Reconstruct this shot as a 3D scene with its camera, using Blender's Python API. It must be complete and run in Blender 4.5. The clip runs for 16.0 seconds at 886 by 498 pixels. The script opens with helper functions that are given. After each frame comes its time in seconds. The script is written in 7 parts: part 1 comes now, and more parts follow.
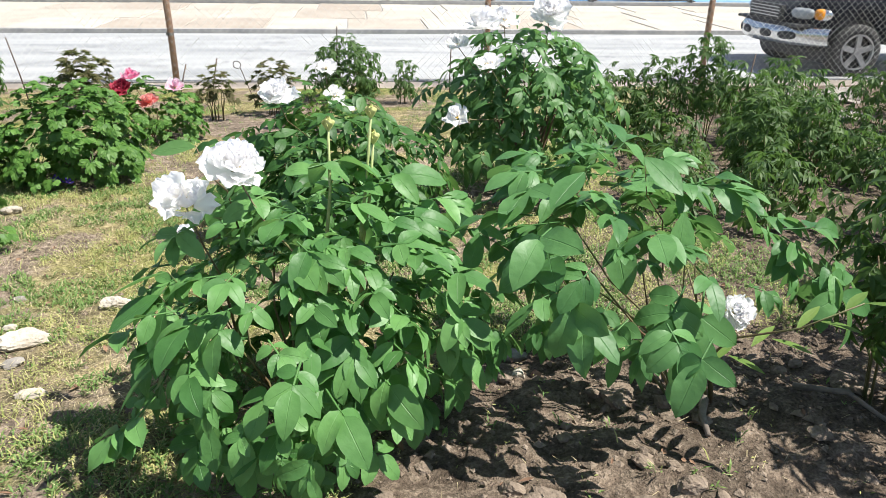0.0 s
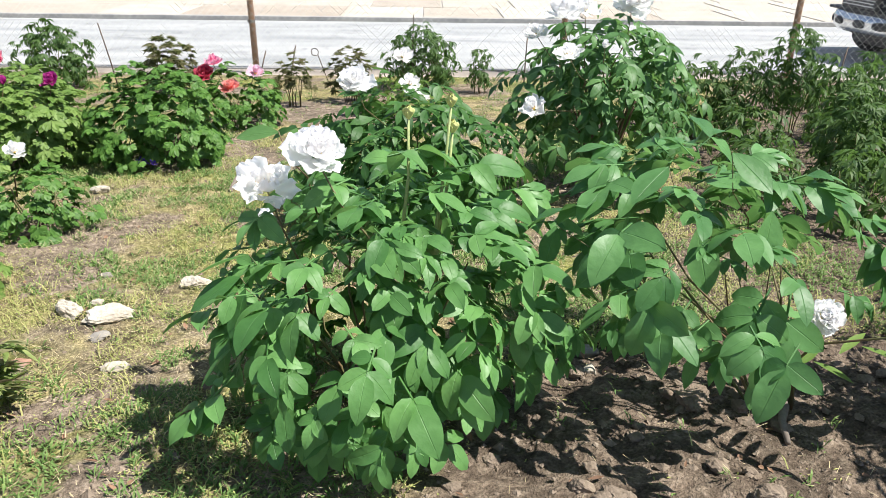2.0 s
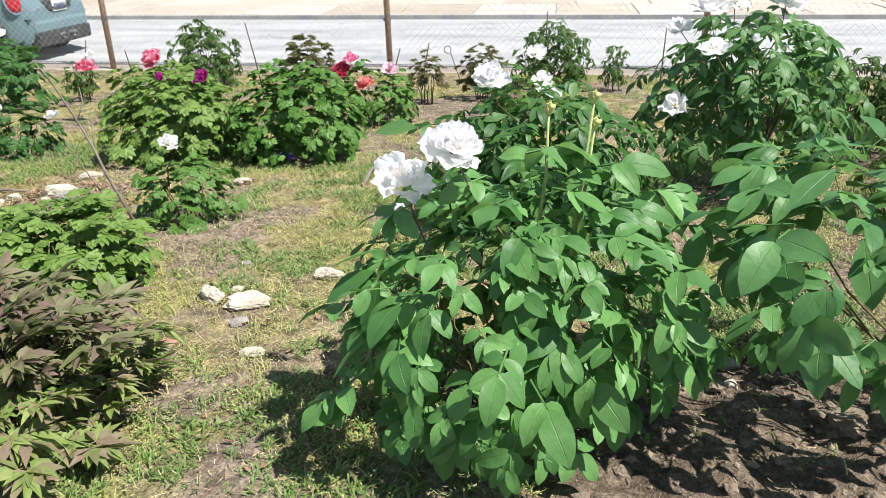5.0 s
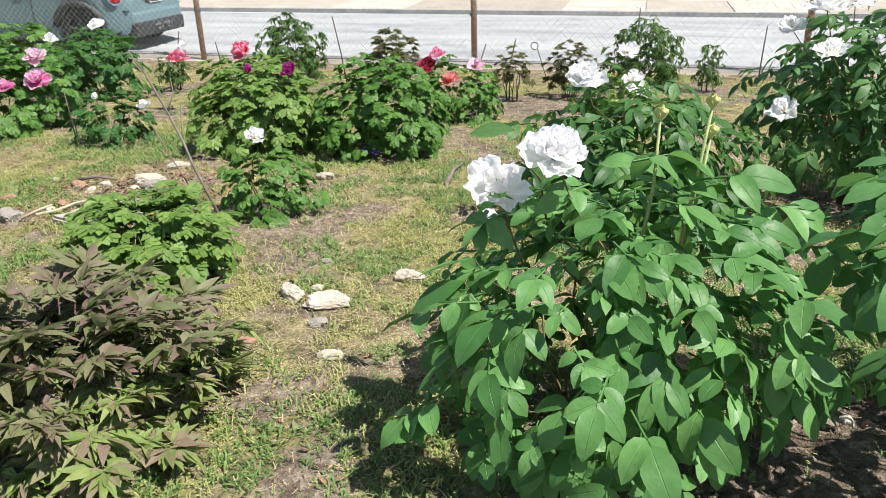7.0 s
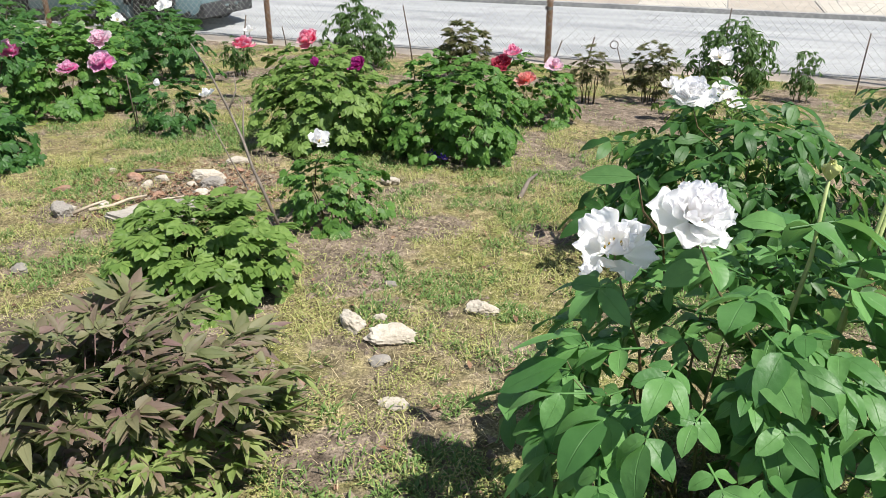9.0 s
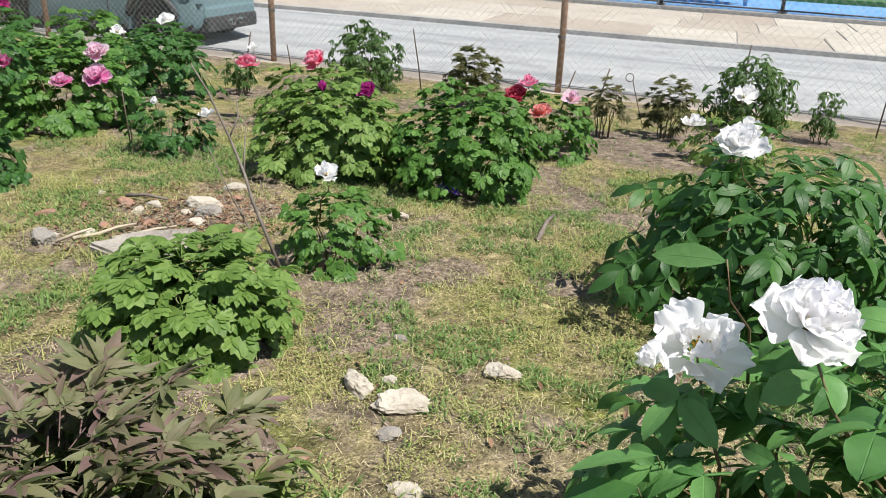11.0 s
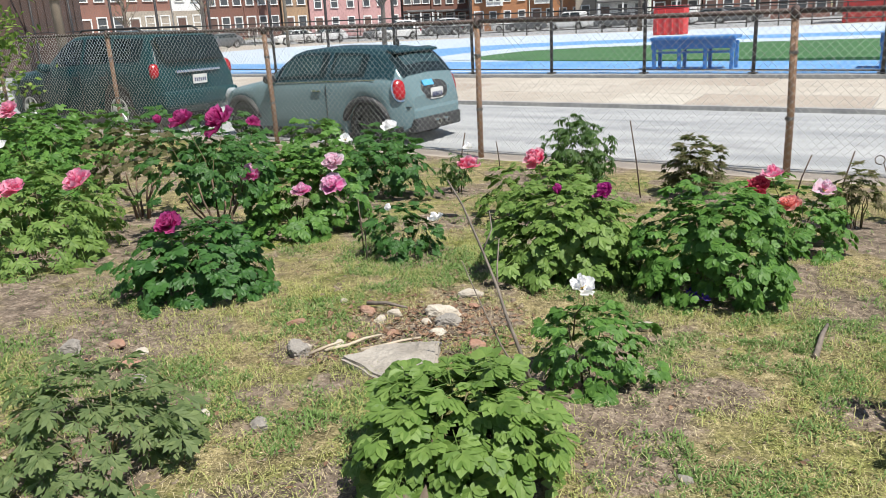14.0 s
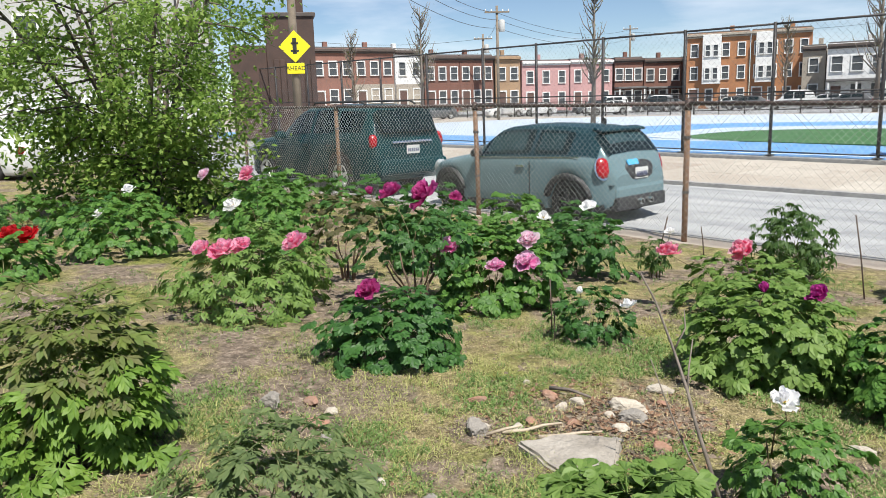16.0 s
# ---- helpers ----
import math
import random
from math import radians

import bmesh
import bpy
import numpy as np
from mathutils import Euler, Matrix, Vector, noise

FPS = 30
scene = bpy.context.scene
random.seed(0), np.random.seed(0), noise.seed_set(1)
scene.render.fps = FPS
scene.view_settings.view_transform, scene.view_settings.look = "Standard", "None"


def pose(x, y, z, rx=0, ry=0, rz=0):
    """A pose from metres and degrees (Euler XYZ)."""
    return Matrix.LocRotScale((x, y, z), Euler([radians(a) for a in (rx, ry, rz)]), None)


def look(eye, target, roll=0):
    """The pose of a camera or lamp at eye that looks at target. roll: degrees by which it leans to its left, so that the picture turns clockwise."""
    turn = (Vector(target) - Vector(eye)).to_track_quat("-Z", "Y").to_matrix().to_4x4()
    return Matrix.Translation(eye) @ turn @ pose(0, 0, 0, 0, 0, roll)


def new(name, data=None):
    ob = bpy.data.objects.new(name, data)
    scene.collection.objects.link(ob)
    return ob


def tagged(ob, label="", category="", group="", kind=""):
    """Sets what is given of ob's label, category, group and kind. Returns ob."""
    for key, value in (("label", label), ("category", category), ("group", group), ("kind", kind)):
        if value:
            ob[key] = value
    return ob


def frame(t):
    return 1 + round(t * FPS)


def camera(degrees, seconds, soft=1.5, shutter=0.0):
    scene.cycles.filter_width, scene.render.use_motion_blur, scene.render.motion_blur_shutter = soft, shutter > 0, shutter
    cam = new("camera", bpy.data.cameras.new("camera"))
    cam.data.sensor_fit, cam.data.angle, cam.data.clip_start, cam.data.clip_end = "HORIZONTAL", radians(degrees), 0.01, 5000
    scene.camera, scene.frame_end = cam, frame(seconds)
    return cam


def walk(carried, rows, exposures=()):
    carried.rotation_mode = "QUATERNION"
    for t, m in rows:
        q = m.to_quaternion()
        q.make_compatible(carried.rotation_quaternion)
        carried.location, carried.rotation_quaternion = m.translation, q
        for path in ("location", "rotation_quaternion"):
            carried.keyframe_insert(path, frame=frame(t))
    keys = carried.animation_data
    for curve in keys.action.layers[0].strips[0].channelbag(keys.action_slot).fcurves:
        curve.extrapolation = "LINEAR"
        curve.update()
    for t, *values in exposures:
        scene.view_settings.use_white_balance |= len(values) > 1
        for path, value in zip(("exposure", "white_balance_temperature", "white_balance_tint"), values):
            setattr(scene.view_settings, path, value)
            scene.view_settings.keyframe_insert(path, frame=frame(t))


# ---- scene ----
cam = camera(60.37, 16.0, soft=0.7)
PATH = [
    (0, (0.052, -1.242, 1.565), (0.264, 0.593, 0.800), 0.55),
    (0.5, (0.046, -1.240, 1.563), (0.212, 0.598, 0.792), 0.56),
    (1, (0.043, -1.237, 1.563), (0.175, 0.600, 0.785), 0.48),
    (1.5, (0.039, -1.235, 1.562), (0.132, 0.602, 0.778), 0.29),
    (2, (0.030, -1.231, 1.563), (0.067, 0.606, 0.772), 0.37),
    (2.5, (0.029, -1.226, 1.560), (0.013, 0.611, 0.768), -0.15),
    (3, (0.028, -1.219, 1.557), (-0.020, 0.618, 0.768), -0.61),
    (3.5, (0.021, -1.213, 1.556), (-0.082, 0.622, 0.768), -0.81),
    (4, (0.011, -1.206, 1.554), (-0.162, 0.625, 0.768), -1.06),
    (4.5, (0.002, -1.201, 1.551), (-0.229, 0.622, 0.763), -1.09),
    (5, (-0.002, -1.195, 1.548), (-0.284, 0.620, 0.756), -1.51),
    (7.5, (-0.095, -1.045, 1.525), (-0.601, 0.716, 0.722), -1.62),
    (8, (-0.130, -0.989, 1.516), (-0.666, 0.758, 0.705), -1.50),
    (8.5, (-0.192, -0.887, 1.527), (-0.758, 0.847, 0.706), -0.30),
    (9, (-0.245, -0.791, 1.555), (-0.840, 0.930, 0.727), -0.04),
    (9.2, (-0.253, -0.773, 1.562), (-0.858, 0.944, 0.732), 0.05),
    (11.3, (-0.472, -0.532, 1.540), (-1.044, 1.221, 0.766), 2.81),
    (11.5, (-0.511, -0.529, 1.538), (-1.063, 1.232, 0.767), 2.65),
    (12, (-0.570, -0.516, 1.538), (-1.105, 1.253, 0.772), 1.94),
    (12.5, (-0.612, -0.503, 1.539), (-1.178, 1.259, 0.782), 1.07),
    (13, (-0.664, -0.489, 1.545), (-1.374, 1.225, 0.799), -1.25),
    (13.5, (-0.724, -0.468, 1.573), (-1.580, 1.198, 0.872), -3.24),
    (14, (-0.764, -0.477, 1.602), (-1.810, 1.128, 1.029), -2.96),
    (14.5, (-0.744, -0.457, 1.623), (-1.981, 1.029, 1.111), -3.46),
    (15, (-0.752, -0.447, 1.646), (-2.115, 0.948, 1.204), -2.93),
    (15.5, (-0.747, -0.445, 1.649), (-2.187, 0.885, 1.252), -2.34),
    (16, (-0.751, -0.449, 1.659), (-2.208, 0.869, 1.285), -1.83),
]
EXPOSURES = [(0.0, 0.95), (5.0, 0.90), (9.0, 0.67), (12.5, 0.52), (16.0, 0.56)]
walk(cam, [(t, look(eye, target, roll)) for t, eye, target, roll in PATH], EXPOSURES)

# ---- world, sun ----
SUN_EL, SUN_AZ = 58.0, -20.0          # degrees; azimuth from +x, anticlockwise
world = bpy.data.worlds.new("sky_world")
scene.world = world
world.use_nodes = True
wn = world.node_tree.nodes
sky = wn.new("ShaderNodeTexSky")
sky.sky_type, sky.sun_disc = "NISHITA", False
sky.sun_elevation, sky.sun_rotation = radians(SUN_EL), radians(90.0 - SUN_AZ)
sky.altitude = 1800.0
sky.air_density, sky.dust_density, sky.ozone_density = 1.0, 0.1, 2.6
wn["Background"].inputs["Strength"].default_value = 0.074
# thin streaks of high cloud
wl = world.node_tree.links
way = wn.new("ShaderNodeTexCoord")
flat_way = wn.new("ShaderNodeMapping")
flat_way.inputs["Scale"].default_value = (1.0, 1.6, 6.0)
puffs = wn.new("ShaderNodeTexNoise")
puffs.inputs["Scale"].default_value, puffs.inputs["Detail"].default_value, puffs.inputs["Roughness"].default_value = 2.6, 6.0, 0.55
veil = wn.new("ShaderNodeValToRGB")
veil.color_ramp.elements[0].position, veil.color_ramp.elements[0].color = 0.45, (0, 0, 0, 1)
veil.color_ramp.elements[1].position, veil.color_ramp.elements[1].color = 0.75, (0.55, 0.55, 0.55, 1)
clouded = wn.new("ShaderNodeMix")
clouded.data_type = "RGBA"
clouded.inputs[7].default_value = (10.5, 10.9, 11.6, 1)
wl.new(way.outputs["Generated"], flat_way.inputs["Vector"])
wl.new(flat_way.outputs[0], puffs.inputs["Vector"])
wl.new(puffs.outputs["Fac"], veil.inputs["Fac"])
wl.new(veil.outputs["Color"], clouded.inputs[0])
wl.new(sky.outputs["Color"], clouded.inputs[6])
wl.new(clouded.outputs[2], wn["Background"].inputs["Color"])
sun = new("sun", bpy.data.lights.new("sun", "SUN"))
sun.data.energy, sun.data.angle, sun.data.color = 5.0, radians(0.5), (1.0, 0.965, 0.90)
to_sun = Vector((math.cos(radians(SUN_EL)) * math.cos(radians(SUN_AZ)), math.cos(radians(SUN_EL)) * math.sin(radians(SUN_AZ)), math.sin(radians(SUN_EL))))
sun.matrix_world = look(to_sun * 60, (0, 0, 0))

# ---- materials ----


class Nodes:
    """A short way to write a node tree: n(type, input=value or socket)."""

    def __init__(self, name):
        self.mat = bpy.data.materials.new(name)
        self.mat.use_nodes = True
        self.tree = self.mat.node_tree
        self.bsdf = self.tree.nodes["Principled BSDF"]
        self.out = self.tree.nodes["Material Output"]

    def __call__(self, kind, props=None, **ins):
        node = self.tree.nodes.new("ShaderNode" + kind)
        for key, value in (props or {}).items():
            setattr(node, key, value)
        for key, value in ins.items():
            self.put(node, key.replace("_", " "), value)
        return node

    def put(self, node, key, value):
        sock = node.inputs[int(key)] if key.isdigit() else node.inputs[key]
        if isinstance(value, bpy.types.NodeSocket):
            self.tree.links.new(value, sock)
        elif isinstance(value, tuple) and len(value) == 3 and sock.type == "RGBA":
            sock.default_value = (*value, 1)
        else:
            sock.default_value = value

    def shade(self, **ins):
        for key, value in ins.items():
            self.put(self.bsdf, key.replace("_", " "), value)
        return self.mat

    def coords(self):
        return self("TexCoord").outputs["Object"]

    def place(self):
        return self("NewGeometry").outputs["Position"]

    def noise(self, scale, detail=4.0, rough=0.55, vector=None, dist=0.0):
        node = self("TexNoise", Scale=scale, Detail=detail, Roughness=rough, Distortion=dist)
        self.put(node, "Vector", vector if vector is not None else self.coords())
        return node.outputs["Fac"]

    def ramp(self, fac, *stops):
        node = self("ValToRGB", Fac=fac)
        r = node.color_ramp
        while len(r.elements) < len(stops):
            r.elements.new(0.5)
        for e, (p, c) in zip(r.elements, stops):
            e.position, e.color = p, (*c, 1) if len(c) == 3 else c
        return node.outputs["Color"]

    def mix(self, fac, a, b, blend="MIX"):
        node = self("Mix", {"data_type": "RGBA", "blend_type": blend})
        for i, v in ((0, fac), (6, a), (7, b)):
            if isinstance(v, bpy.types.NodeSocket):
                self.tree.links.new(v, node.inputs[i])
            else:
                node.inputs[i].default_value = (*v, 1) if isinstance(v, tuple) else v
        return node.outputs[2]

    def sums(self, op, a, b=0.0):
        node = self("Math", {"operation": op})
        self.put(node, "0", a)
        self.put(node, "1", b)
        return node.outputs[0]

    def bump(self, height, strength=0.4, dist=0.01):
        return self("Bump", Height=height, Strength=strength, Distance=dist).outputs["Normal"]


def tint(c, f):
    return tuple(min(1.0, v * f) for v in c)


def surface(name, a, b, scale=6.0, fine=60.0, rough=0.7, metal=0.0, bump=0.3, dist=0.004, spec=0.5):
    """Two tones in broad patches, with a finer grain over them and fine relief."""
    n = Nodes(name)
    big, small = n.noise(scale, 5.0), n.noise(fine, 3.0)
    col = n.mix(n.ramp(big, (0.35, (0, 0, 0)), (0.65, (1, 1, 1))), a, b)
    col = n.mix(0.5, col, n.ramp(small, (0.3, (0.62, 0.62, 0.62)), (0.7, (1.12, 1.12, 1.12))), "MULTIPLY")
    r = n.sums("ADD", n.sums("MULTIPLY", small, 0.25), rough - 0.12)
    return n.shade(Base_Color=col, Roughness=r, Metallic=metal, Specular_IOR_Level=spec, Normal=n.bump(small, bump, dist))


def leaf_material(name, top, pale, back=None, rough=0.42, spread=0.25, trans=0.40, purple=None):
    """A leaf: varied from leaf to leaf, veined, a little shiny, and letting light through."""
    n = Nodes(name)
    rnd = n("ObjectInfo").outputs["Random"]
    isl = n("NewGeometry").outputs["Random Per Island"]
    f = n.sums("FRACT", n.sums("ADD", rnd, n.sums("MULTIPLY", isl, 3.7)))
    col = n.mix(f, top, pale)
    if purple:
        col = n.mix(n.ramp(n.sums("FRACT", n.sums("MULTIPLY", f, 7.3)), (0.35, (0, 0, 0)), (0.95, (1, 1, 1))), col, purple)
    grain = n.noise(38.0, 4.0)
    col = n.mix(0.6, col, n.ramp(grain, (0.3, (0.72, 0.76, 0.7)), (0.72, (1.12, 1.1, 1.05))), "MULTIPLY")
    # side veins run forward from the midrib
    vein = n("SeparateXYZ", Vector=n("Attribute", {"attribute_name": "leaf_uv"}).outputs["Vector"])
    across = n.sums("ABSOLUTE", vein.outputs["X"])
    comb = n.sums("SINE", n.sums("MULTIPLY", n.sums("SUBTRACT", vein.outputs["Y"], n.sums("MULTIPLY", across, 0.16)), 40.0))
    rib = n.ramp(across, (0.0, (1, 1, 1)), (0.05, (0, 0, 0)))
    col = n.mix(n.sums("MULTIPLY", rib, 0.13), col, tint(pale, 1.4))
    height = n.sums("ADD", n.sums("MULTIPLY", comb, 0.022), n.sums("SUBTRACT", grain, n.sums("MULTIPLY", rib, 0.6)))
    n.shade(Base_Color=col, Roughness=n.sums("ADD", n.sums("MULTIPLY", grain, 0.25), rough), Specular_IOR_Level=0.42,
            Normal=n.bump(height, 0.5, 0.005))
    tr = n("BsdfTranslucent", Color=n.mix(0.4, col, (0.22, 0.40, 0.09)))
    ms = n("MixShader", Fac=trans)
    n.tree.links.new(n.bsdf.outputs[0], ms.inputs[1])
    n.tree.links.new(tr.outputs[0], ms.inputs[2])
    n.tree.links.new(ms.outputs[0], n.out.inputs["Surface"])
    return n.mat


def petal_material(name, outer, inner, trans=0.62):
    n = Nodes(name)
    isl = n("NewGeometry").outputs["Random Per Island"]
    g = n.noise(45.0, 4.0)
    at = n("SeparateXYZ", Vector=n("Attribute", {"attribute_name": "leaf_uv"}).outputs["Vector"])
    # streaks along the petal and a paler rim
    streak = n.noise(6.0, 3.0, 0.6, n("CombineXYZ", X=n.sums("MULTIPLY", at.outputs["X"], 2.2), Y=n.sums("MULTIPLY", at.outputs["Y"], 0.4), Z=n.sums("MULTIPLY", isl, 40.0)).outputs[0])
    rim = n.sums("MULTIPLY", n.sums("POWER", at.outputs["Y"], 4.0), 0.45)
    f = n.sums("ADD", n.sums("ADD", n.sums("MULTIPLY", isl, 0.35), n.sums("MULTIPLY", streak, 0.6)), rim)
    col = n.mix(n.ramp(f, (0.36, (0, 0, 0)), (0.88, (1, 1, 1))), outer, inner)
    n.shade(Base_Color=col, Roughness=0.6, Specular_IOR_Level=0.25, Normal=n.bump(g, 0.3, 0.003))
    tr = n("BsdfTranslucent", Color=col)
    ms = n("MixShader", Fac=trans)
    n.tree.links.new(n.bsdf.outputs[0], ms.inputs[1])
    n.tree.links.new(tr.outputs[0], ms.inputs[2])
    n.tree.links.new(ms.outputs[0], n.out.inputs["Surface"])
    return n.mat


def glass_dark(name, c=(0.02, 0.03, 0.035), rough=0.05):
    n = Nodes(name)
    g = n.noise(3.0, 2.0)
    return n.shade(Base_Color=n.mix(g, c, tint(c, 1.8)), Roughness=rough, Specular_IOR_Level=0.25)


def car_paint(name, c, flake=0.3):
    n = Nodes(name)
    g, s = n.noise(2.2, 4.0), n.noise(300.0, 1.0)
    col = n.mix(0.5, n.mix(g, tint(c, 0.9), tint(c, 1.1)), n.ramp(s, (0.3, (0.85, 0.85, 0.85)), (0.7, (1.1, 1.1, 1.1))), "MULTIPLY")
    return n.shade(Base_Color=col, Roughness=n.sums("ADD", n.sums("MULTIPLY", g, 0.15), 0.22), Metallic=flake, Specular_IOR_Level=0.12, Coat_Weight=0.03, Coat_Roughness=0.08)


# bare garden soil, pale and dry with darker damp crumbs, and thin straw-coloured thatch where grass grows
n = Nodes("garden_ground")
pos = n.place()
patch = n.noise(1.3, 6.0, 0.6, pos)
grit = n.noise(28.0, 6.0, 0.65, pos)
fine = n.noise(120.0, 3.0, 0.6, pos)
xyz = n("SeparateXYZ", Vector=pos)
soil = n.ramp(grit, (0.28, (0.11, 0.085, 0.066)), (0.5, (0.235, 0.19, 0.152)), (0.72, (0.42, 0.355, 0.29)))
straw = n.ramp(n.noise(48.0, 5.0, 0.72, pos, 1.4), (0.30, (0.065, 0.055, 0.03)), (0.5, (0.29, 0.25, 0.13)), (0.72, (0.60, 0.52, 0.31)))
moss = n.ramp(n.noise(60.0, 5.0, 0.7, pos, 0.8), (0.32, (0.05, 0.065, 0.018)), (0.5, (0.20, 0.225, 0.06)), (0.72, (0.40, 0.41, 0.14)))
straw = n.mix(n.ramp(n.noise(1.9, 5.0, 0.6, pos), (0.46, (0, 0, 0)), (0.64, (1, 1, 1))), straw, moss)
wet = n.ramp(n.noise(2.6, 5.0, 0.6, pos), (0.42, (0, 0, 0)), (0.6, (1, 1, 1)))
col = n.mix(n.ramp(patch, (0.42, (0, 0, 0)), (0.52, (1, 1, 1))), soil, straw)
bed = n.ramp(n.sums("ADD", n.sums("SUBTRACT", xyz.outputs["X"], n.sums("MULTIPLY", xyz.outputs["Y"], 0.55)), n.sums("MULTIPLY", patch, 0.9)),
             (0.20, (0, 0, 0)), (0.37, (1, 1, 1)))
bare = n("Attribute", {"attribute_name": "bare"}).outputs["Fac"]
bare = n.ramp(n.sums("ADD", bare, n.sums("MULTIPLY", n.sums("SUBTRACT", n.noise(9.0, 4.0, 0.6, pos), 0.5), 0.9)), (0.4, (0, 0, 0)), (0.55, (1, 1, 1)))
col = n.mix(bare, col, soil)
reach = n.sums("ADD", n.sums("MULTIPLY", n.sums("ADD", xyz.outputs["Y"], 2.0), 0.5), n.sums("MULTIPLY", n.sums("SUBTRACT", n.noise(1.1, 4.0, 0.6, pos), 0.5), 1.1))
bed = n.mix(n.ramp(reach, (0.28, (1, 1, 1)), (0.42, (0, 0, 0))), bed, (0.0, 0.0, 0.0))
col = n.mix(bed, col, n.mix(1.0, soil, (0.68, 0.66, 0.65), "MULTIPLY"))
col = n.mix(0.85, col, n.ramp(fine, (0.3, (0.5, 0.48, 0.46)), (0.7, (1.3, 1.28, 1.25))), "MULTIPLY")
col = n.mix(0.9, col, n.ramp(n.noise(9.0, 5.0, 0.7, pos), (0.34, (0.42, 0.41, 0.38)), (0.66, (1.38, 1.35, 1.3))), "MULTIPLY")
M_GROUND = n.shade(Base_Color=col, Roughness=0.93, Specular_IOR_Level=0.2, Normal=n.bump(n.mix(0.4, grit, fine), 1.0, 0.03))

# road: old pale concrete with tyre-dark bands and cracks
n = Nodes("road_concrete")
pos = n.place()
stretched = n("Mapping", Vector=pos, Scale=(0.35, 2.4, 1.0)).outputs[0]
bands, grit, crack = n.noise(0.9, 5.0, 0.6, stretched), n.noise(85.0, 4.0, 0.6, pos), n.noise(2.2, 6.0, 0.65, pos, 0.8)
col = n.ramp(bands, (0.3, (0.25, 0.26, 0.265)), (0.55, (0.36, 0.365, 0.365)), (0.75, (0.44, 0.44, 0.435)))
col = n.mix(0.6, col, n.ramp(grit, (0.3, (0.7, 0.7, 0.7)), (0.7, (1.1, 1.1, 1.1))), "MULTIPLY")
col = n.mix(0.5, col, n.ramp(crack, (0.36, (0.55, 0.55, 0.56)), (0.46, (1, 1, 1))), "MULTIPLY")
M_ROAD = n.shade(Base_Color=col, Roughness=0.88, Normal=n.bump(grit, 0.4, 0.004))

n = Nodes("pavement_slab")
rnd = n("ObjectInfo").outputs["Random"]
grit, big = n.noise(70.0, 4.0), n.noise(1.8, 5.0, 0.6, n.place())
col = n.mix(rnd, (0.36, 0.305, 0.25), (0.49, 0.45, 0.385))
col = n.mix(0.8, col, n.ramp(big, (0.3, (0.78, 0.77, 0.76)), (0.7, (1.08, 1.08, 1.08))), "MULTIPLY")
col = n.mix(0.5, col, n.ramp(grit, (0.3, (0.75, 0.75, 0.75)), (0.7, (1.08, 1.08, 1.08))), "MULTIPLY")
M_SLAB = n.shade(Base_Color=col, Roughness=0.9, Normal=n.bump(grit, 0.4, 0.003))

M_KERB = surface("kerb_stone", (0.36, 0.35, 0.33), (0.25, 0.25, 0.245), 3, 80, 0.88)
M_CONC = surface("broken_concrete", (0.38, 0.345, 0.295), (0.27, 0.24, 0.20), 7, 60, 0.9, bump=0.7, dist=0.01)
M_ROCK = surface("pale_stone", (0.52, 0.47, 0.39), (0.34, 0.295, 0.235), 12, 70, 0.88, bump=0.7, dist=0.008)
M_ROCKG = surface("grey_stone", (0.30, 0.275, 0.24), (0.22, 0.20, 0.175), 12, 70, 0.9, bump=0.7, dist=0.008)
M_BRICKBIT = surface("brick_rubble", (0.36, 0.19, 0.125), (0.25, 0.17, 0.125), 10, 80, 0.92, bump=0.6)
M_CLOD = surface("soil_clod", (0.16, 0.122, 0.092), (0.27, 0.215, 0.165), 14, 90, 0.95, bump=0.8, dist=0.01, spec=0.2)
M_STICK = surface("bleached_stick", (0.56, 0.47, 0.36), (0.40, 0.32, 0.23), 14, 90, 0.8)
M_TWIG = surface("grey_bark", (0.23, 0.19, 0.155), (0.14, 0.115, 0.095), 20, 110, 0.85, bump=0.5)
M_BARK = surface("tree_bark", (0.15, 0.12, 0.095), (0.09, 0.075, 0.06), 9, 60, 0.9, bump=0.8, dist=0.01)
M_STEM = surface("green_stem", (0.12, 0.14, 0.045), (0.14, 0.085, 0.045), 9, 80, 0.55)
M_STEMP = surface("pale_green_stem", (0.34, 0.40, 0.16), (0.28, 0.34, 0.12), 9, 80, 0.55)
M_STEMW = surface("woody_stem", (0.19, 0.12, 0.075), (0.12, 0.085, 0.06), 14, 90, 0.8, bump=0.5)
M_RUST = surface("rusty_post", (0.36, 0.215, 0.13), (0.22, 0.135, 0.09), 16, 120, 0.75, 0.25, 0.5)
M_RUSTD = surface("dark_rusty_rail", (0.075, 0.055, 0.05), (0.115, 0.08, 0.068), 16, 120, 0.7, 0.3, 0.4)
M_WIRE = surface("galvanised_wire", (0.66, 0.66, 0.62), (0.52, 0.51, 0.47), 8, 90, 0.55, 0.1, 0.1)
M_WIRED = surface("dark_wire", (0.11, 0.10, 0.095), (0.17, 0.15, 0.135), 8, 90, 0.6, 0.3, 0.1)
M_IRON = surface("stake_iron", (0.09, 0.075, 0.065), (0.15, 0.10, 0.07), 20, 120, 0.7, 0.3, 0.3)
M_BLACKP = surface("black_steel", (0.035, 0.035, 0.037), (0.055, 0.05, 0.047), 8, 90, 0.55, 0.2, 0.2)
M_WOODP = surface("utility_pole_wood", (0.24, 0.195, 0.145), (0.17, 0.135, 0.10), 3, 40, 0.85, bump=0.6)
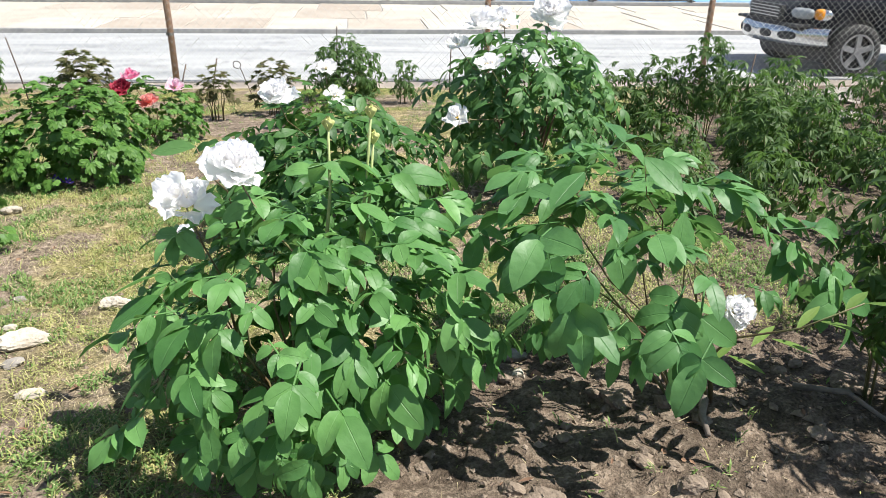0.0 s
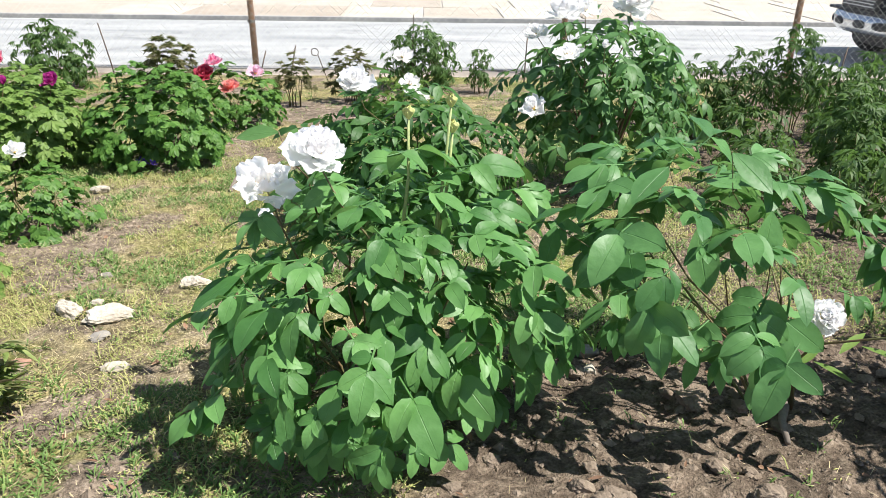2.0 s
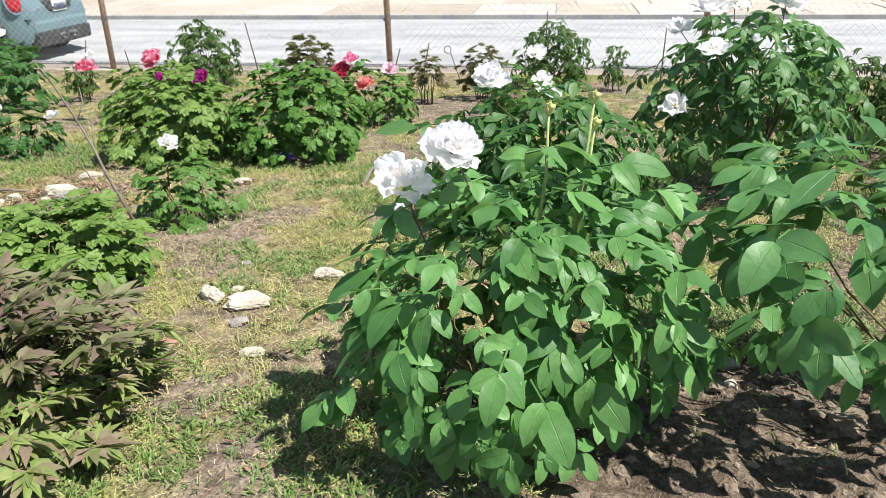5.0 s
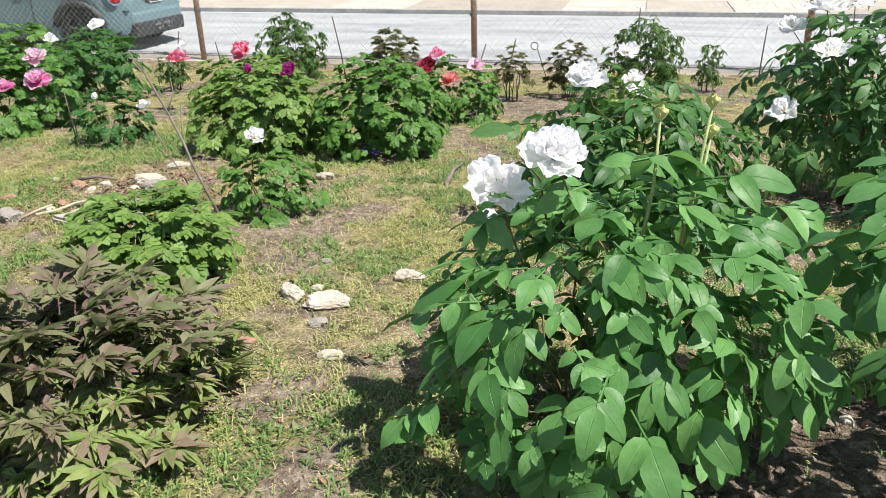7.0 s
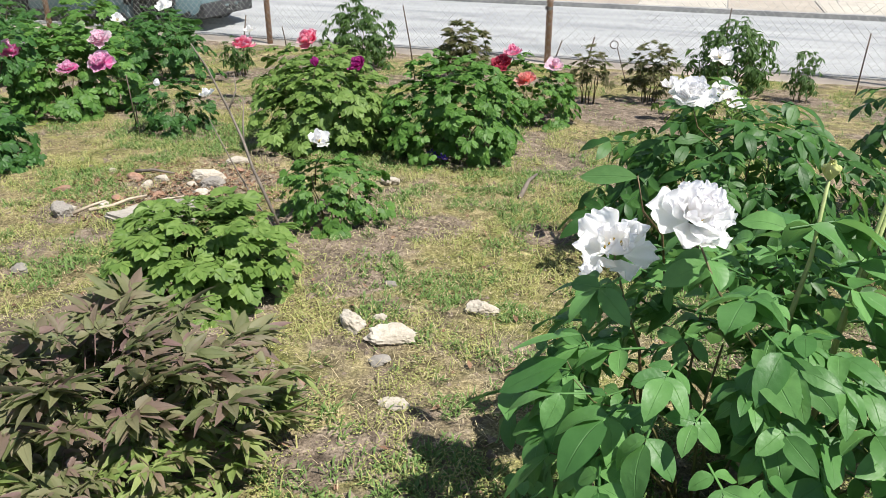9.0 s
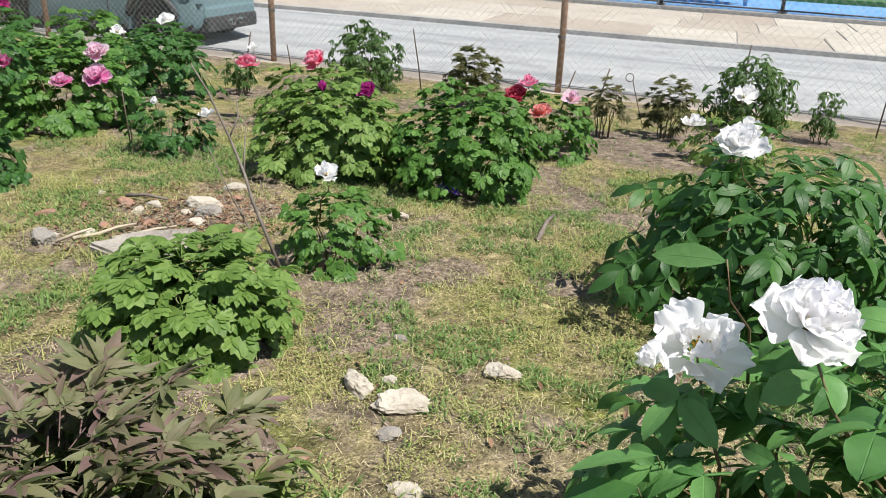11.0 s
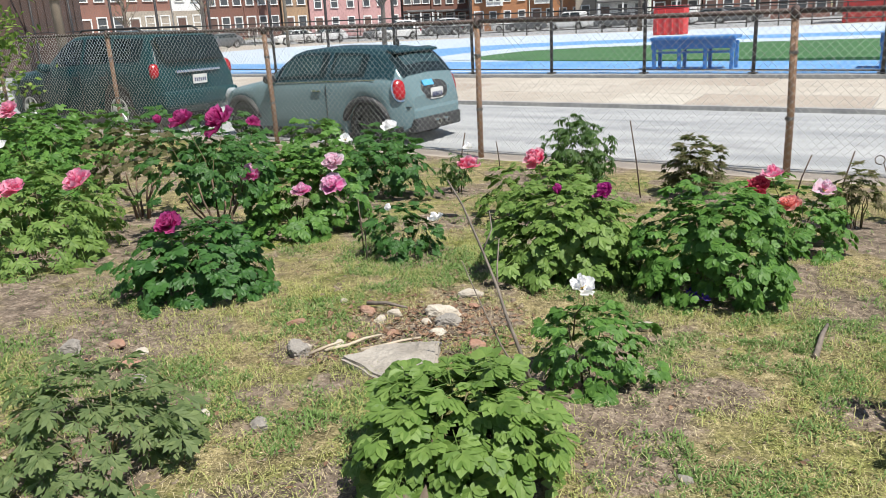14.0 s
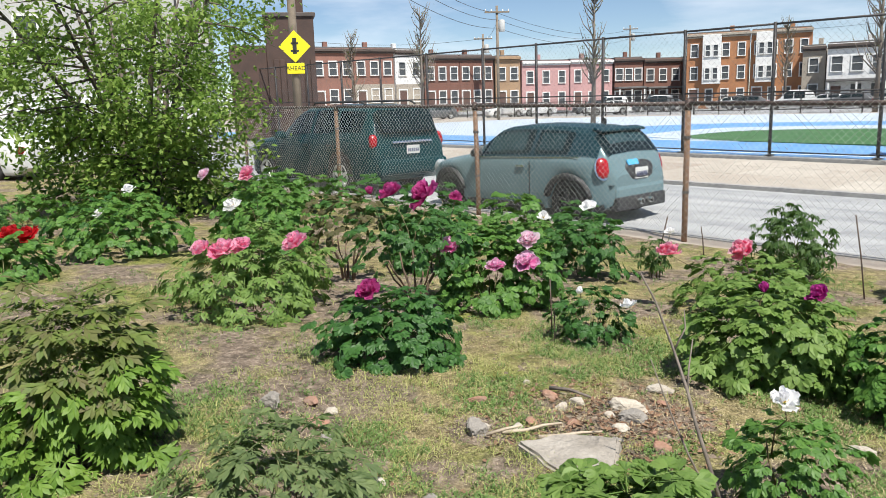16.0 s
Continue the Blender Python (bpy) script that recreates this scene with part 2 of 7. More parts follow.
M_YELLOW = surface("sign_yellow", (0.83, 0.72, 0.015), (0.78, 0.66, 0.015), 6, 70, 0.45, bump=0.05)
M_BLACK = surface("sign_black", (0.02, 0.02, 0.02), (0.03, 0.03, 0.03), 6, 70, 0.5, bump=0.05)
M_TRACK = surface("blue_track", (0.10, 0.27, 0.54), (0.16, 0.34, 0.60), 0.9, 50, 0.85)
M_TRACKL = surface("pale_track", (0.50, 0.56, 0.62), (0.42, 0.50, 0.58), 0.6, 50, 0.85)
M_FIELD = surface("turf_field", (0.035, 0.115, 0.035), (0.05, 0.15, 0.045), 0.8, 30, 0.9)
M_LINE = surface("white_line_paint", (0.78, 0.78, 0.76), (0.68, 0.68, 0.66), 2, 60, 0.8)
M_BLUESTEEL = surface("blue_painted_steel", (0.06, 0.21, 0.48), (0.045, 0.16, 0.38), 3, 60, 0.5)
M_RED = surface("red_painted_metal", (0.62, 0.045, 0.04), (0.50, 0.035, 0.035), 2, 60, 0.5)
M_BRICK1 = surface("red_brick_wall", (0.28, 0.14, 0.105), (0.225, 0.115, 0.09), 0.7, 9, 0.9)
M_BRICK2 = surface("brown_brick_wall", (0.20, 0.095, 0.07), (0.16, 0.08, 0.06), 0.7, 9, 0.9)
M_BRICK3 = surface("orange_brick_wall", (0.40, 0.19, 0.09), (0.34, 0.155, 0.075), 0.7, 9, 0.9)
M_PINK = surface("pink_painted_wall", (0.50, 0.30, 0.29), (0.45, 0.26, 0.25), 0.7, 9, 0.9)
M_TAN = surface("tan_brick_wall", (0.37, 0.25, 0.15), (0.32, 0.21, 0.13), 0.7, 9, 0.9)
M_WHITEW = surface("white_painted_wall", (0.74, 0.74, 0.72), (0.66, 0.66, 0.65), 0.8, 12, 0.8)
M_GREYW = surface("grey_siding_wall", (0.47, 0.47, 0.45), (0.40, 0.40, 0.385), 0.8, 12, 0.8)
M_STONEW = surface("stone_ground_floor", (0.40, 0.355, 0.29), (0.33, 0.29, 0.24), 0.9, 8, 0.9)
M_DARKW = surface("dark_wooden_wall", (0.085, 0.05, 0.038), (0.06, 0.038, 0.03), 1.2, 14, 0.85)
M_ROOF = surface("bitumen_roof", (0.16, 0.155, 0.15), (0.12, 0.115, 0.11), 1.5, 20, 0.9)
M_TRIMW = surface("white_trim", (0.76, 0.76, 0.74), (0.68, 0.68, 0.66), 3, 40, 0.6)
M_TRIMD = surface("dark_cornice", (0.10, 0.075, 0.065), (0.075, 0.06, 0.05), 3, 40, 0.7)
M_PANE = glass_dark("window_pane", (0.05, 0.055, 0.06), 0.08)
M_DOOR = surface("painted_door", (0.14, 0.08, 0.06), (0.10, 0.06, 0.05), 3, 40, 0.6)

M_MINI = car_paint("grey_green_car_paint", (0.135, 0.205, 0.22), 0.1)
M_SUV = car_paint("dark_teal_car_paint", (0.003, 0.036, 0.043), 0.0)
M_TRUCK = car_paint("black_car_paint", (0.012, 0.013, 0.018), 0.1)
M_ROOFC = surface("dark_blue_roof_paint", (0.008, 0.034, 0.046), (0.012, 0.045, 0.058), 2.2, 200, 0.4, bump=0.02, spec=0.06)
M_CARW = car_paint("white_car_paint", (0.62, 0.62, 0.61), 0.0)
M_CARG = car_paint("grey_car_paint", (0.12, 0.125, 0.13), 0.2)
M_CARGLASS = glass_dark("car_glass", (0.014, 0.032, 0.036), 0.05)
M_CARGLASS.node_tree.nodes["Principled BSDF"].inputs["Specular IOR Level"].default_value = 0.35
M_CARDARK = glass_dark("dark_car_glass", (0.006, 0.012, 0.014), 0.05)
M_TYRE = surface("tyre_rubber", (0.025, 0.025, 0.025), (0.04, 0.038, 0.036), 12, 90, 0.85, bump=0.4)
M_ALLOY = surface("alloy_rim", (0.66, 0.66, 0.64), (0.52, 0.52, 0.50), 10, 60, 0.35, 0.35, 0.1)
M_ALLOYD = surface("dull_alloy_rim", (0.30, 0.30, 0.30), (0.22, 0.22, 0.22), 10, 60, 0.4, 0.35, 0.1)
M_CHROME = surface("chrome", (0.72, 0.72, 0.71), (0.62, 0.62, 0.61), 5, 60, 0.2, 0.95, 0.05)
M_PLAST = surface("black_plastic", (0.025, 0.025, 0.026), (0.035, 0.035, 0.035), 8, 90, 0.6)
M_TAIL = surface("red_tail_lamp", (0.40, 0.012, 0.018), (0.26, 0.01, 0.012), 14, 60, 0.2)
M_AMBER = surface("amber_lamp", (0.75, 0.30, 0.02), (0.65, 0.24, 0.02), 14, 60, 0.2)
M_LENS = surface("clear_lamp", (0.36, 0.39, 0.40), (0.26, 0.28, 0.29), 14, 60, 0.15)
M_PLATE = surface("number_plate", (0.66, 0.66, 0.62), (0.58, 0.58, 0.55), 8, 60, 0.5)
M_BARS = surface("plate_bars", (0.06, 0.07, 0.16), (0.05, 0.06, 0.13), 8, 60, 0.5)
M_STICKER = surface("blue_sticker", (0.10, 0.42, 0.70), (0.08, 0.36, 0.62), 8, 60, 0.5)

L_BROAD = leaf_material("broad_leaf", (0.071, 0.192, 0.053), (0.178, 0.372, 0.115), rough=0.34)
L_BROADD = leaf_material("broad_dark_leaf", (0.062, 0.172, 0.056), (0.15, 0.325, 0.110), rough=0.34)
L_MID = leaf_material("tree_peony_leaf", (0.07, 0.175, 0.033), (0.145, 0.29, 0.055), rough=0.38)
L_LIGHT = leaf_material("light_lobed_leaf", (0.118, 0.212, 0.042), (0.225, 0.335, 0.085), rough=0.42)
L_DEEP = leaf_material("deep_green_leaf", (0.060, 0.155, 0.045), (0.135, 0.275, 0.090), rough=0.36)
L_DARK = leaf_material("dark_green_leaf", (0.038, 0.115, 0.028), (0.075, 0.19, 0.04), rough=0.36)
L_LANCE = leaf_material("lance_leaf", (0.036, 0.088, 0.02), (0.085, 0.155, 0.032), rough=0.42)
L_BROWN = leaf_material("bronze_leaf", (0.14, 0.165, 0.065), (0.25, 0.24, 0.13), rough=0.45, purple=(0.235, 0.145, 0.14))
L_BRONZE = leaf_material("bronze_green_leaf", (0.125, 0.185, 0.04), (0.19, 0.235, 0.055), rough=0.5, purple=(0.155, 0.14, 0.06))
L_BROWNG = leaf_material("green_lacy_leaf", (0.175, 0.26, 0.065), (0.32, 0.375, 0.135), rough=0.45, purple=(0.26, 0.18, 0.14))
L_GREYG = leaf_material("grey_green_leaf", (0.10, 0.15, 0.055), (0.20, 0.255, 0.10), rough=0.5)
L_OLIVE = leaf_material("brown_green_leaf", (0.10, 0.105, 0.035), (0.125, 0.095, 0.05), rough=0.5)
L_YOUNG = leaf_material("young_divided_leaf", (0.12, 0.225, 0.03), (0.21, 0.33, 0.055), rough=0.42)
L_TREE = leaf_material("tree_leaf", (0.15, 0.26, 0.04), (0.32, 0.42, 0.10), rough=0.45, trans=0.5)
L_MAT = leaf_material("yellow_green_mat", (0.19, 0.235, 0.06), (0.48, 0.45, 0.18), rough=0.65, trans=0.25)
L_GRASS = leaf_material("grass_blade", (0.19, 0.24, 0.06), (0.50, 0.465, 0.20), rough=0.6, trans=0.3)
L_WEED = leaf_material("green_weed", (0.075, 0.155, 0.035), (0.18, 0.265, 0.075), rough=0.5, trans=0.25)
L_STRAW = leaf_material("dry_straw", (0.37, 0.30, 0.17), (0.58, 0.49, 0.31), rough=0.8, trans=0.1)
L_DEAD = leaf_material("dead_leaf", (0.13, 0.07, 0.045), (0.26, 0.155, 0.10), rough=0.8, trans=0.05)
PT_WHITE = petal_material("white_petal", (0.97, 0.965, 0.96), (0.96, 0.945, 0.955), trans=0.5)
PT_PINKW = petal_material("pale_pink_petal", (0.86, 0.50, 0.66), (0.93, 0.82, 0.87))
PT_PINK = petal_material("pink_petal", (0.88, 0.22, 0.42), (0.93, 0.56, 0.68))
PT_ORCHID = petal_material("orchid_pink_petal", (0.82, 0.20, 0.52), (0.95, 0.74, 0.87))
PT_RED = petal_material("coral_red_petal", (0.85, 0.09, 0.24), (0.93, 0.58, 0.68))
PT_SALMON = petal_material("salmon_petal", (0.88, 0.30, 0.28), (0.90, 0.50, 0.45))
PT_CRIM = petal_material("crimson_petal", (0.46, 0.03, 0.08), (0.66, 0.12, 0.18))
PT_MAG = petal_material("magenta_petal", (0.42, 0.02, 0.24), (0.56, 0.07, 0.34))
PT_PURP = petal_material("dark_magenta_petal", (0.44, 0.02, 0.18), (0.66, 0.12, 0.36))
PT_SCAR = petal_material("scarlet_petal", (0.60, 0.012, 0.02), (0.72, 0.04, 0.05))
PT_BLUE = petal_material("blue_violet_petal", (0.10, 0.07, 0.42), (0.16, 0.11, 0.52))
M_STAMEN = surface("yellow_stamens", (0.80, 0.58, 0.06), (0.68, 0.44, 0.04), 40, 200, 0.7)
M_BUD = surface("pale_yellow_bud", (0.56, 0.56, 0.22), (0.44, 0.48, 0.16), 30, 120, 0.6)

# ---- building helpers ----
rng = random.Random(7)


class LeafVerts(list):
    """Vertices with, for each, its place on the blade: across the midrib and along it."""

    def __init__(self):
        self.uv = []


def from_lists(name, verts, faces, material, smooth=True):
    me = bpy.data.meshes.new(name)
    me.from_pydata(verts, [], faces)
    if isinstance(verts, LeafVerts):
        layer = me.attributes.new("leaf_uv", "FLOAT_VECTOR", "POINT")
        uv = verts.uv + [(1, 0, 0)] * (len(verts) - len(verts.uv))
        layer.data.foreach_set("vector", [c for q in uv for c in q])
    me.materials.append(material)
    if smooth:
        me.polygons.foreach_set("use_smooth", [True] * len(faces))
    me.update()
    return me


def part(name, bm, material, parent=None, label="", smooth=False):
    """Links a bmesh or a mesh as one object, under a thing or a part."""
    if isinstance(bm, bmesh.types.BMesh):
        me = bpy.data.meshes.new(name)
        bm.to_mesh(me)
        bm.free()
        me.materials.append(material)
        if smooth:
            me.polygons.foreach_set("use_smooth", [True] * len(me.polygons))
    else:
        me = bm
    ob = new(name, me)
    ob.parent = parent
    return tagged(ob, label) if label else ob


def thing(name, m, label, category, group="", kind=""):
    ob = new(name)
    ob.empty_display_size = 0.1
    ob.matrix_world = m
    return tagged(ob, label, category, group, kind)


def box(bm, c, s, bevel=0.0, turn=None):
    """A box of size s round c, its edges rounded a little."""
    r = bmesh.ops.create_cube(bm, size=1.0)
    vs = r["verts"]
    bmesh.ops.scale(bm, vec=s, verts=vs)
    if bevel > 0:
        es = list({e for v in vs for e in v.link_edges})
        out = bmesh.ops.bevel(bm, geom=es, offset=bevel, segments=2, affect="EDGES", profile=0.5)
        vs = list({v for f in out["faces"] for v in f.verts} | {v for v in vs if v.is_valid})
    if turn is not None:
        bmesh.ops.transform(bm, matrix=turn, verts=vs)
    bmesh.ops.translate(bm, vec=c, verts=vs)
    return bm


def boxes(*specs):
    bm = bmesh.new()
    for spec in specs:
        box(bm, *spec)
    return bm


def tube_lists(points, radii, sides=6, verts=None, faces=None):
    """A tapered tube along points, appended to the lists."""
    verts, faces = ([] if verts is None else verts), ([] if faces is None else faces)
    first = len(verts)
    pts = [Vector(p) for p in points]
    for i, p in enumerate(pts):
        way = (pts[min(i + 1, len(pts) - 1)] - pts[max(i - 1, 0)]).normalized()
        side = way.orthogonal().normalized() if abs(way.z) > 0.95 else way.cross(Vector((0, 0, 1))).normalized()
        up = side.cross(way)
        for k in range(sides):
            a = 2 * math.pi * k / sides
            verts.append(p + (side * math.cos(a) + up * math.sin(a)) * radii[i])
    for i in range(len(pts) - 1):
        for k in range(sides):
            a, b = first + i * sides + k, first + i * sides + (k + 1) % sides
            faces.append((a, b, b + sides, a + sides))
    faces.append(tuple(range(first + sides - 1, first - 1, -1)))
    faces.append(tuple(range(first + (len(pts) - 1) * sides, first + len(pts) * sides)))
    return verts, faces


def tube(name, points, radii, material, parent=None, sides=6, label=""):
    v, f = tube_lists(points, radii, sides)
    return part(name, from_lists(name, v, f, material), None, parent, label)


def lathe(profile, sides=24, axis="Z", ring=False):
    """A turned body from (radius, height) pairs."""
    bm = bmesh.new()
    rings = []
    for r, h in profile:
        ring = []
        for k in range(sides):
            a = 2 * math.pi * k / sides
            c, s = r * math.cos(a), r * math.sin(a)
            ring.append(bm.verts.new((c, s, h) if axis == "Z" else (c, h, s)))
        rings.append(ring)
    for a, b in zip(rings, rings[1:]):
        for k in range(sides):
            bm.faces.new((a[k], a[(k + 1) % sides], b[(k + 1) % sides], b[k]))
    if ring:
        for k in range(sides):
            a, b = rings[-1], rings[0]
            bm.faces.new((a[k], a[(k + 1) % sides], b[(k + 1) % sides], b[k]))
    else:
        bm.faces.new(rings[0][::-1])
        bm.faces.new(rings[-1])
    bmesh.ops.recalc_face_normals(bm, faces=bm.faces[:])
    return bm


def smooth01(a, b, v):
    t = min(1.0, max(0.0, (v - a) / (b - a)))
    return t * t * (3 - 2 * t)


def street_z(x):
    """The street falls gently towards +x."""
    x = max(-30.0, min(14.0, x))
    return -0.007 * (x + 4.0)


def garden_z(x, y):
    """The garden slopes down from the path to the street."""
    low = smooth01(4.6, 7.3, y)
    z = street_z(x) * low + (0.303 - 0.043 * max(-3.0, y)) * (1 - low) + 0.014 * noise.noise(Vector((x * 0.5, y * 0.5, 0.3)))
    if -9 < x < 5 and -2.5 < y < 7.4:
        z += 0.015 * noise.noise(Vector((x * 2.1, y * 2.1, 2.0))) + 0.008 * noise.noise(Vector((x * 6.0, y * 6.0, 5.0)))
        bed = smooth01(0.2, 0.6, x - 0.55 * y + 0.47) * smooth01(1.5, 0.95, y)
        z += bed * (0.030 * noise.noise(Vector((x * 8.0, y * 8.0, 1.0))) + 0.020 * noise.noise(Vector((x * 19.0, y * 19.0, 4.0))))
    return z


# ---- ground: one sheet out to the horizon ----
def spaced(lo, hi, step, far):
    vals = list(np.arange(lo, hi + 1e-6, step))
    d, v = step * 2.0, lo
    while v > -far:
        v -= d
        d *= 1.45
        vals.insert(0, v)
    d, v = step * 2.0, hi
    while v < far:
        v += d
        d *= 1.45
        vals.append(v)
    return [float(v) for v in vals]


gx, gy = spaced(-8.0, 4.4, 0.04, 1500), spaced(-1.6, 7.34, 0.04, 1500)
verts, faces = [], []
for yy in gy:
    for xx in gx:
        if yy > 7.35:
            zz = street_z(xx) - 0.28 if yy < 19.3 else -0.35
        else:
            zz = garden_z(xx, yy)
        verts.append((xx, yy, zz))
w = len(gx)
for j in range(len(gy) - 1):
    for i in range(w - 1):
        a = j * w + i
        faces.append((a, a + 1, a + w + 1, a + w))
ground = new("ground", from_lists("ground", verts, faces, M_GROUND))
tagged(ground, "dry garden soil with worn grass and straw patches", "ground", kind="structure")


def strip(name, x0, x1, y0, y1, top, depth, material, label, category, steps=40, crown=0.0):
    """A slab that follows the street's fall."""
    bm = bmesh.new()
    rows = []
    ys = [y0, (y0 + y1) / 2, y1]
    for i in range(steps + 1):
        xx = x0 + (x1 - x0) * i / steps
        z = street_z(xx) + top
        row = [bm.verts.new((xx, ys[0], z - depth))]
        row += [bm.verts.new((xx, q, z + (crown if k == 1 else 0))) for k, q in enumerate(ys)]
        row.append(bm.verts.new((xx, ys[2], z - depth)))
        rows.append(row)
    for a, b in zip(rows, rows[1:]):
        for k in range(4):
            bm.faces.new((a[k], b[k], b[k + 1], a[k + 1]))
    bm.faces.new(rows[0])
    bm.faces.new(rows[-1][::-1])
    bmesh.ops.recalc_face_normals(bm, faces=bm.faces[:])
    ob = part(name, bm, material)
    return tagged(ob, label, category, kind="structure")


FENCE_Y = 7.5
ROAD0, ROAD1 = 7.92, 13.4
strip("road", -120, 60, ROAD0, ROAD1, -0.135, 0.2, M_ROAD, "sunlit pale concrete street with tyre-dark bands", "road", crown=0.03)
strip("kerb_near", -120, 60, ROAD0 - 0.16, ROAD0, 0.0, 0.25, M_KERB, "worn low concrete kerb below the garden fence", "kerb")
strip("verge", -120, 60, 7.36, ROAD0 - 0.162, -0.015, 0.2, M_SLAB, "narrow dusty concrete strip under the fence", "pavement")
strip("kerb_far", -120, 60, ROAD1 + 0.002, ROAD1 + 0.16, -0.06, 0.25, M_KERB, "grey stone kerb on the far side of the street", "kerb")
pavement = strip("pavement", -120, 60, ROAD1 + 0.162, 19.0, -0.08, 0.25, M_KERB, "wide concrete pavement of pale and tan slabs", "pavement")
strip("track", -60, 40, 19.4, 24.6, 0.02, 0.2, M_TRACK, "blue running track behind the tall fence", "track")
strip("track_line", -60, 40, 20.0, 20.12, 0.026, 0.05, M_LINE, "white lane line on the blue track", "line")
strip("turf_edge", -60, 40, 19.02, 19.38, 0.015, 0.2, M_KERB, "grey concrete edge below the tall fence", "kerb")


def flat(name, outline, z, material, label, category):
    bm = bmesh.new()
    top = [bm.verts.new((x, y, z)) for x, y in outline]
    low = [bm.verts.new((x, y, z - 0.15)) for x, y in outline]
    bm.faces.new(top)
    for i in range(len(top)):
        j = (i + 1) % len(top)
        bm.faces.new((top[i], low[i], low[j], top[j]))
    bmesh.ops.recalc_face_normals(bm, faces=bm.faces[:])
    return tagged(part(name, bm, material), label, category, kind="structure")


def oval(cx, cy, rx, ry, k=40):
    return [(cx + rx * math.copysign(abs(math.cos(a)) ** 0.6, math.cos(a)), cy + ry * math.copysign(abs(math.sin(a)) ** 0.6, math.sin(a)))
            for a in (2 * math.pi * i / k for i in range(k))]


flat("track_field_apron", oval(-6, 42, 44, 17.2), 0.075, M_TRACKL, "pale blue worn inner track", "track")
flat("track_inner", oval(2, 34.4, 27, 9.2), 0.085, M_TRACK, "blue inner running lane", "track")
flat("track_inner_lane", oval(3.4, 31.4, 23.2, 7.4), 0.09, M_TRACKL, "pale worn lane round the turf", "track")
flat("turf", oval(5.8, 29.5, 23, 5.9), 0.097, M_FIELD, "green turf field inside the track", "turf")
flat("park_paving", [(-120, 24.7), (60, 24.7), (60, 61.9), (-120, 61.9)], 0.055, M_SLAB, "pale paved ground round the running track", "paving")
flat("far_road", [(-110, 62.0), (60, 62.0), (60, 130), (-110, 130)], 0.05, M_ROAD, "far grey street below the row houses", "road")

# ---- slabs of the far pavement ----
slab_mesh = {}


def slab_piece(wd, dp):
    key = (round(wd, 2), round(dp, 2))
    if key not in slab_mesh:
        bm = boxes(((0, 0, 0), (wd, dp, 0.06), 0.012))
        me = bpy.data.meshes.new("slab")
        bm.to_mesh(me)
        bm.free()
        me.materials.append(M_SLAB)
        slab_mesh[key] = me
    return slab_mesh[key]


def pave():
    rows = [(ROAD1 + 0.17, 15.4), (15.4, 17.2), (17.2, 18.98)]
    for r, (y0, y1) in enumerate(rows):
        x = -32.0 + 0.4 * r
        k = 0
        while x < 11.0:
            wd = 1.52
            ob = part("slab", slab_piece(wd - 0.02, y1 - y0 - 0.02), None, pavement)
            ob.matrix_world = pose(x + wd / 2, (y0 + y1) / 2, street_z(x + wd / 2) - 0.098 + 0.004 * ((k * 7 + r * 3) % 3), 0, math.degrees(0.011), 0)
            x += wd
            k += 1


# ---- garden fence of rusty posts and chain link ----
def rail_z(x):
    return 1.578 - 0.0135 * (x + 5.34)


def chain_link(x0, x1, y, z_low, z_top, cell, r, name, material, parent, group_step=1.0):
    """Zigzag wires that lock into diamonds: each wire bends from one side to the other as it goes down."""
    v, f = [], []
    count = int((x1 - x0) / cell)
    tri = [(0.0, r), (0.87 * r, -0.5 * r), (-0.87 * r, -0.5 * r)]
    for i in range(count):
        xa = x0 + i * cell
        z0, z1 = z_low(xa), z_top(xa)
        n_seg = int((z1 - z0) / cell)
        first = len(v)
        for k in range(n_seg + 1):
            px = xa + (cell * 1.03 if (k + i) % 2 else -0.03 * cell)
            py = y + (r if k % 2 else -r) * 0.9
            pz = z0 + (z1 - z0) * k / n_seg
            for dx, dy in tri:
                v.append((px + dx, py + dy, pz))
        for k in range(n_seg):
            a = first + 3 * k
            for q in range(3):
                b = (q + 1) % 3
                f.append((a + q, a + b, a + 3 + b, a + 3 + q))
    ob = part(name, from_lists(name, v, f, material, False), None, parent)
    ob["kind"] = "stuff"
    return ob


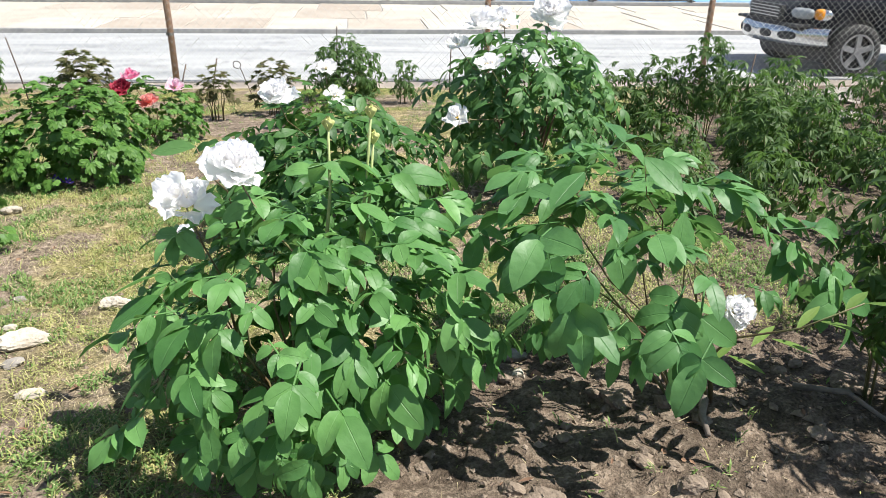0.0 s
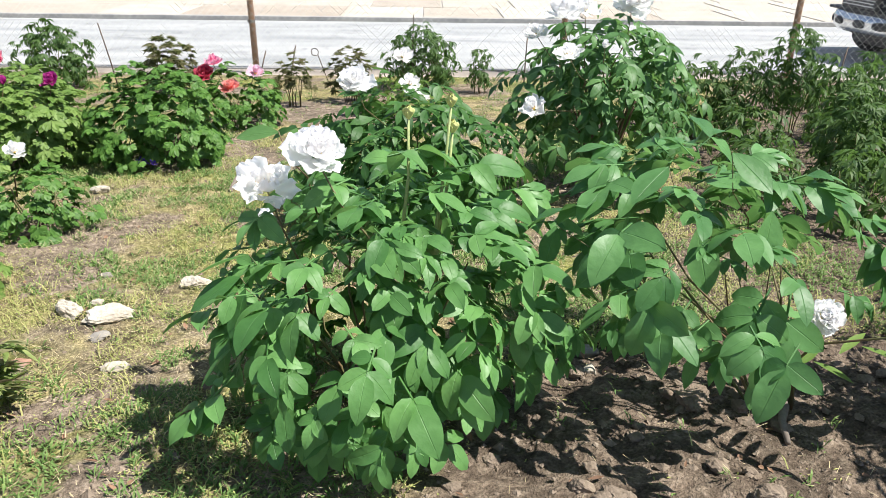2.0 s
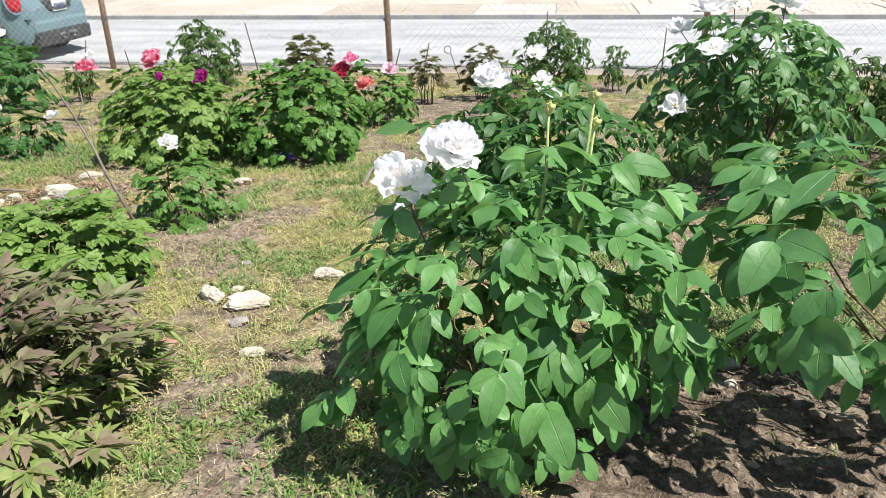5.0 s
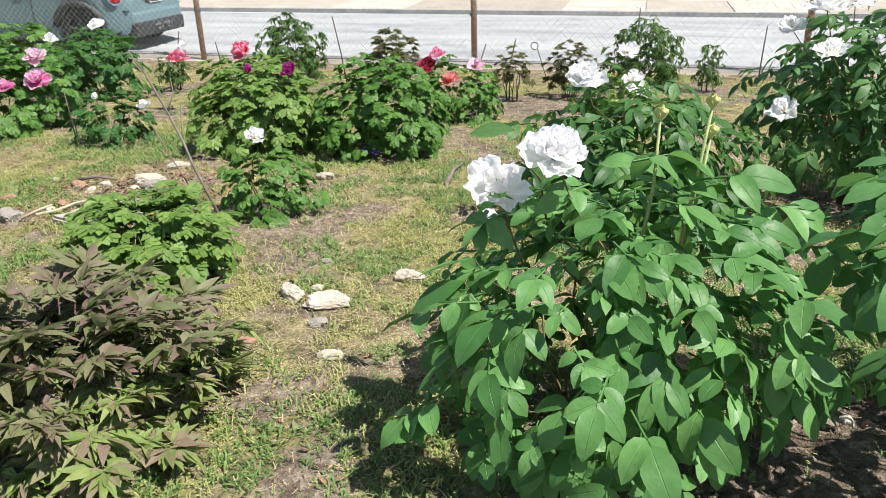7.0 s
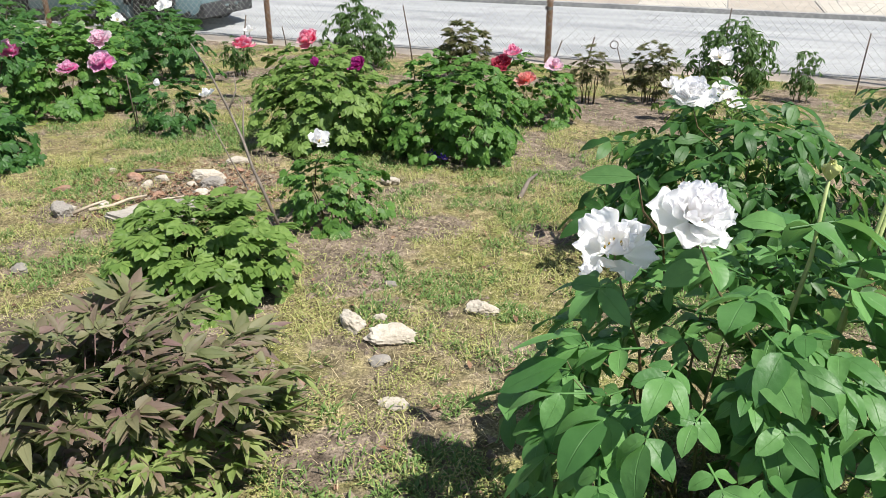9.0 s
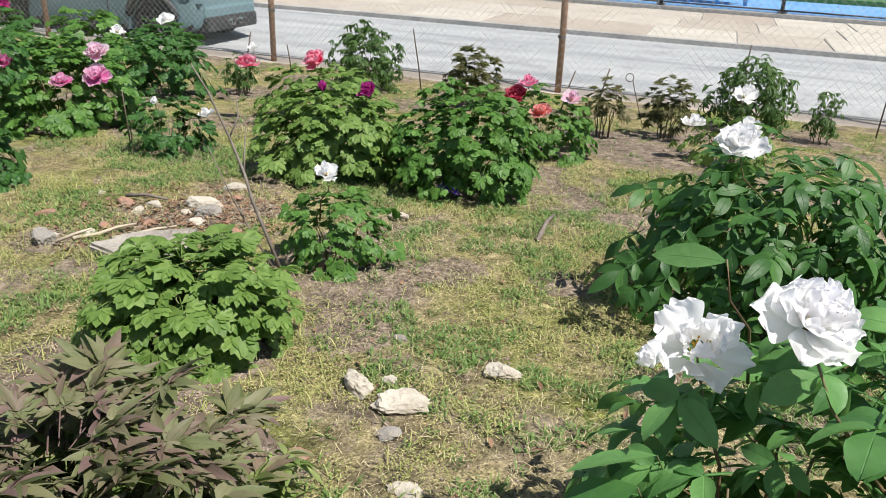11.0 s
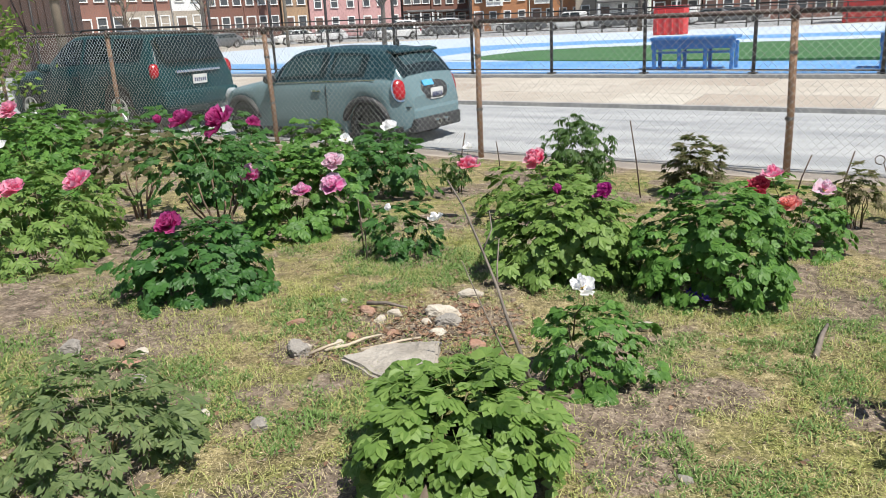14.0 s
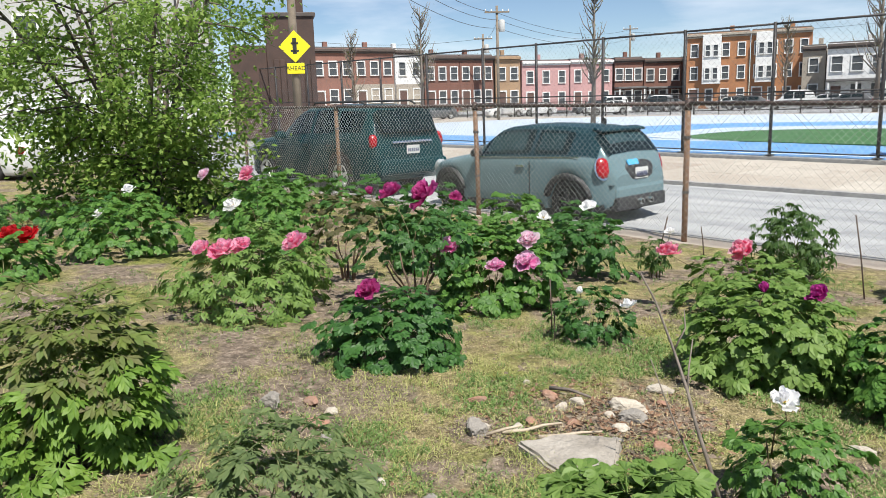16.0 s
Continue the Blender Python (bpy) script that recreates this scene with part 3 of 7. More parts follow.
def garden_fence():
    root = thing("chain_link_fence", pose(-4, FENCE_Y, 0), "rusty brown posts with a sagging galvanised chain-link mesh", "fence", kind="structure")
    inv = root.matrix_world.inverted()

    def put(ob):
        ob.matrix_parent_inverse = inv
        return ob
    xs = [-25.9, -22.5, -19.1, -15.7, -12.28, -8.73, -5.34, -1.92, 1.54, 4.14, 7.5, 10.9]
    lean = {-1.92: (0.02, 0.0), -5.34: (0.0, 0.01), -8.73: (0.02, 0), 4.14: (-0.02, 0.0)}
    for x in xs:
        dx, dy = lean.get(x, (0, 0))
        z = street_z(x)
        top = rail_z(x)
        put(tube("post", [(x + dx * 0.5, FENCE_Y, z - 0.25), (x + dx * 0.3, FENCE_Y, z + 0.6), (x - dx, FENCE_Y + dy, top - 0.03)], [0.034, 0.034, 0.034], M_RUST, root, 10))
        cap = lathe([(0.001, -0.07), (0.043, -0.07), (0.043, -0.01), (0.036, 0.03), (0.02, 0.05), (0.001, 0.055)], 12)
        c = put(part("post_cap", cap, M_RUSTD, root, smooth=True))
        c.matrix_world = pose(x - dx, FENCE_Y + dy, top)
        band = lathe([(0.036, 0.0), (0.042, 0.0), (0.042, 0.03), (0.036, 0.03)], 12, "Z", True)
        for q in (0.35, 0.75):
            b = put(part("tie_band", band.copy(), M_WIRED, root))
            b.matrix_world = pose(x + dx * (0.3 - q), FENCE_Y, z + q * (top - z))
        band.free()
    for a, b in zip(xs, xs[1:]):
        put(tube("top_rail", [(a, FENCE_Y, rail_z(a)), ((a + b) / 2, FENCE_Y, rail_z((a + b) / 2) - 0.012), (b, FENCE_Y, rail_z(b))], [0.024] * 3, M_RUSTD, root, 8))
    put(chain_link(-25.7, 10.8, FENCE_Y - 0.045, lambda x: street_z(x) + 0.03, lambda x: rail_z(x) + 0.02, 0.040, 0.0021, "wire_mesh", M_WIRE, root))


# ---- tall fence round the park ----
def park_fence():
    root = thing("tall_park_fence", pose(-10, 19.2, 0), "tall black steel posts and rails with fine wire mesh", "fence", kind="structure")
    inv = root.matrix_world.inverted()

    def put(ob):
        ob.matrix_parent_inverse = inv
        return ob
    xs = [-36.9, -34.2, -31.4, -28.69, -25.94, -23.07, -20.08, -17.62, -14.97, -12.23, -9.73, -7.15, -4.5, -1.8, 0.9, 3.6, 6.3, 9.0]

    def top(x):
        return 3.40 - 0.011 * (x + 12)
    for x in xs:
        put(tube("post", [(x, 19.2, street_z(x) - 0.1), (x, 19.2, top(x) + 0.05)], [0.045, 0.045], M_BLACKP, root, 8))
        put(part("base_plate", boxes(((x, 19.2, street_z(x) + 0.05), (0.2, 0.2, 0.03), 0.006)), M_BLACKP, root))
    for a, b in zip(xs, xs[1:]):
        for z, r in ((0.0, 0.03), (-1.68, 0.022), (-3.2, 0.02)):
            put(tube("rail", [(a, 19.2, top(a) + z), (b, 19.2, top(b) + z)], [r, r], M_BLACKP, root, 6))
    put(chain_link(-36.9, 9.0, 19.15, lambda x: top(x) - 3.2, lambda x: top(x), 0.085, 0.0026, "wire_mesh", M_WIRED, root))


garden_fence()
park_fence()

# ---- leaves, flowers, shrubs ----
def blade(v, f, m, length, width, steps=5, droop=0.25, fold=0.25, peak=0.42, wave=0.0, tip=1.0, blunt=0.85):
    """One leaf blade, folded along its midrib and bending down; m carries it into the leaf."""
    first = len(v)
    if isinstance(v, LeafVerts):
        v.uv += [(1, 0, 0)] * (first - len(v.uv))
        v.uv += [(c, i / steps, 0) for i in range(steps + 1) for c in (-1, 0, 1)]
    for i in range(steps + 1):
        u = i / steps
        prof = (math.sin(math.pi * u ** (math.log(0.5) / math.log(peak))) ** blunt) if 0 < u < 1 else 0.0
        half = max(width * 0.5 * prof, 0.0015 if u < 1 else 0.0004 * tip)
        y = length * (u - 0.10 * droop * u * u)
        z = -droop * length * u * u * 0.55
        wv = wave * math.sin(u * 9.0 + first) * width
        v.append(m @ Vector((-half, y, z + half * fold + wv)))
        v.append(m @ Vector((0, y, z)))
        v.append(m @ Vector((half, y, z + half * fold - wv)))
    for i in range(steps):
        a = first + 3 * i
        f.append((a, a + 1, a + 4, a + 3))
        f.append((a + 1, a + 2, a + 5, a + 4))


def stalk(v, f, p, q, r):
    """A thin three-sided leaf stalk from p to q."""
    p, q = Vector(p), Vector(q)
    way = (q - p).normalized()
    a = way.orthogonal().normalized()
    b = way.cross(a)
    first = len(v)
    for c in (p, q):
        for k in range(3):
            t = 2.1 * k
            v.append(c + (a * math.cos(t) + b * math.sin(t)) * r)
    for k in range(3):
        n2 = (k + 1) % 3
        f.append((first + k, first + n2, first + 3 + n2, first + 3 + k))


def compound(kind, rnd, size, detail=1.0):
    """A compound peony leaf lying along +y from its stalk's foot at the origin."""
    v, f = LeafVerts(), []

    def leaflet(at, turn, L, W, tilt=0.0, lobes=0, **kw):
        kw["steps"] = max(2, int(kw["steps"] * detail))
        m = Matrix.Translation(at) @ Euler((radians(tilt), radians(rnd.uniform(-30, 30)), radians(turn))).to_matrix().to_4x4()
        if lobes == 0:
            blade(v, f, m, L, W, **kw)
        else:
            blade(v, f, m, L, W * 0.82, **kw)
            for s in (-1, 1):
                k2 = m @ pose(s * W * 0.06, L * 0.24, -0.002, 0, s * 8, -s * rnd.uniform(26, 40))
                blade(v, f, k2, L * rnd.uniform(0.56, 0.72), W * 0.6, **kw)
            if lobes > 1:
                for s in (-1, 1):
                    k2 = m @ pose(s * W * 0.02, L * 0.50, -0.002, 0, s * 8, -s * rnd.uniform(24, 34))
                    blade(v, f, k2, L * 0.42, W * 0.34, **kw)

    j = rnd.uniform
    if kind in ("broad", "ovate"):
        slim = 0.98 if kind == "broad" else 0.74
        P = size * j(0.45, 0.7)
        mid = Vector((0, P, 0.05 * size))
        stalk(v, f, (0, 0, 0), mid, 0.0026)
        kw = dict(steps=7, droop=j(0.3, 1.0), fold=j(0.05, 0.35), peak=j(0.42, 0.52), wave=j(0.02, 0.07), blunt=0.62 if kind == "broad" else 0.8)
        cleft = 1 if kind == "broad" and rnd.random() < 0.3 else 0
        leaflet(mid + Vector((0, size * 0.12, 0)), j(-10, 10), size * j(0.9, 1.2), slim * size * j(0.46, 0.60), j(-18, 8), cleft, **kw)
        for s in (-1, 1):
            kw["droop"], kw["fold"], kw["wave"] = j(0.25, 0.9), j(0.05, 0.4), j(0.02, 0.07)
            leaflet(mid, -s * j(40, 78), size * j(0.7, 1.0), slim * size * j(0.42, 0.55), j(-24, 10), **kw)
        if rnd.random() < 0.7 or kind == "ovate":
            low = Vector((0, P * 0.45, 0.02 * size))
            for s in (-1, 1):
                leaflet(low, -s * j(50, 88), size * j(0.5, 0.85), slim * size * j(0.32, 0.42), j(-24, 6), **kw)
    elif kind in ("lobed", "cut"):
        slim = {"lobed": 0.95, "cut": 0.52}[kind]
        P = size * j(0.7, 1.0)
        mid = Vector((0, P, 0.06 * size))
        stalk(v, f, (0, 0, 0), mid, 0.002)
        kw = dict(steps=3, droop=j(0.3, 0.6), fold=0.15, peak=0.52, blunt={"lobed": 0.68, "cut": 0.85}[kind])

        def trio(at, turn, k):
            way = Matrix.Rotation(radians(turn), 4, "Z") @ Vector((0, size * 0.32 * k, 0.02 * size))
            stalk(v, f, at, at + way, 0.0015)
            leaflet(at + way, turn + j(-10, 10), size * k * j(0.85, 1.05), slim * size * k * j(0.68, 0.84), j(-14, 6), 1, **kw)
            for s in (-1, 1):
                leaflet(at + way * 0.8, turn - s * j(52, 72), size * k * j(0.62, 0.82), slim * size * k * j(0.46, 0.60), j(-16, 5), 1 if rnd.random() < 0.4 else 0, **kw)
        trio(mid, j(-8, 8), 1.0)
        trio(mid * 0.92, j(52, 68), 0.86)
        trio(mid * 0.92, -j(52, 68), 0.86)
    elif kind == "lacy":
        P = size * j(0.5, 0.7)
        kw = dict(steps=4, droop=j(0.15, 0.5), fold=0.45, peak=0.34)
        mid = Vector((0, P, 0.05 * size))
        stalk(v, f, (0, 0, 0), mid, 0.002)
        for turn, k in ((0, 1.0), (58, 0.85), (-58, 0.85)):
            turn += j(-8, 8)
            way = Matrix.Rotation(radians(turn), 4, "Z") @ Vector((0, size * 0.26 * k, 0.03 * size))
            stalk(v, f, mid, mid + way, 0.0016)
            for a in (-78, -52, -26, 0, 26, 52, 78):
                leaflet(mid + way * (1.0 if abs(a) < 40 else 0.7), turn + a + j(-8, 8), size * k * (0.95 - 0.005 * abs(a)) * j(0.85, 1.15), size * j(0.19, 0.27), j(-14, 34), **kw)
                if abs(a) == 26:
                    leaflet(mid + way * 1.5, turn + a * 1.4 + j(-6, 6), size * k * 0.5, size * 0.17, j(-10, 25), **kw)
    elif kind == "lance":
        P = size * j(0.4, 0.6)
        kw = dict(steps=4, droop=j(0.4, 0.9), fold=0.3, peak=0.42)
        mid = Vector((0, P, 0.05 * size))
        stalk(v, f, (0, 0, 0), mid, 0.002)
        for k in range(5):
            a = -70 + 35 * k + j(-14, 14)
            kw["droop"] = j(0.4, 1.3)
            leaflet(mid, a, size * j(0.7, 1.15), size * j(0.22, 0.32), j(-34, 14), **kw)
        for s in (-1, 1):
            leaflet(mid * 0.5, -s * j(50, 80), size * j(0.6, 0.9), size * 0.2, j(-20, 0), **kw)
    return v, f


def single_leaf(length, width):
    v, f = LeafVerts(), []
    blade(v, f, Matrix.Identity(4), length, width, 7, 0.2, 0.2, 0.5)
    return v, f


leaf_cache = {}


def leaf_set(kind, material, size, variants=10, detail=1.0):
    key = (kind, material.name, round(size, 3), detail)
    if key not in leaf_cache:
        rnd = random.Random(len(leaf_cache) * 13 + 5)
        leaf_cache[key] = [from_lists("leaf", *compound(kind, rnd, size * rnd.uniform(0.8, 1.2), detail), material) for _ in range(variants)]
    return leaf_cache[key]


def petals(rnd, diameter, count, cup, ruffle, steps=6, cols=8, close=84, hollow=0.0):
    """Rings of broad ruffled petals round the +z axis: the outer ones open, the inner ones upright and crumpled."""
    v, f = LeafVerts(), []
    rings = max(2, count // 8)
    for k in range(count):
        ring = k * rings // count
        u = ring / max(1, rings - 1)
        a = 2.399 * k + rnd.uniform(-0.3, 0.3)
        L = diameter * (0.53 - 0.10 * u) * rnd.uniform(0.82, 1.15)
        W = L * rnd.uniform(0.75, 1.15) * (1 - 0.2 * u)
        lift = radians(cup + (close - cup) * u ** 0.8 + rnd.uniform(-14, 14))
        m = Matrix.Rotation(a, 4, "Z") @ Matrix.Translation((0, diameter * (0.05 - 0.04 * u + hollow), 0.012 * u)) @ Matrix.Rotation(lift, 4, "X") @ Matrix.Rotation(rnd.uniform(-0.35, 0.35), 4, "Y")
        ph, ph2 = rnd.uniform(0, 6.28), rnd.uniform(0, 6.28)
        notch = rnd.uniform(0.03, 0.12)
        first = len(v)
        for i in range(steps + 1):
            s = i / steps
            half = W * 0.5 * (0.22 + 0.78 * math.sin(min(1.0, s * 1.2) * math.pi * 0.5)) * (1.0 if s < 0.66 else math.sqrt(max(0.4, 1 - ((s - 0.66) / 0.42) ** 2)))
            for c in range(cols):
                q = c / (cols - 1) * 2 - 1
                y = L * s * (1 - 0.20 * q * q * s * s) - L * notch * 0.6 * s ** 6 * (1 + math.sin(q * 6.5 + ph))
                z = L * 0.24 * s * s * (1 if u < 0.8 else 1.5) + 0.22 * half * q * q
                z += ruffle * L * s * s * (math.sin(q * 3.4 + ph) + 0.55 * math.sin(q * 7.5 + ph2 + 3 * s) + (0.4 * s * s * math.sin(q * 14 + ph2) if cols > 10 else 0.0))
                v.append(m @ Vector((half * q, y, z)))
                v.uv.append((q, s, 0))
        for i in range(steps):
            for c in range(cols - 1):
                p = first + i * cols + c
                f.append((p, p + 1, p + cols + 1, p + cols))
    return v, f


def stamens(rnd, r):
    v, f = [], []
    for k in range(26):
        a, b = rnd.uniform(0, 6.28), rnd.uniform(0.0, 0.85)
        q = Vector((math.cos(a) * b * r, math.sin(a) * b * r, r * rnd.uniform(0.7, 1.1) * (1 - 0.3 * b)))
        stalk(v, f, (q.x * 0.3, q.y * 0.3, 0), q, r * 0.035)
        stalk(v, f, q, q + Vector((0, 0, r * 0.25)), r * 0.09)
    return v, f


flower_cache = {}


def add_flower(root, local, style, material, diameter, tilt=(0, 0), fine=False):
    """style: double, single or bud; fine: smoother petals for blooms close to the path."""
    key = (style, material.name, round(diameter, 2), rng.randint(0, 2), fine)
    mesh = dict(steps=11, cols=17) if fine else {}
    if key not in flower_cache:
        rnd = random.Random(len(flower_cache) * 7 + 1)
        if style == "double":
            me = from_lists("flower", *petals(rnd, diameter, 36, 8, 0.10, **mesh), material)
        elif style == "single" and fine:
            me = from_lists("flower", *petals(rnd, diameter * 0.86, 16, 22, 0.13, close=60, hollow=0.10, **mesh), material)
        elif style == "single":
            me = from_lists("flower", *petals(rnd, diameter, 15, 14, 0.12, close=58, **mesh), material)
        else:
            me = from_lists("flower", *petals(rnd, diameter * 1.25, 15, 60, 0.05), material)
        st = from_lists("flower_centre", *stamens(rnd, diameter * 0.15), M_STAMEN, False) if style != "bud" else None
        flower_cache[key] = (me, st)
    me, st = flower_cache[key]
    ob = part("flower" if style != "bud" else "flower_bud", me, None, root)
    ob.matrix_local = Matrix.Translation(local) @ Matrix.Rotation(radians(tilt[0]), 4, "X") @ Matrix.Rotation(radians(tilt[1]), 4, "Y") @ Matrix.Rotation(rng.uniform(0, 6.28), 4, "Z")
    if st:
        s = part("flower_centre", st, None, ob)
        s.matrix_local = pose(0, 0, diameter * 0.05)
    return ob


def stem_to(root, start, end, r, material, bow=0.1):
    a, b = Vector(start), Vector(end)
    d = b - a
    mid1 = a + d * 0.35 + Vector((d.x * -0.12, d.y * -0.12, abs(d.z) * 0.10))
    mid2 = a + d * 0.7 + Vector((rng.uniform(-1, 1), rng.uniform(-1, 1), 0)) * bow * 0.2
    return tube("stem", [a, mid1, mid2, b], [r, r * 0.85, r * 0.65, r * 0.5], material, root, 5)


def join_leaves(name, placed, root, material):
    """Many leaves, too many to pick apart, as one mesh: placed holds (leaf mesh, matrix)."""
    vs, uvs, fs, first = [], [], [], 0
    for me, m in placed:
        count = len(me.vertices)
        co = np.empty(count * 3, dtype=np.float32)
        me.vertices.foreach_get("co", co)
        uv = np.empty(count * 3, dtype=np.float32)
        me.attributes["leaf_uv"].data.foreach_get("vector", uv)
        r = np.array(m)
        vs.append(co.reshape(-1, 3) @ r[:3, :3].T + r[:3, 3])
        uvs.append(uv)
        fs.extend(tuple(i + first for i in q.vertices) for q in me.polygons)
        first += count
    me = bpy.data.meshes.new(name)
    me.from_pydata(np.concatenate(vs).tolist(), [], fs)
    me.attributes.new("leaf_uv", "FLOAT_VECTOR", "POINT").data.foreach_set("vector", np.concatenate(uvs))
    me.materials.append(material)
    me.polygons.foreach_set("use_smooth", [True] * len(fs))
    ob = part(name, me, None, root)
    ob["kind"] = "stuff"
    return ob


def shrub(name, label, x, y, h, wide, kind, material, size, count, flowers=(), off=(0, 0), low=0.12, stems=7, woody=False, seed=1, flat_top=0.97,
          deep=None, droop=22, group="peonies in the garden", category="peony", buds=(), skirt=0.0, hang=1.0, fill=0.45, crown=None, solo=True, clear=0.035):
    """A shrub: stems from one foot into a dome of compound leaves, with flowers held clear of them.
    off: the dome's middle from the foot; low: how far down the leaves come, as a share of the height;
    fill: joined inner leaves, as a share of count; crown: another material for young leaves on top."""
    rnd = random.Random(seed * 101 + 3)
    deep = wide if deep is None else deep
    z0 = garden_z(x, y) if y < 7.3 else street_z(x)
    root = thing(name, pose(x, y, z0), label, category, group)
    foot = Vector((x, y, z0))
    blooms = [(Vector(q[0]) - foot, q[3]) for q in flowers]
    stem_mat = M_STEMW if woody else M_STEM
    tips = []
    for k in range(stems):
        a = 2 * math.pi * k / stems + rnd.uniform(-0.3, 0.3)
        rr = rnd.uniform(0.45, 0.8)
        tip = (off[0] + math.cos(a) * wide * 0.33 * rr, off[1] + math.sin(a) * deep * 0.33 * rr, h * rnd.uniform(0.42, 0.68))
        stem_to(root, (math.cos(a) * 0.05, math.sin(a) * 0.05, -0.03), tip, 0.005 if not woody else 0.011, stem_mat)
        tips.append(Vector(tip))
    leaves = leaf_set(kind, material, size)
    young = leaf_set(kind, crown, size) if crown else leaves
    coarse = leaf_set(kind, material, size, 10, 0.6)
    coarse_young = leaf_set(kind, crown, size, 10, 0.6) if crown else coarse
    reach = size * (1.9 if kind in ("lobed", "cut") else 1.5)
    inside, inside_young = [], []

    def one(k, total, core):
        c = 1 - (k + 0.5) / total * (1.0 + 0.35)
        a = 2.39996 * k + rnd.uniform(-0.4, 0.4)
        s = math.sqrt(max(0.0, 1 - min(1, abs(c)) ** (2.0 if c > 0 else 4.0)))
        bulge = 1 + 0.15 * math.sin(3 * a + seed + 2 * c) + 0.11 * math.sin(5 * a + 2 * seed + 5 * c) + rnd.uniform(-0.16, 0.16)
        inner = rnd.uniform(0.25, 0.8) ** 0.5 if core else rnd.uniform(0.6 if kind not in ("lance", "lacy") else 0.25, 1.0) ** 0.5
        rx, ry = max(0.03, wide * 0.5 * bulge - reach * 0.62), max(0.03, deep * 0.5 * bulge - reach * 0.62)
        grow = skirt * max(0.0, -c) * wide
        px = off[0] * (0.4 + 0.6 * max(0, c + 0.35)) + math.cos(a) * s * (rx + grow) * inner
        py = off[1] * (0.4 + 0.6 * max(0, c + 0.35)) + math.sin(a) * s * (ry + grow) * inner
        lo = h * (low + 0.06)
        pz = lo + (h - lo) * (0.26 + 0.74 * (max(c, -0.35) if c > 0 else c) ** 1 * flat_top) * (0.90 + 0.08 * math.sin(2 * a + seed) + 0.13 * rnd.random()) if c > 0 else lo + (h - lo) * 0.26 * (1 + c / 0.35)
        if core:
            pz *= rnd.uniform(0.72, 0.97)
        up = max(0.0, c)
        pitch = 22 * up - droop - 30 * (1 - up) * hang + rnd.uniform(-18, 18)
        yaw = math.degrees(a) - 90 + rnd.uniform(-38, 38)
        sc = rnd.uniform(0.75, 1.3)
        new_leaf = crown is not None and c > rnd.uniform(0.15, 0.6)
        me = ((coarse_young if new_leaf else coarse) if core or not solo else (young if new_leaf else leaves))[rnd.randrange(10)]
        m = Matrix.LocRotScale((px, py, max(0.03, pz)), Euler((radians(pitch), radians(rnd.uniform(-22, 22)), radians(yaw))), (sc, sc, sc))
        tip2 = m @ Vector((0, reach * 0.6, 0))
        for q, dia in blooms:
            # no leaf stays between a bloom and the sun
            v_sun = tip2 - q
            along = v_sun.dot(to_sun)
            if along > 0 and (v_sun - to_sun * along).length < dia * 0.8:
                return
            # flower stalks rise clear of the leaves, leaning out to the light
            d = tip2 - q
            if abs(d.x) < dia * 0.55 + clear * 0.4 and -3.5 * clear - dia < d.y < dia * 0.4 and -dia * 0.25 - max(0.0, -d.y) * 0.55 < d.z < 0.25:
                return
        if core or not solo:
            (inside_young if new_leaf else inside).append((me, m))
        else:
            part("leaf", me, None, root).matrix_local = m

    for k in range(count):
        one(k, count, False)
    for k in range(int(count * fill)):
        one(k, int(count * fill), True)
    for placed, mat2 in ((inside, material), (inside_young, crown)):
        if placed:
            join_leaves("foliage", placed, root, mat2)
    for place, style, mat2, dia, *rest in flowers:
        q = Vector(place) - foot
        tilt = rest[0] if rest else (rng.uniform(-5, 45), rng.uniform(-20, 20))
        add_flower(root, q - Vector((0, 0, dia * 0.15)), style, mat2, dia, tilt, name == "peony_shrub" and y < 0.7 and x > -1)
        near = min(tips, key=lambda t: (t - q).length) if tips else Vector((0, 0, h * 0.5))
        stem_to(root, near * 0.8, q - Vector((0, 0, dia * 0.15)), 0.004, M_STEM)
    for place, dia in buds:
        q = Vector(place) - foot
        b = part("bud", from_lists("bud", *petals(random.Random(5), dia * 2.0, 9, 74, 0.0), M_BUD), None, root, "pale yellow pointed seed head")
        b.matrix_local = Matrix.Translation(q)
        stem_to(root, Vector((q.x * 0.8, q.y * 0.8, h * 0.45)), q, 0.0065, M_STEMP)
    return root


W, S_, D_, B_ = PT_WHITE, "single", "double", "bud"
front = shrub("peony_shrub", "large white-flowered peony with broad drooping green leaves", -0.13, 0.57, 0.71, 0.98, "broad", L_BROAD, 0.083, 270,
              [((-0.237, 0.497, 1.075), D_, W, 0.135, (22, 22)), ((-0.368, 0.557, 0.975), S_, W, 0.150, (42, 4)), ((-0.44, 0.82, 0.77), B_, W, 0.065, (20, -10))],
              off=(0.03, 0.0), low=0.13, deep=0.86, stems=12, seed=1, droop=22, skirt=-0.26, hang=0.6, fill=0.3, clear=0.06, buds=[((-0.02, 0.62, 1.115), 0.028), ((0.09, 0.64, 1.075), 0.028), ((0.085, 0.62, 1.145), 0.026)])
lone = part("leaf", from_lists("leaf", *single_leaf(0.125, 0.052), L_DEEP), None, front)
lone.matrix_world = pose(-0.345, 0.64, 1.075, -6, -32, 80)
stem_to(front, (-0.14, 0.12, 0.55), (-0.215, 0.07, 0.79), 0.003, M_STEM)


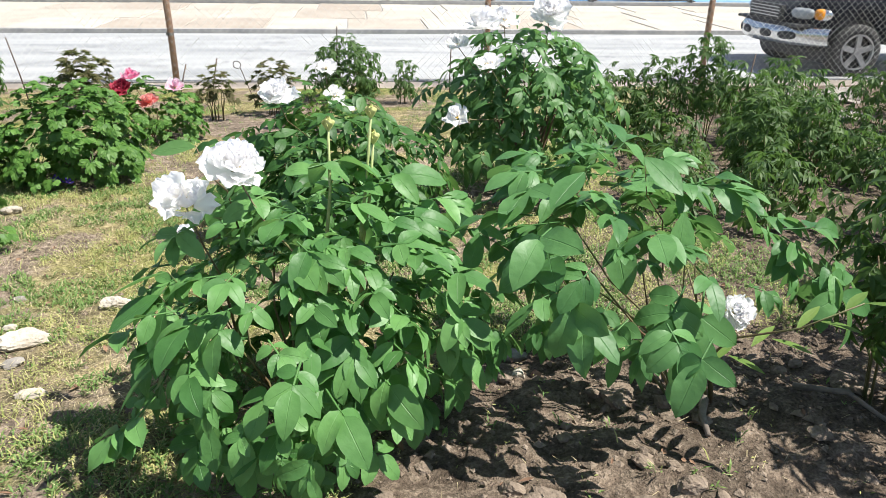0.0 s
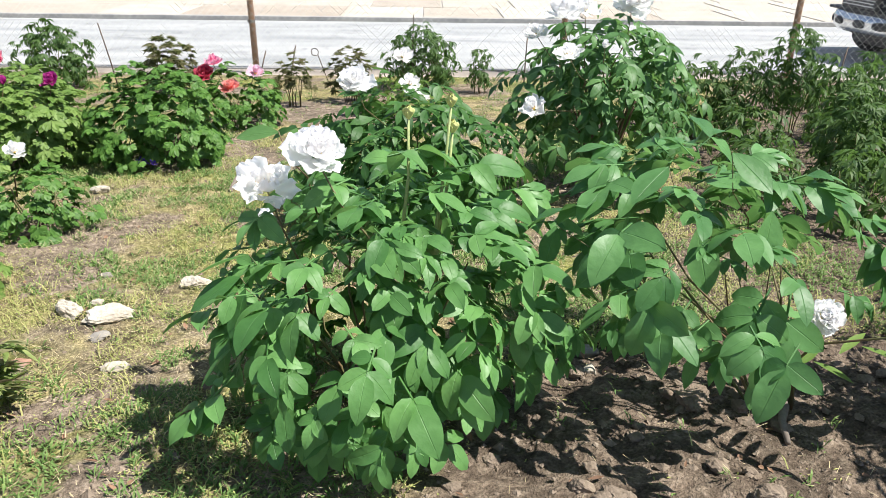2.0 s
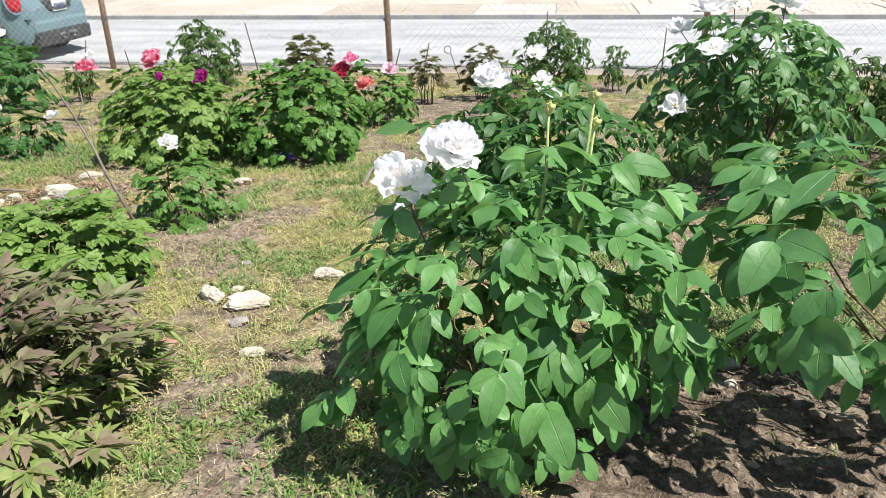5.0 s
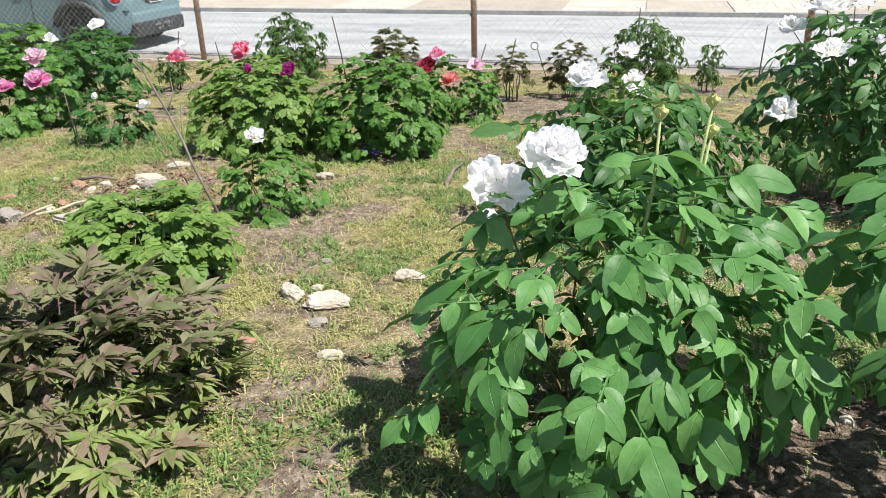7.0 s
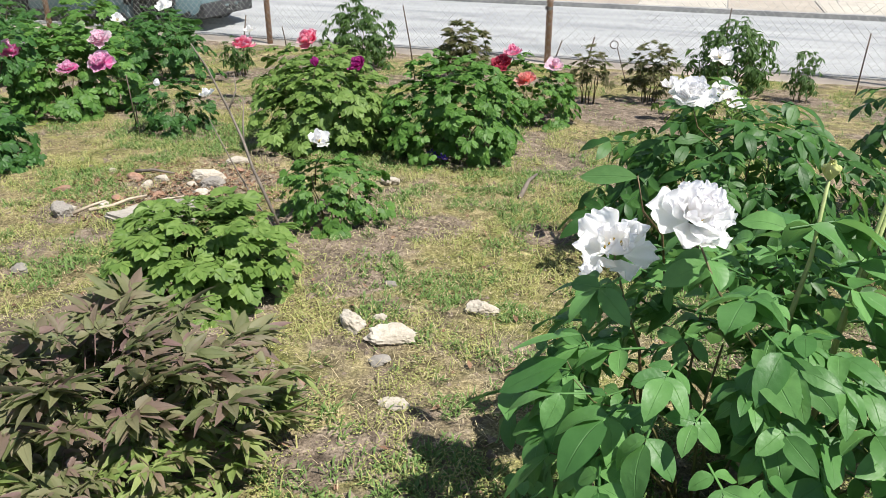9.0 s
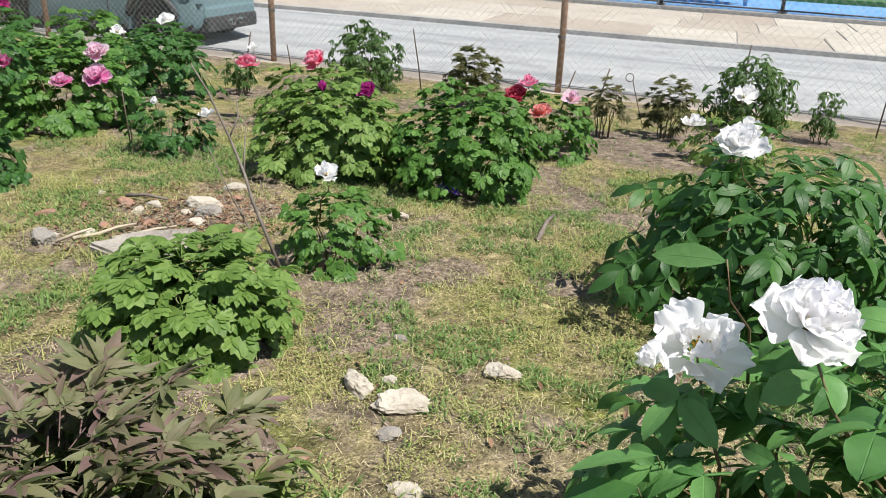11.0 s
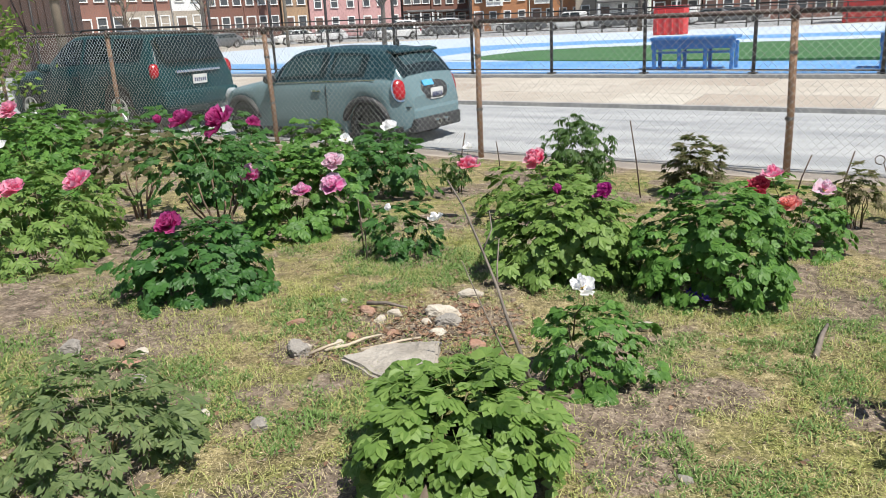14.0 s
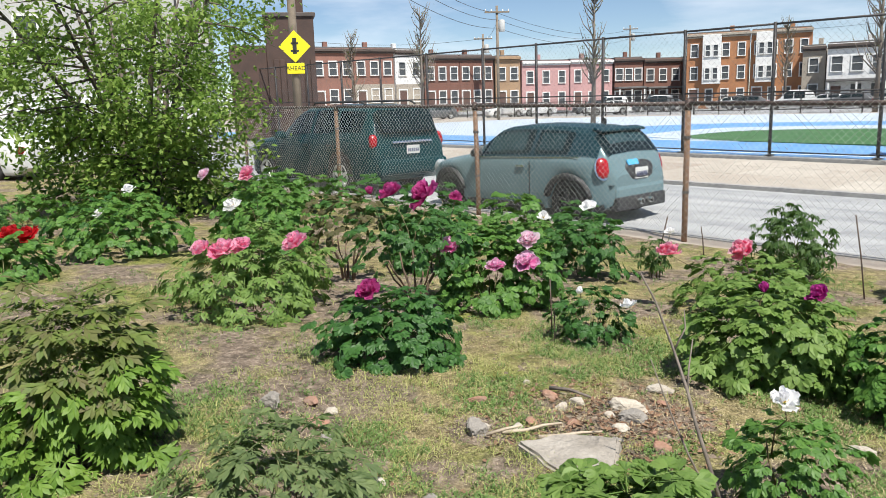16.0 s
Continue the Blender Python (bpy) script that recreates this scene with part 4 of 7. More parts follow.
def hanging_leaf(root, x, y, z, length, pitch, turn, material, lean=0.0):
    """One large leaflet held out from a shrub; pitch -90 hangs straight down, turn 180 faces the path."""
    ob = part("leaf", from_lists("leaf", *single_leaf(length, length * 0.48), material), None, root)
    ob.matrix_world = pose(x, y, z, pitch, lean, turn)
    foot = root.matrix_world.translation
    tip = Vector((x, y, z)) - foot
    stem_to(root, tip * 0.55 + Vector((0, 0.05, 0)), tip, 0.0022, M_STEM)


for x, y, z, length, pitch, turn, lean in ((-0.40, 0.44, 0.83, 0.14, -12, 100, 20), (-0.42, 0.42, 0.78, 0.15, -28, 112, -15), (-0.40, 0.38, 0.77, 0.15, -58, 140, 10), (-0.42, 0.30, 0.66, 0.12, -35, 115, 25), (-0.44, 0.26, 0.52, 0.12, -20, 120, -10),
                                           (-0.30, 0.22, 0.55, 0.11, -62, 175, 8), (-0.22, 0.21, 0.52, 0.12, -70, 190, -12), (-0.10, 0.21, 0.50, 0.11, -66, 170, 10), (0.00, 0.24, 0.53, 0.11, -72, 185, -8), (0.10, 0.26, 0.56, 0.11, -50, 215, 15), (0.24, 0.36, 0.70, 0.13, -68, 200, 0)):
    hanging_leaf(front, x, y, z, length, pitch, turn, L_BROAD, lean)
bent = shrub("peony_shrub", "broad-leaved peony bending over bare soil, one white bloom", 1.03, 0.60, 0.74, 0.96, "broad", L_BROADD, 0.098, 95,
             [((0.97, 0.37, 0.71), D_, W, 0.095, (62, 8))], off=(-0.28, 0.06), low=0.48, stems=10, seed=2, droop=14, fill=0.25, hang=0.8, clear=0.08)
for x, y, z, length, pitch, turn, lean in ((0.69, 0.50, 0.87, 0.17, -68, 178, 12), (0.84, 0.44, 0.94, 0.16, -72, 188, -10), (0.36, 0.60, 0.84, 0.12, -50, 150, 0), (0.60, 0.54, 0.68, 0.14, -75, 175, 5), (0.80, 0.46, 0.70, 0.12, -62, 160, 10), (0.84, 0.45, 0.70, 0.12, -66, 200, -8), 
                                           (0.60, 0.50, 1.03, 0.15, -20, 130, 0), (0.74, 0.48, 1.07, 0.14, -25, 200, 20), (0.86, 0.42, 0.48, 0.08, -70, 180, 0)):
    hanging_leaf(bent, x, y, z, length, pitch, turn, L_BROADD, lean)
stem_to(bent, (-0.13, -0.20, 0.22), (0.16, -0.40, 0.52), 0.004, M_STEM)
for u, side, tilt_x in ((0.12, 1, 6), (0.24, -1, -14), (0.38, 1, 12), (0.50, -1, -8), (0.64, 1, 16), (0.76, -1, -4), (0.90, 1, 8), (1.0, -1, 4)):
    q = Vector((-0.13, -0.20, 0.24)).lerp(Vector((0.16, -0.40, 0.52)), u)
    part("leaf", from_lists("leaf", *single_leaf(0.10, 0.026), L_LIGHT), None, bent).matrix_local = pose(q.x, q.y, q.z, tilt_x + 12, 0, -100 + side * 40)
shrub("peony_shrub", "rounded peony with a white bloom on top", -0.08, 2.36, 0.64, 1.14, "ovate", L_DARK, 0.092, 215,
      [((-0.288, 2.10, 0.925), D_, W, 0.155, (20, 0))], low=0.03, stems=9, seed=3, droop=20, fill=0.9)
shrub("peony_shrub", "low peony with white open blooms beside the fence", -0.22, 4.98, 0.34, 0.66, "broad", L_LIGHT, 0.055, 70,
      [((-0.47, 4.95, 0.36), S_, W, 0.16), ((-0.18, 4.98, 0.58), S_, W, 0.16), ((-0.12, 4.80, 0.40), S_, W, 0.18), ((-0.03, 4.72, 0.30), S_, W, 0.15)], low=0.1, stems=6, seed=31)
shrub("peony_shrub", "tall white-flowered tree peony with bare woody foot", 0.98, 2.82, 0.96, 1.06, "ovate", L_DEEP, 0.085, 220,
      [((1.02, 2.62, 1.225), D_, W, 0.20), ((0.70, 2.45, 0.99), S_, W, 0.15), ((0.54, 2.40, 0.75), S_, W, 0.135), ((0.68, 2.60, 1.165), D_, W, 0.20), ((0.86, 2.42, 1.03), B_, W, 0.055), ((0.57, 2.70, 1.06), S_, W, 0.13), ((0.80, 2.66, 1.18), S_, W, 0.14)],
      low=0.24, stems=10, woody=True, seed=4, fill=0.9)
shrub("peony_shrub", "peony with bronze and purple lacy leaves", -1.46, 0.34, 0.39, 0.72, "lacy", L_BROWNG, 0.088, 170, low=0.06, stems=12, seed=5, droop=4, hang=0.5, fill=0.6, crown=L_BROWN)
shrub("peony_shrub", "low light green peony with rounded lobed leaves", -1.89, 1.27, 0.35, 0.62, "lobed", L_LIGHT, 0.070, 125, low=0.05, stems=7, seed=6, droop=18, hang=0.8, fill=0.8)
shrub("peony_shrub", "small peony with one white open bloom", -1.78, 2.11, 0.33, 0.48, "lobed", L_MID, 0.045, 80,
      [((-1.815, 2.09, 0.615), S_, W, 0.105, (20, 10))], low=0.1, stems=6, seed=7)
shrub("peony_shrub", "upright peony with magenta buds", -2.46, 3.42, 0.55, 0.82, "lobed", L_LIGHT, 0.070, 210,
      [((-2.41, 3.20, 0.70), B_, PT_MAG, 0.075), ((-2.20, 3.34, 0.69), D_, PT_MAG, 0.11)], low=0.09, stems=9, seed=8, droop=22)
shrub("peony_shrub", "peony with ruffled coral red blooms behind another", -3.22, 4.66, 0.47, 0.95, "lobed", L_LIGHT, 0.068, 100,
      [((-3.68, 4.42, 0.555), D_, PT_RED, 0.17), ((-3.21, 4.62, 0.60), D_, PT_RED, 0.19)], low=0.09, stems=7, seed=28, droop=22)
shrub("peony_shrub", "bushy green peony with fine lobed leaves", -1.64, 3.46, 0.60, 0.80, "lobed", L_MID, 0.056, 250, low=0.08, stems=10, seed=9, droop=20)
shrub("peony_shrub", "peony with crimson and salmon blooms behind another", -1.42, 4.62, 0.46, 0.72, "lobed", L_MID, 0.060, 110,
      [((-1.63, 4.50, 0.515), D_, PT_CRIM, 0.17), ((-1.56, 4.50, 0.60), S_, PT_PINK, 0.14), ((-1.44, 4.45, 0.43), D_, PT_SALMON, 0.14), ((-1.27, 4.55, 0.52), S_, PT_PINKW, 0.14)],
      low=0.08, stems=8, seed=29, droop=20)
shrub("peony_shrub", "dense narrow-leaved green peony beside the fence", -3.66, 6.45, 0.64, 0.82, "lance", L_LANCE, 0.07, 220, low=0.04, stems=9, seed=10)
shrub("peony_shrub", "brownish green upright peony beside the fence", -2.46, 6.2, 0.54, 0.52, "lacy", L_OLIVE, 0.075, 70, low=0.2, stems=8, seed=11)
shrub("peony_shrub", "peony with large orchid pink blooms", -4.68, 3.58, 0.64, 0.88, "lobed", L_MID, 0.070, 190,
      [((-4.72, 3.22, 0.66), D_, PT_ORCHID, 0.16), ((-4.30, 3.60, 0.70), D_, PT_PINKW, 0.15), ((-4.29, 3.56, 0.55), D_, PT_ORCHID, 0.17), ((-4.47, 3.42, 0.51), D_, PT_ORCHID, 0.13)],
      low=0.06, stems=9, seed=12)
shrub("peony_shrub", "small peony with two white blooms", -3.58, 3.38, 0.36, 0.54, "lobed", L_DARK, 0.048, 80,
      [((-3.56, 3.22, 0.505), B_, W, 0.065), ((-3.37, 3.46, 0.40), S_, W, 0.11)], low=0.08, stems=6, seed=13)
shrub("peony_shrub", "white-blooming peony beside the fence", -4.95, 5.08, 0.58, 0.84, "lobed", L_DARK, 0.062, 130,
      [((-5.17, 4.78, 0.64), S_, W, 0.13), ((-4.83, 5.00, 0.735), S_, W, 0.14)], low=0.12, stems=8, seed=14)
shrub("peony_shrub", "thin young peony with yellowish leaves", -4.50, 5.55, 0.37, 0.38, "lance", L_LANCE, 0.055, 40, [((-4.37, 5.58, 0.47), S_, W, 0.10)], low=0.3, stems=7, seed=15)
shrub("peony_shrub", "sparse peony of bare grey stems", -1.15, 5.5, 0.43, 0.40, "lacy", L_OLIVE, 0.05, 40, low=0.45, stems=9, seed=16)
shrub("peony_shrub", "dark bronze-leaved upright peony", -0.69, 5.8, 0.50, 0.42, "lacy", L_OLIVE, 0.06, 60, low=0.25, stems=8, seed=17)
shrub("peony_shrub", "tall narrow-leaved peony beside the fence", -0.05, 6.6, 0.64, 0.82, "lance", L_LANCE, 0.072, 190, low=0.08, stems=12, seed=18)
shrub("peony_shrub", "slim narrow-leaved peony beside the fence", 0.54, 6.4, 0.46, 0.30, "lance", L_LANCE, 0.055, 40, low=0.2, stems=4, seed=19)
shrub("peony_shrub", "low bushy peony with one dark purple bloom", -4.18, 2.22, 0.40, 0.84, "lobed", L_DARK, 0.062, 160,
      [((-4.15, 2.05, 0.645), D_, PT_PURP, 0.14)], low=0.06, stems=8, seed=20)
shrub("peony_shrub", "tall tree peony with dark magenta blooms on bare stems", -4.98, 3.10, 0.82, 0.95, "lobed", L_DARK, 0.056, 120,
      [((-4.90, 3.16, 1.04), D_, PT_PURP, 0.23), ((-5.09, 3.0, 1.05), D_, PT_PURP, 0.18), ((-5.17, 2.86, 1.05), B_, PT_PURP, 0.085), ((-4.83, 3.38, 0.98), D_, PT_PURP, 0.12)],
      low=0.50, stems=8, woody=True, seed=21, fill=0.15)
shrub("peony_shrub", "sparse tree peony on bare woody stems", -6.20, 3.34, 0.80, 0.80, "lobed", L_OLIVE, 0.056, 75, low=0.45, stems=7, woody=True, seed=30, fill=0.15)
shrub("peony_shrub", "broad peony with large pink blooms", -5.78, 2.18, 0.58, 1.22, "cut", L_LIGHT, 0.082, 210,
      [((-5.72, 1.80, 0.735), D_, PT_PINK, 0.15), ((-5.66, 1.93, 0.715), D_, PT_PINK, 0.20), ((-5.61, 2.05, 0.735), D_, PT_PINK, 0.15), ((-5.43, 2.38, 0.725), D_, PT_PINK, 0.195)],
      low=0.06, stems=9, seed=22)
shrub("peony_shrub", "peony with white and pink blooms behind others", -8.2, 3.72, 0.78, 1.25, "lobed", L_MID, 0.085, 150,
      [((-8.14, 3.28, 0.69), S_, W, 0.22), ((-8.06, 3.44, 1.02), D_, PT_PINK, 0.18), ((-8.25, 3.05, 1.03), D_, PT_PINKW, 0.14)], low=0.1, stems=8, seed=23)
shrub("peony_shrub", "peony with two white blooms below the tree", -8.95, 2.42, 0.62, 1.35, "lobed", L_MID, 0.082, 130,
      [((-8.82, 2.46, 0.895), D_, W, 0.13), ((-8.9, 2.18, 0.67), S_, W, 0.13)], low=0.1, stems=8, seed=24)
shrub("peony_shrub", "tall bronze-green peony with divided leaves", -3.95, 0.40, 0.67, 0.76, "cut", L_YOUNG, 0.080, 230, low=0.04, stems=10, seed=25, droop=14, hang=0.8, fill=0.8, crown=L_BRONZE)
shrub("peony_shrub", "peony with scarlet blooms", -8.35, 1.10, 0.40, 1.0, "lobed", L_MID, 0.072, 110,
      [((-8.30, 1.20, 0.645), D_, PT_SCAR, 0.20), ((-8.24, 1.34, 0.64), D_, PT_SCAR, 0.18)], low=0.1, stems=7, seed=26)
shrub("peony_shrub", "low grey-green peony with divided leaves", -2.99, 0.75, 0.30, 0.74, "cut", L_GREYG, 0.066, 95, low=0.08, stems=9, seed=27, hang=0.7)
RIGHT_BED = [
    # x, y, height, width, leaf size, leaf count
    (1.94, 4.09, 0.58, 0.46, 0.062, 105), (2.22, 4.06, 0.66, 0.46, 0.062, 110), (2.53, 3.98, 0.80, 0.46, 0.062, 115), (2.39, 2.91, 0.56, 0.44, 0.060, 105),
    (2.74, 2.94, 0.57, 0.44, 0.060, 105), (1.60, 0.55, 0.74, 0.52, 0.062, 110), (1.98, 0.80, 0.78, 0.55, 0.062, 90), (2.30, 1.15, 0.72, 0.60, 0.062, 80),
    (2.04, 3.50, 0.36, 0.76, 0.065, 80), (2.33, 2.75, 0.30, 0.56, 0.065, 60), (3.05, 2.90, 0.34, 0.55, 0.065, 60), (3.40, 3.50, 0.36, 0.80, 0.070, 60),
    (3.10, 4.05, 0.40, 0.70, 0.070, 60), (2.70, 3.45, 0.34, 0.70, 0.070, 60), (3.60, 4.40, 0.34, 0.60, 0.070, 50), (1.75, 2.55, 0.36, 0.60, 0.065, 60),
    # tall row out of view on the right, added to cast shade on the bed
    (1.95, 0.14, 1.15, 0.80, 0.080, 190), (1.85, -0.45, 1.10, 0.70, 0.080, 140), (2.55, 1.00, 1.15, 0.80, 0.075, 110), (3.05, 1.70, 1.10, 0.80, 0.075, 100), (3.65, 2.50, 1.10, 0.90, 0.075, 100),
    (2.10, 2.15, 0.38, 0.60, 0.065, 60), (2.60, 1.80, 0.50, 0.70, 0.065, 70), (1.85, 4.90, 0.46, 0.55, 0.060, 50), (3.30, 5.30, 0.38, 0.70, 0.070, 50),
    (1.70, 4.50, 0.55, 0.55, 0.065, 80), (2.90, 4.00, 0.60, 0.55, 0.065, 80), (3.30, 4.30, 0.55, 0.60, 0.065, 80), (4.30, 4.60, 0.50, 0.80, 0.075, 60), (4.10, 5.60, 0.50, 0.80, 0.075, 60), (5.10, 5.30, 0.50, 0.90, 0.080, 60),
]
for i, (xx, yy, hh, ww, size, nn) in enumerate(RIGHT_BED):
    shrub("peony_shrub", "dark narrow-leaved peony with upright stems", xx, yy, hh, ww, "lance", L_LANCE, size, nn, low=0.16 if hh < 0.7 else 0.30, stems=9, seed=40 + i, fill=0.35, solo=xx < 1.7)
FAR_BED = [
    (-6.13, 4.2, 0.48, 0.83), (-6.41, 2.72, 0.52, 0.92), (-6.68, 4.93, 0.48, 0.83), (-9.6, 4.4, 0.52, 1.1),
    (-10.4, 2.6, 0.52, 1.2), (-5.67, 5.12, 0.4, 0.74), (-10.2, 1.2, 0.52, 1.2), (-11.8, 3.4, 0.6, 1.3),
    (-8.3, 6.2, 0.63, 1.1), (-7.1, 6.5, 0.54, 0.9), (-9.6, 6.0, 0.72, 1.2), (-11.2, 5.6, 0.72, 1.3),
    (-6.3, 6.7, 0.45, 0.8), (-9.0, 0.4, 0.45, 1.0), (-10.6, 4.9, 0.41, 1.3), (-11.6, 6.4, 0.54, 1.3),
    (-12.4, 5.2, 0.45, 1.4), (-12.2, 2.2, 0.45, 1.4), (-13.6, 1.6, 0.45, 1.5), (-14.2, 3.2, 0.45, 1.5),
    (-13.4, 6.3, 0.54, 1.4), (-15.0, 5.4, 0.54, 1.6), (-11.2, 0.6, 0.45, 1.4), (-12.6, 0.2, 0.45, 1.4),
]
for i, (xx, yy, hh, ww) in enumerate(FAR_BED):
    shrub("peony_shrub", "green leafy peony without blooms", xx, yy, hh, ww, "lobed", L_MID if i % 2 else L_DARK, 0.095, 60, low=0.06, stems=4, seed=60 + i, solo=False, fill=0.3)


# ---- small garden things ----
def blue_flower(x, y):
    root = thing("violet_plant", pose(x, y, garden_z(x, y)), "tiny plant with blue violet blooms in the grass", "flower")
    for k in range(14):
        ob = part("leaf", leaf_set("broad", L_WEED, 0.02, 3)[k % 3], None, root)
        ob.matrix_local = pose(rng.uniform(-.05, .05), rng.uniform(-.05, .05), 0.02, 20, 0, rng.uniform(0, 360))
    for k in range(7):
        add_flower(root, (rng.uniform(-.06, .06), rng.uniform(-.05, .05), rng.uniform(0.04, 0.08)), "single", PT_BLUE, 0.035)


blue_flower(-1.64, 3.15)


def stone(name, x, y, s, material, label, seed=0, category="stone", turn=0.0, sink=0.35):
    """A broken stone: a rough ball cut by a few flat faces."""
    rnd = random.Random(seed * 17 + 2)
    cuts = [(Vector((rnd.gauss(0, 1), rnd.gauss(0, 1), rnd.gauss(0, 1))).normalized(), rnd.uniform(0.42, 0.78)) for _ in range(11)]
    bm = bmesh.new()
    bmesh.ops.create_icosphere(bm, subdivisions=4 if s[0] > 0.045 else 3, radius=1.0)
    for v in bm.verts:
        q = v.co.normalized()
        q = q * (1 + 0.25 * noise.noise(q * 1.2 + Vector((seed * 3.1, 0, 0))))
        for n2, d2 in cuts:
            over = q.dot(n2) - d2
            if over > 0:
                q = q - n2 * over * 0.7
        q = q * (1 + 0.16 * noise.noise(q * 3.4 + Vector((0, seed * 1.7, 0))) + 0.10 * noise.noise(q * 9.0 + Vector((seed, 0, 0))))
        v.co = Vector((q.x * s[0] * 1.3, q.y * s[1] * 1.3, q.z * s[2] * 1.3))
    ob = part(name, bm, material, smooth=False)
    ob.matrix_world = pose(x, y, garden_z(x, y) + s[2] * (0.75 - sink) * 1.1, 0, 0, turn)
    return tagged(ob, label, category)


STONES = [
    ("stone", -1.25, 1.20, (0.052, 0.038, 0.036), M_ROCK, "pale rough limestone in the grass"),
    ("stone", -1.185, 1.275, (0.024, 0.02, 0.018), M_ROCK, "small pale stone beside a larger one"),
    ("stone", -1.09, 1.17, (0.075, 0.042, 0.034), M_ROCK, "pale rough limestone with pits"),
    ("stone", -0.88, 1.47, (0.048, 0.04, 0.03), M_ROCK, "pale grey lone stone in the grass"),
    ("stone", -0.95, 0.845, (0.042, 0.026, 0.014), M_ROCK, "flat pale stone sunk in the grass"),
    ("stone", -1.26, 0.86, (0.032, 0.026, 0.012), M_BRICKBIT, "flat tan stone sunk in the grass"),
    ("stone", -1.09, 1.03, (0.036, 0.03, 0.012), M_ROCKG, "flat grey stone sunk in the grass"),
    ("stone", -1.27, 1.56, (0.022, 0.018, 0.014), M_ROCKG, "small grey stone in the weeds"),
    ("stone", -3.91, 1.25, (0.065, 0.045, 0.042), M_ROCKG, "grey angular stone on bare soil"),
    ("brick_piece", -3.82, 1.43, (0.044, 0.032, 0.022), M_BRICKBIT, "broken orange brick half in the soil"),
    ("brick_piece", -3.54, 1.28, (0.060, 0.046, 0.022), M_BRICKBIT, "broken red brick on the soil"),
    ("stone", -3.65, 1.42, (0.03, 0.026, 0.03), M_ROCK, "small white stone on the soil"),
    ("stone", -3.37, 1.22, (0.034, 0.026, 0.022), M_ROCKG, "small grey stone beside brick"),
    ("stone", -3.01, 1.75, (0.055, 0.042, 0.045), M_ROCKG, "grey broken stone beside the slab"),
    ("stone", -2.89, 1.12, (0.028, 0.022, 0.02), M_ROCK, "small pale stone in the grass"),
    ("stone", -2.83, 1.0, (0.054, 0.035, 0.016), M_ROCK, "flat pale stone beside a low peony"),
    ("stone", -2.64, 1.17, (0.042, 0.03, 0.018), M_ROCKG, "flat grey stone in the grass"),
    ("stone", -2.71, 2.47, (0.088, 0.048, 0.034), M_ROCK, "white broken stone on rubble"),
    ("stone", -2.62, 2.40, (0.06, 0.05, 0.036), M_ROCKG, "grey lump on rubble"),
    ("stone", -2.75, 2.82, (0.062, 0.036, 0.028), M_ROCK, "pale stone in the grass"),
    ("brick_piece", -3.09, 2.34, (0.042, 0.03, 0.022), M_BRICKBIT, "orange brick lump on rubble"),
    ("brick_piece", -2.35, 2.19, (0.036, 0.032, 0.022), M_BRICKBIT, "red brick lump beside the branch"),
    ("stone", -1.77, 2.75, (0.045, 0.035, 0.028), M_ROCK, "small pale stone in the grass"),
    ("stone", 0.54, 0.94, (0.045, 0.032, 0.026), M_ROCKG, "grey stone at the edge of the bed"),
    ("stone", 0.53, 0.79, (0.022, 0.019, 0.017), M_ROCK, "small pale stone at the edge of the bed"),
    ("brick_piece", 0.59, 0.81, (0.017, 0.017, 0.014), M_BRICKBIT, "red brick crumb at the edge of the bed"),
    ("stone", 5.0, 6.2, (0.22, 0.15, 0.07), M_ROCKG, "grey stone pile beside the fence"),
    ("stone", 5.35, 6.6, (0.26, 0.17, 0.07), M_ROCKG, "pale flat stone beside the fence"),
    ("stone", 4.6, 6.35, (0.22, 0.2, 0.10), M_ROCKG, "grey rubble stone beside the fence"),
    ("stone", 5.8, 6.1, (0.26, 0.18, 0.08), M_ROCKG, "pale rubble stone beside the fence"),
    ("stone", -0.52, 2.75, (0.045, 0.032, 0.022), M_ROCKG, "small grey stone in the grass"),
]
for i, (nm, x, y, s, mt, lb) in enumerate(STONES):
    stone(nm, x, y, s, mt, lb, seed=i + 1, category="brick" if nm == "brick_piece" else "stone", turn=(i * 47.0) % 50 - 25)


rubble_rnd = random.Random(41)
for i in range(17):
    x, y = rubble_rnd.gauss(-2.75, 0.34), rubble_rnd.gauss(2.25, 0.26)
    if math.hypot(x + 2.56, y - 1.84) < 0.27:
        continue
    kind = rubble_rnd.choice([(M_ROCK, "small pale stone among brown rubble", "stone"), (M_ROCKG, "small grey stone among brown rubble", "stone"), (M_BRICKBIT, "small red brick crumb among rubble", "brick_piece")])
    a = rubble_rnd.uniform(0.015, 0.042)
    stone(kind[2], x, y, (a, a * rubble_rnd.uniform(0.6, 0.9), a * 0.6), kind[0], kind[1], seed=120 + i, category="brick" if kind[2] == "brick_piece" else "stone", turn=i * 31.0)


def clod(name, x, y, s, seed):
    return stone(name, x, y, (s, s * 0.85, s * 0.55), M_CLOD, "dry lump of grey-brown soil", seed=seed, category="soil clod", turn=seed * 33.0)


clod_rnd = random.Random(77)
for i in range(62):
    x, y = clod_rnd.uniform(-0.05, 1.6), clod_rnd.uniform(0.10, 0.85)
    if x < 0.55 * (y - 0.3) + 0.05:
        continue
    clod("soil_clod", x, y, clod_rnd.uniform(0.011, 0.03) * (1.8 if i % 7 == 0 else 1.0), i + 30)


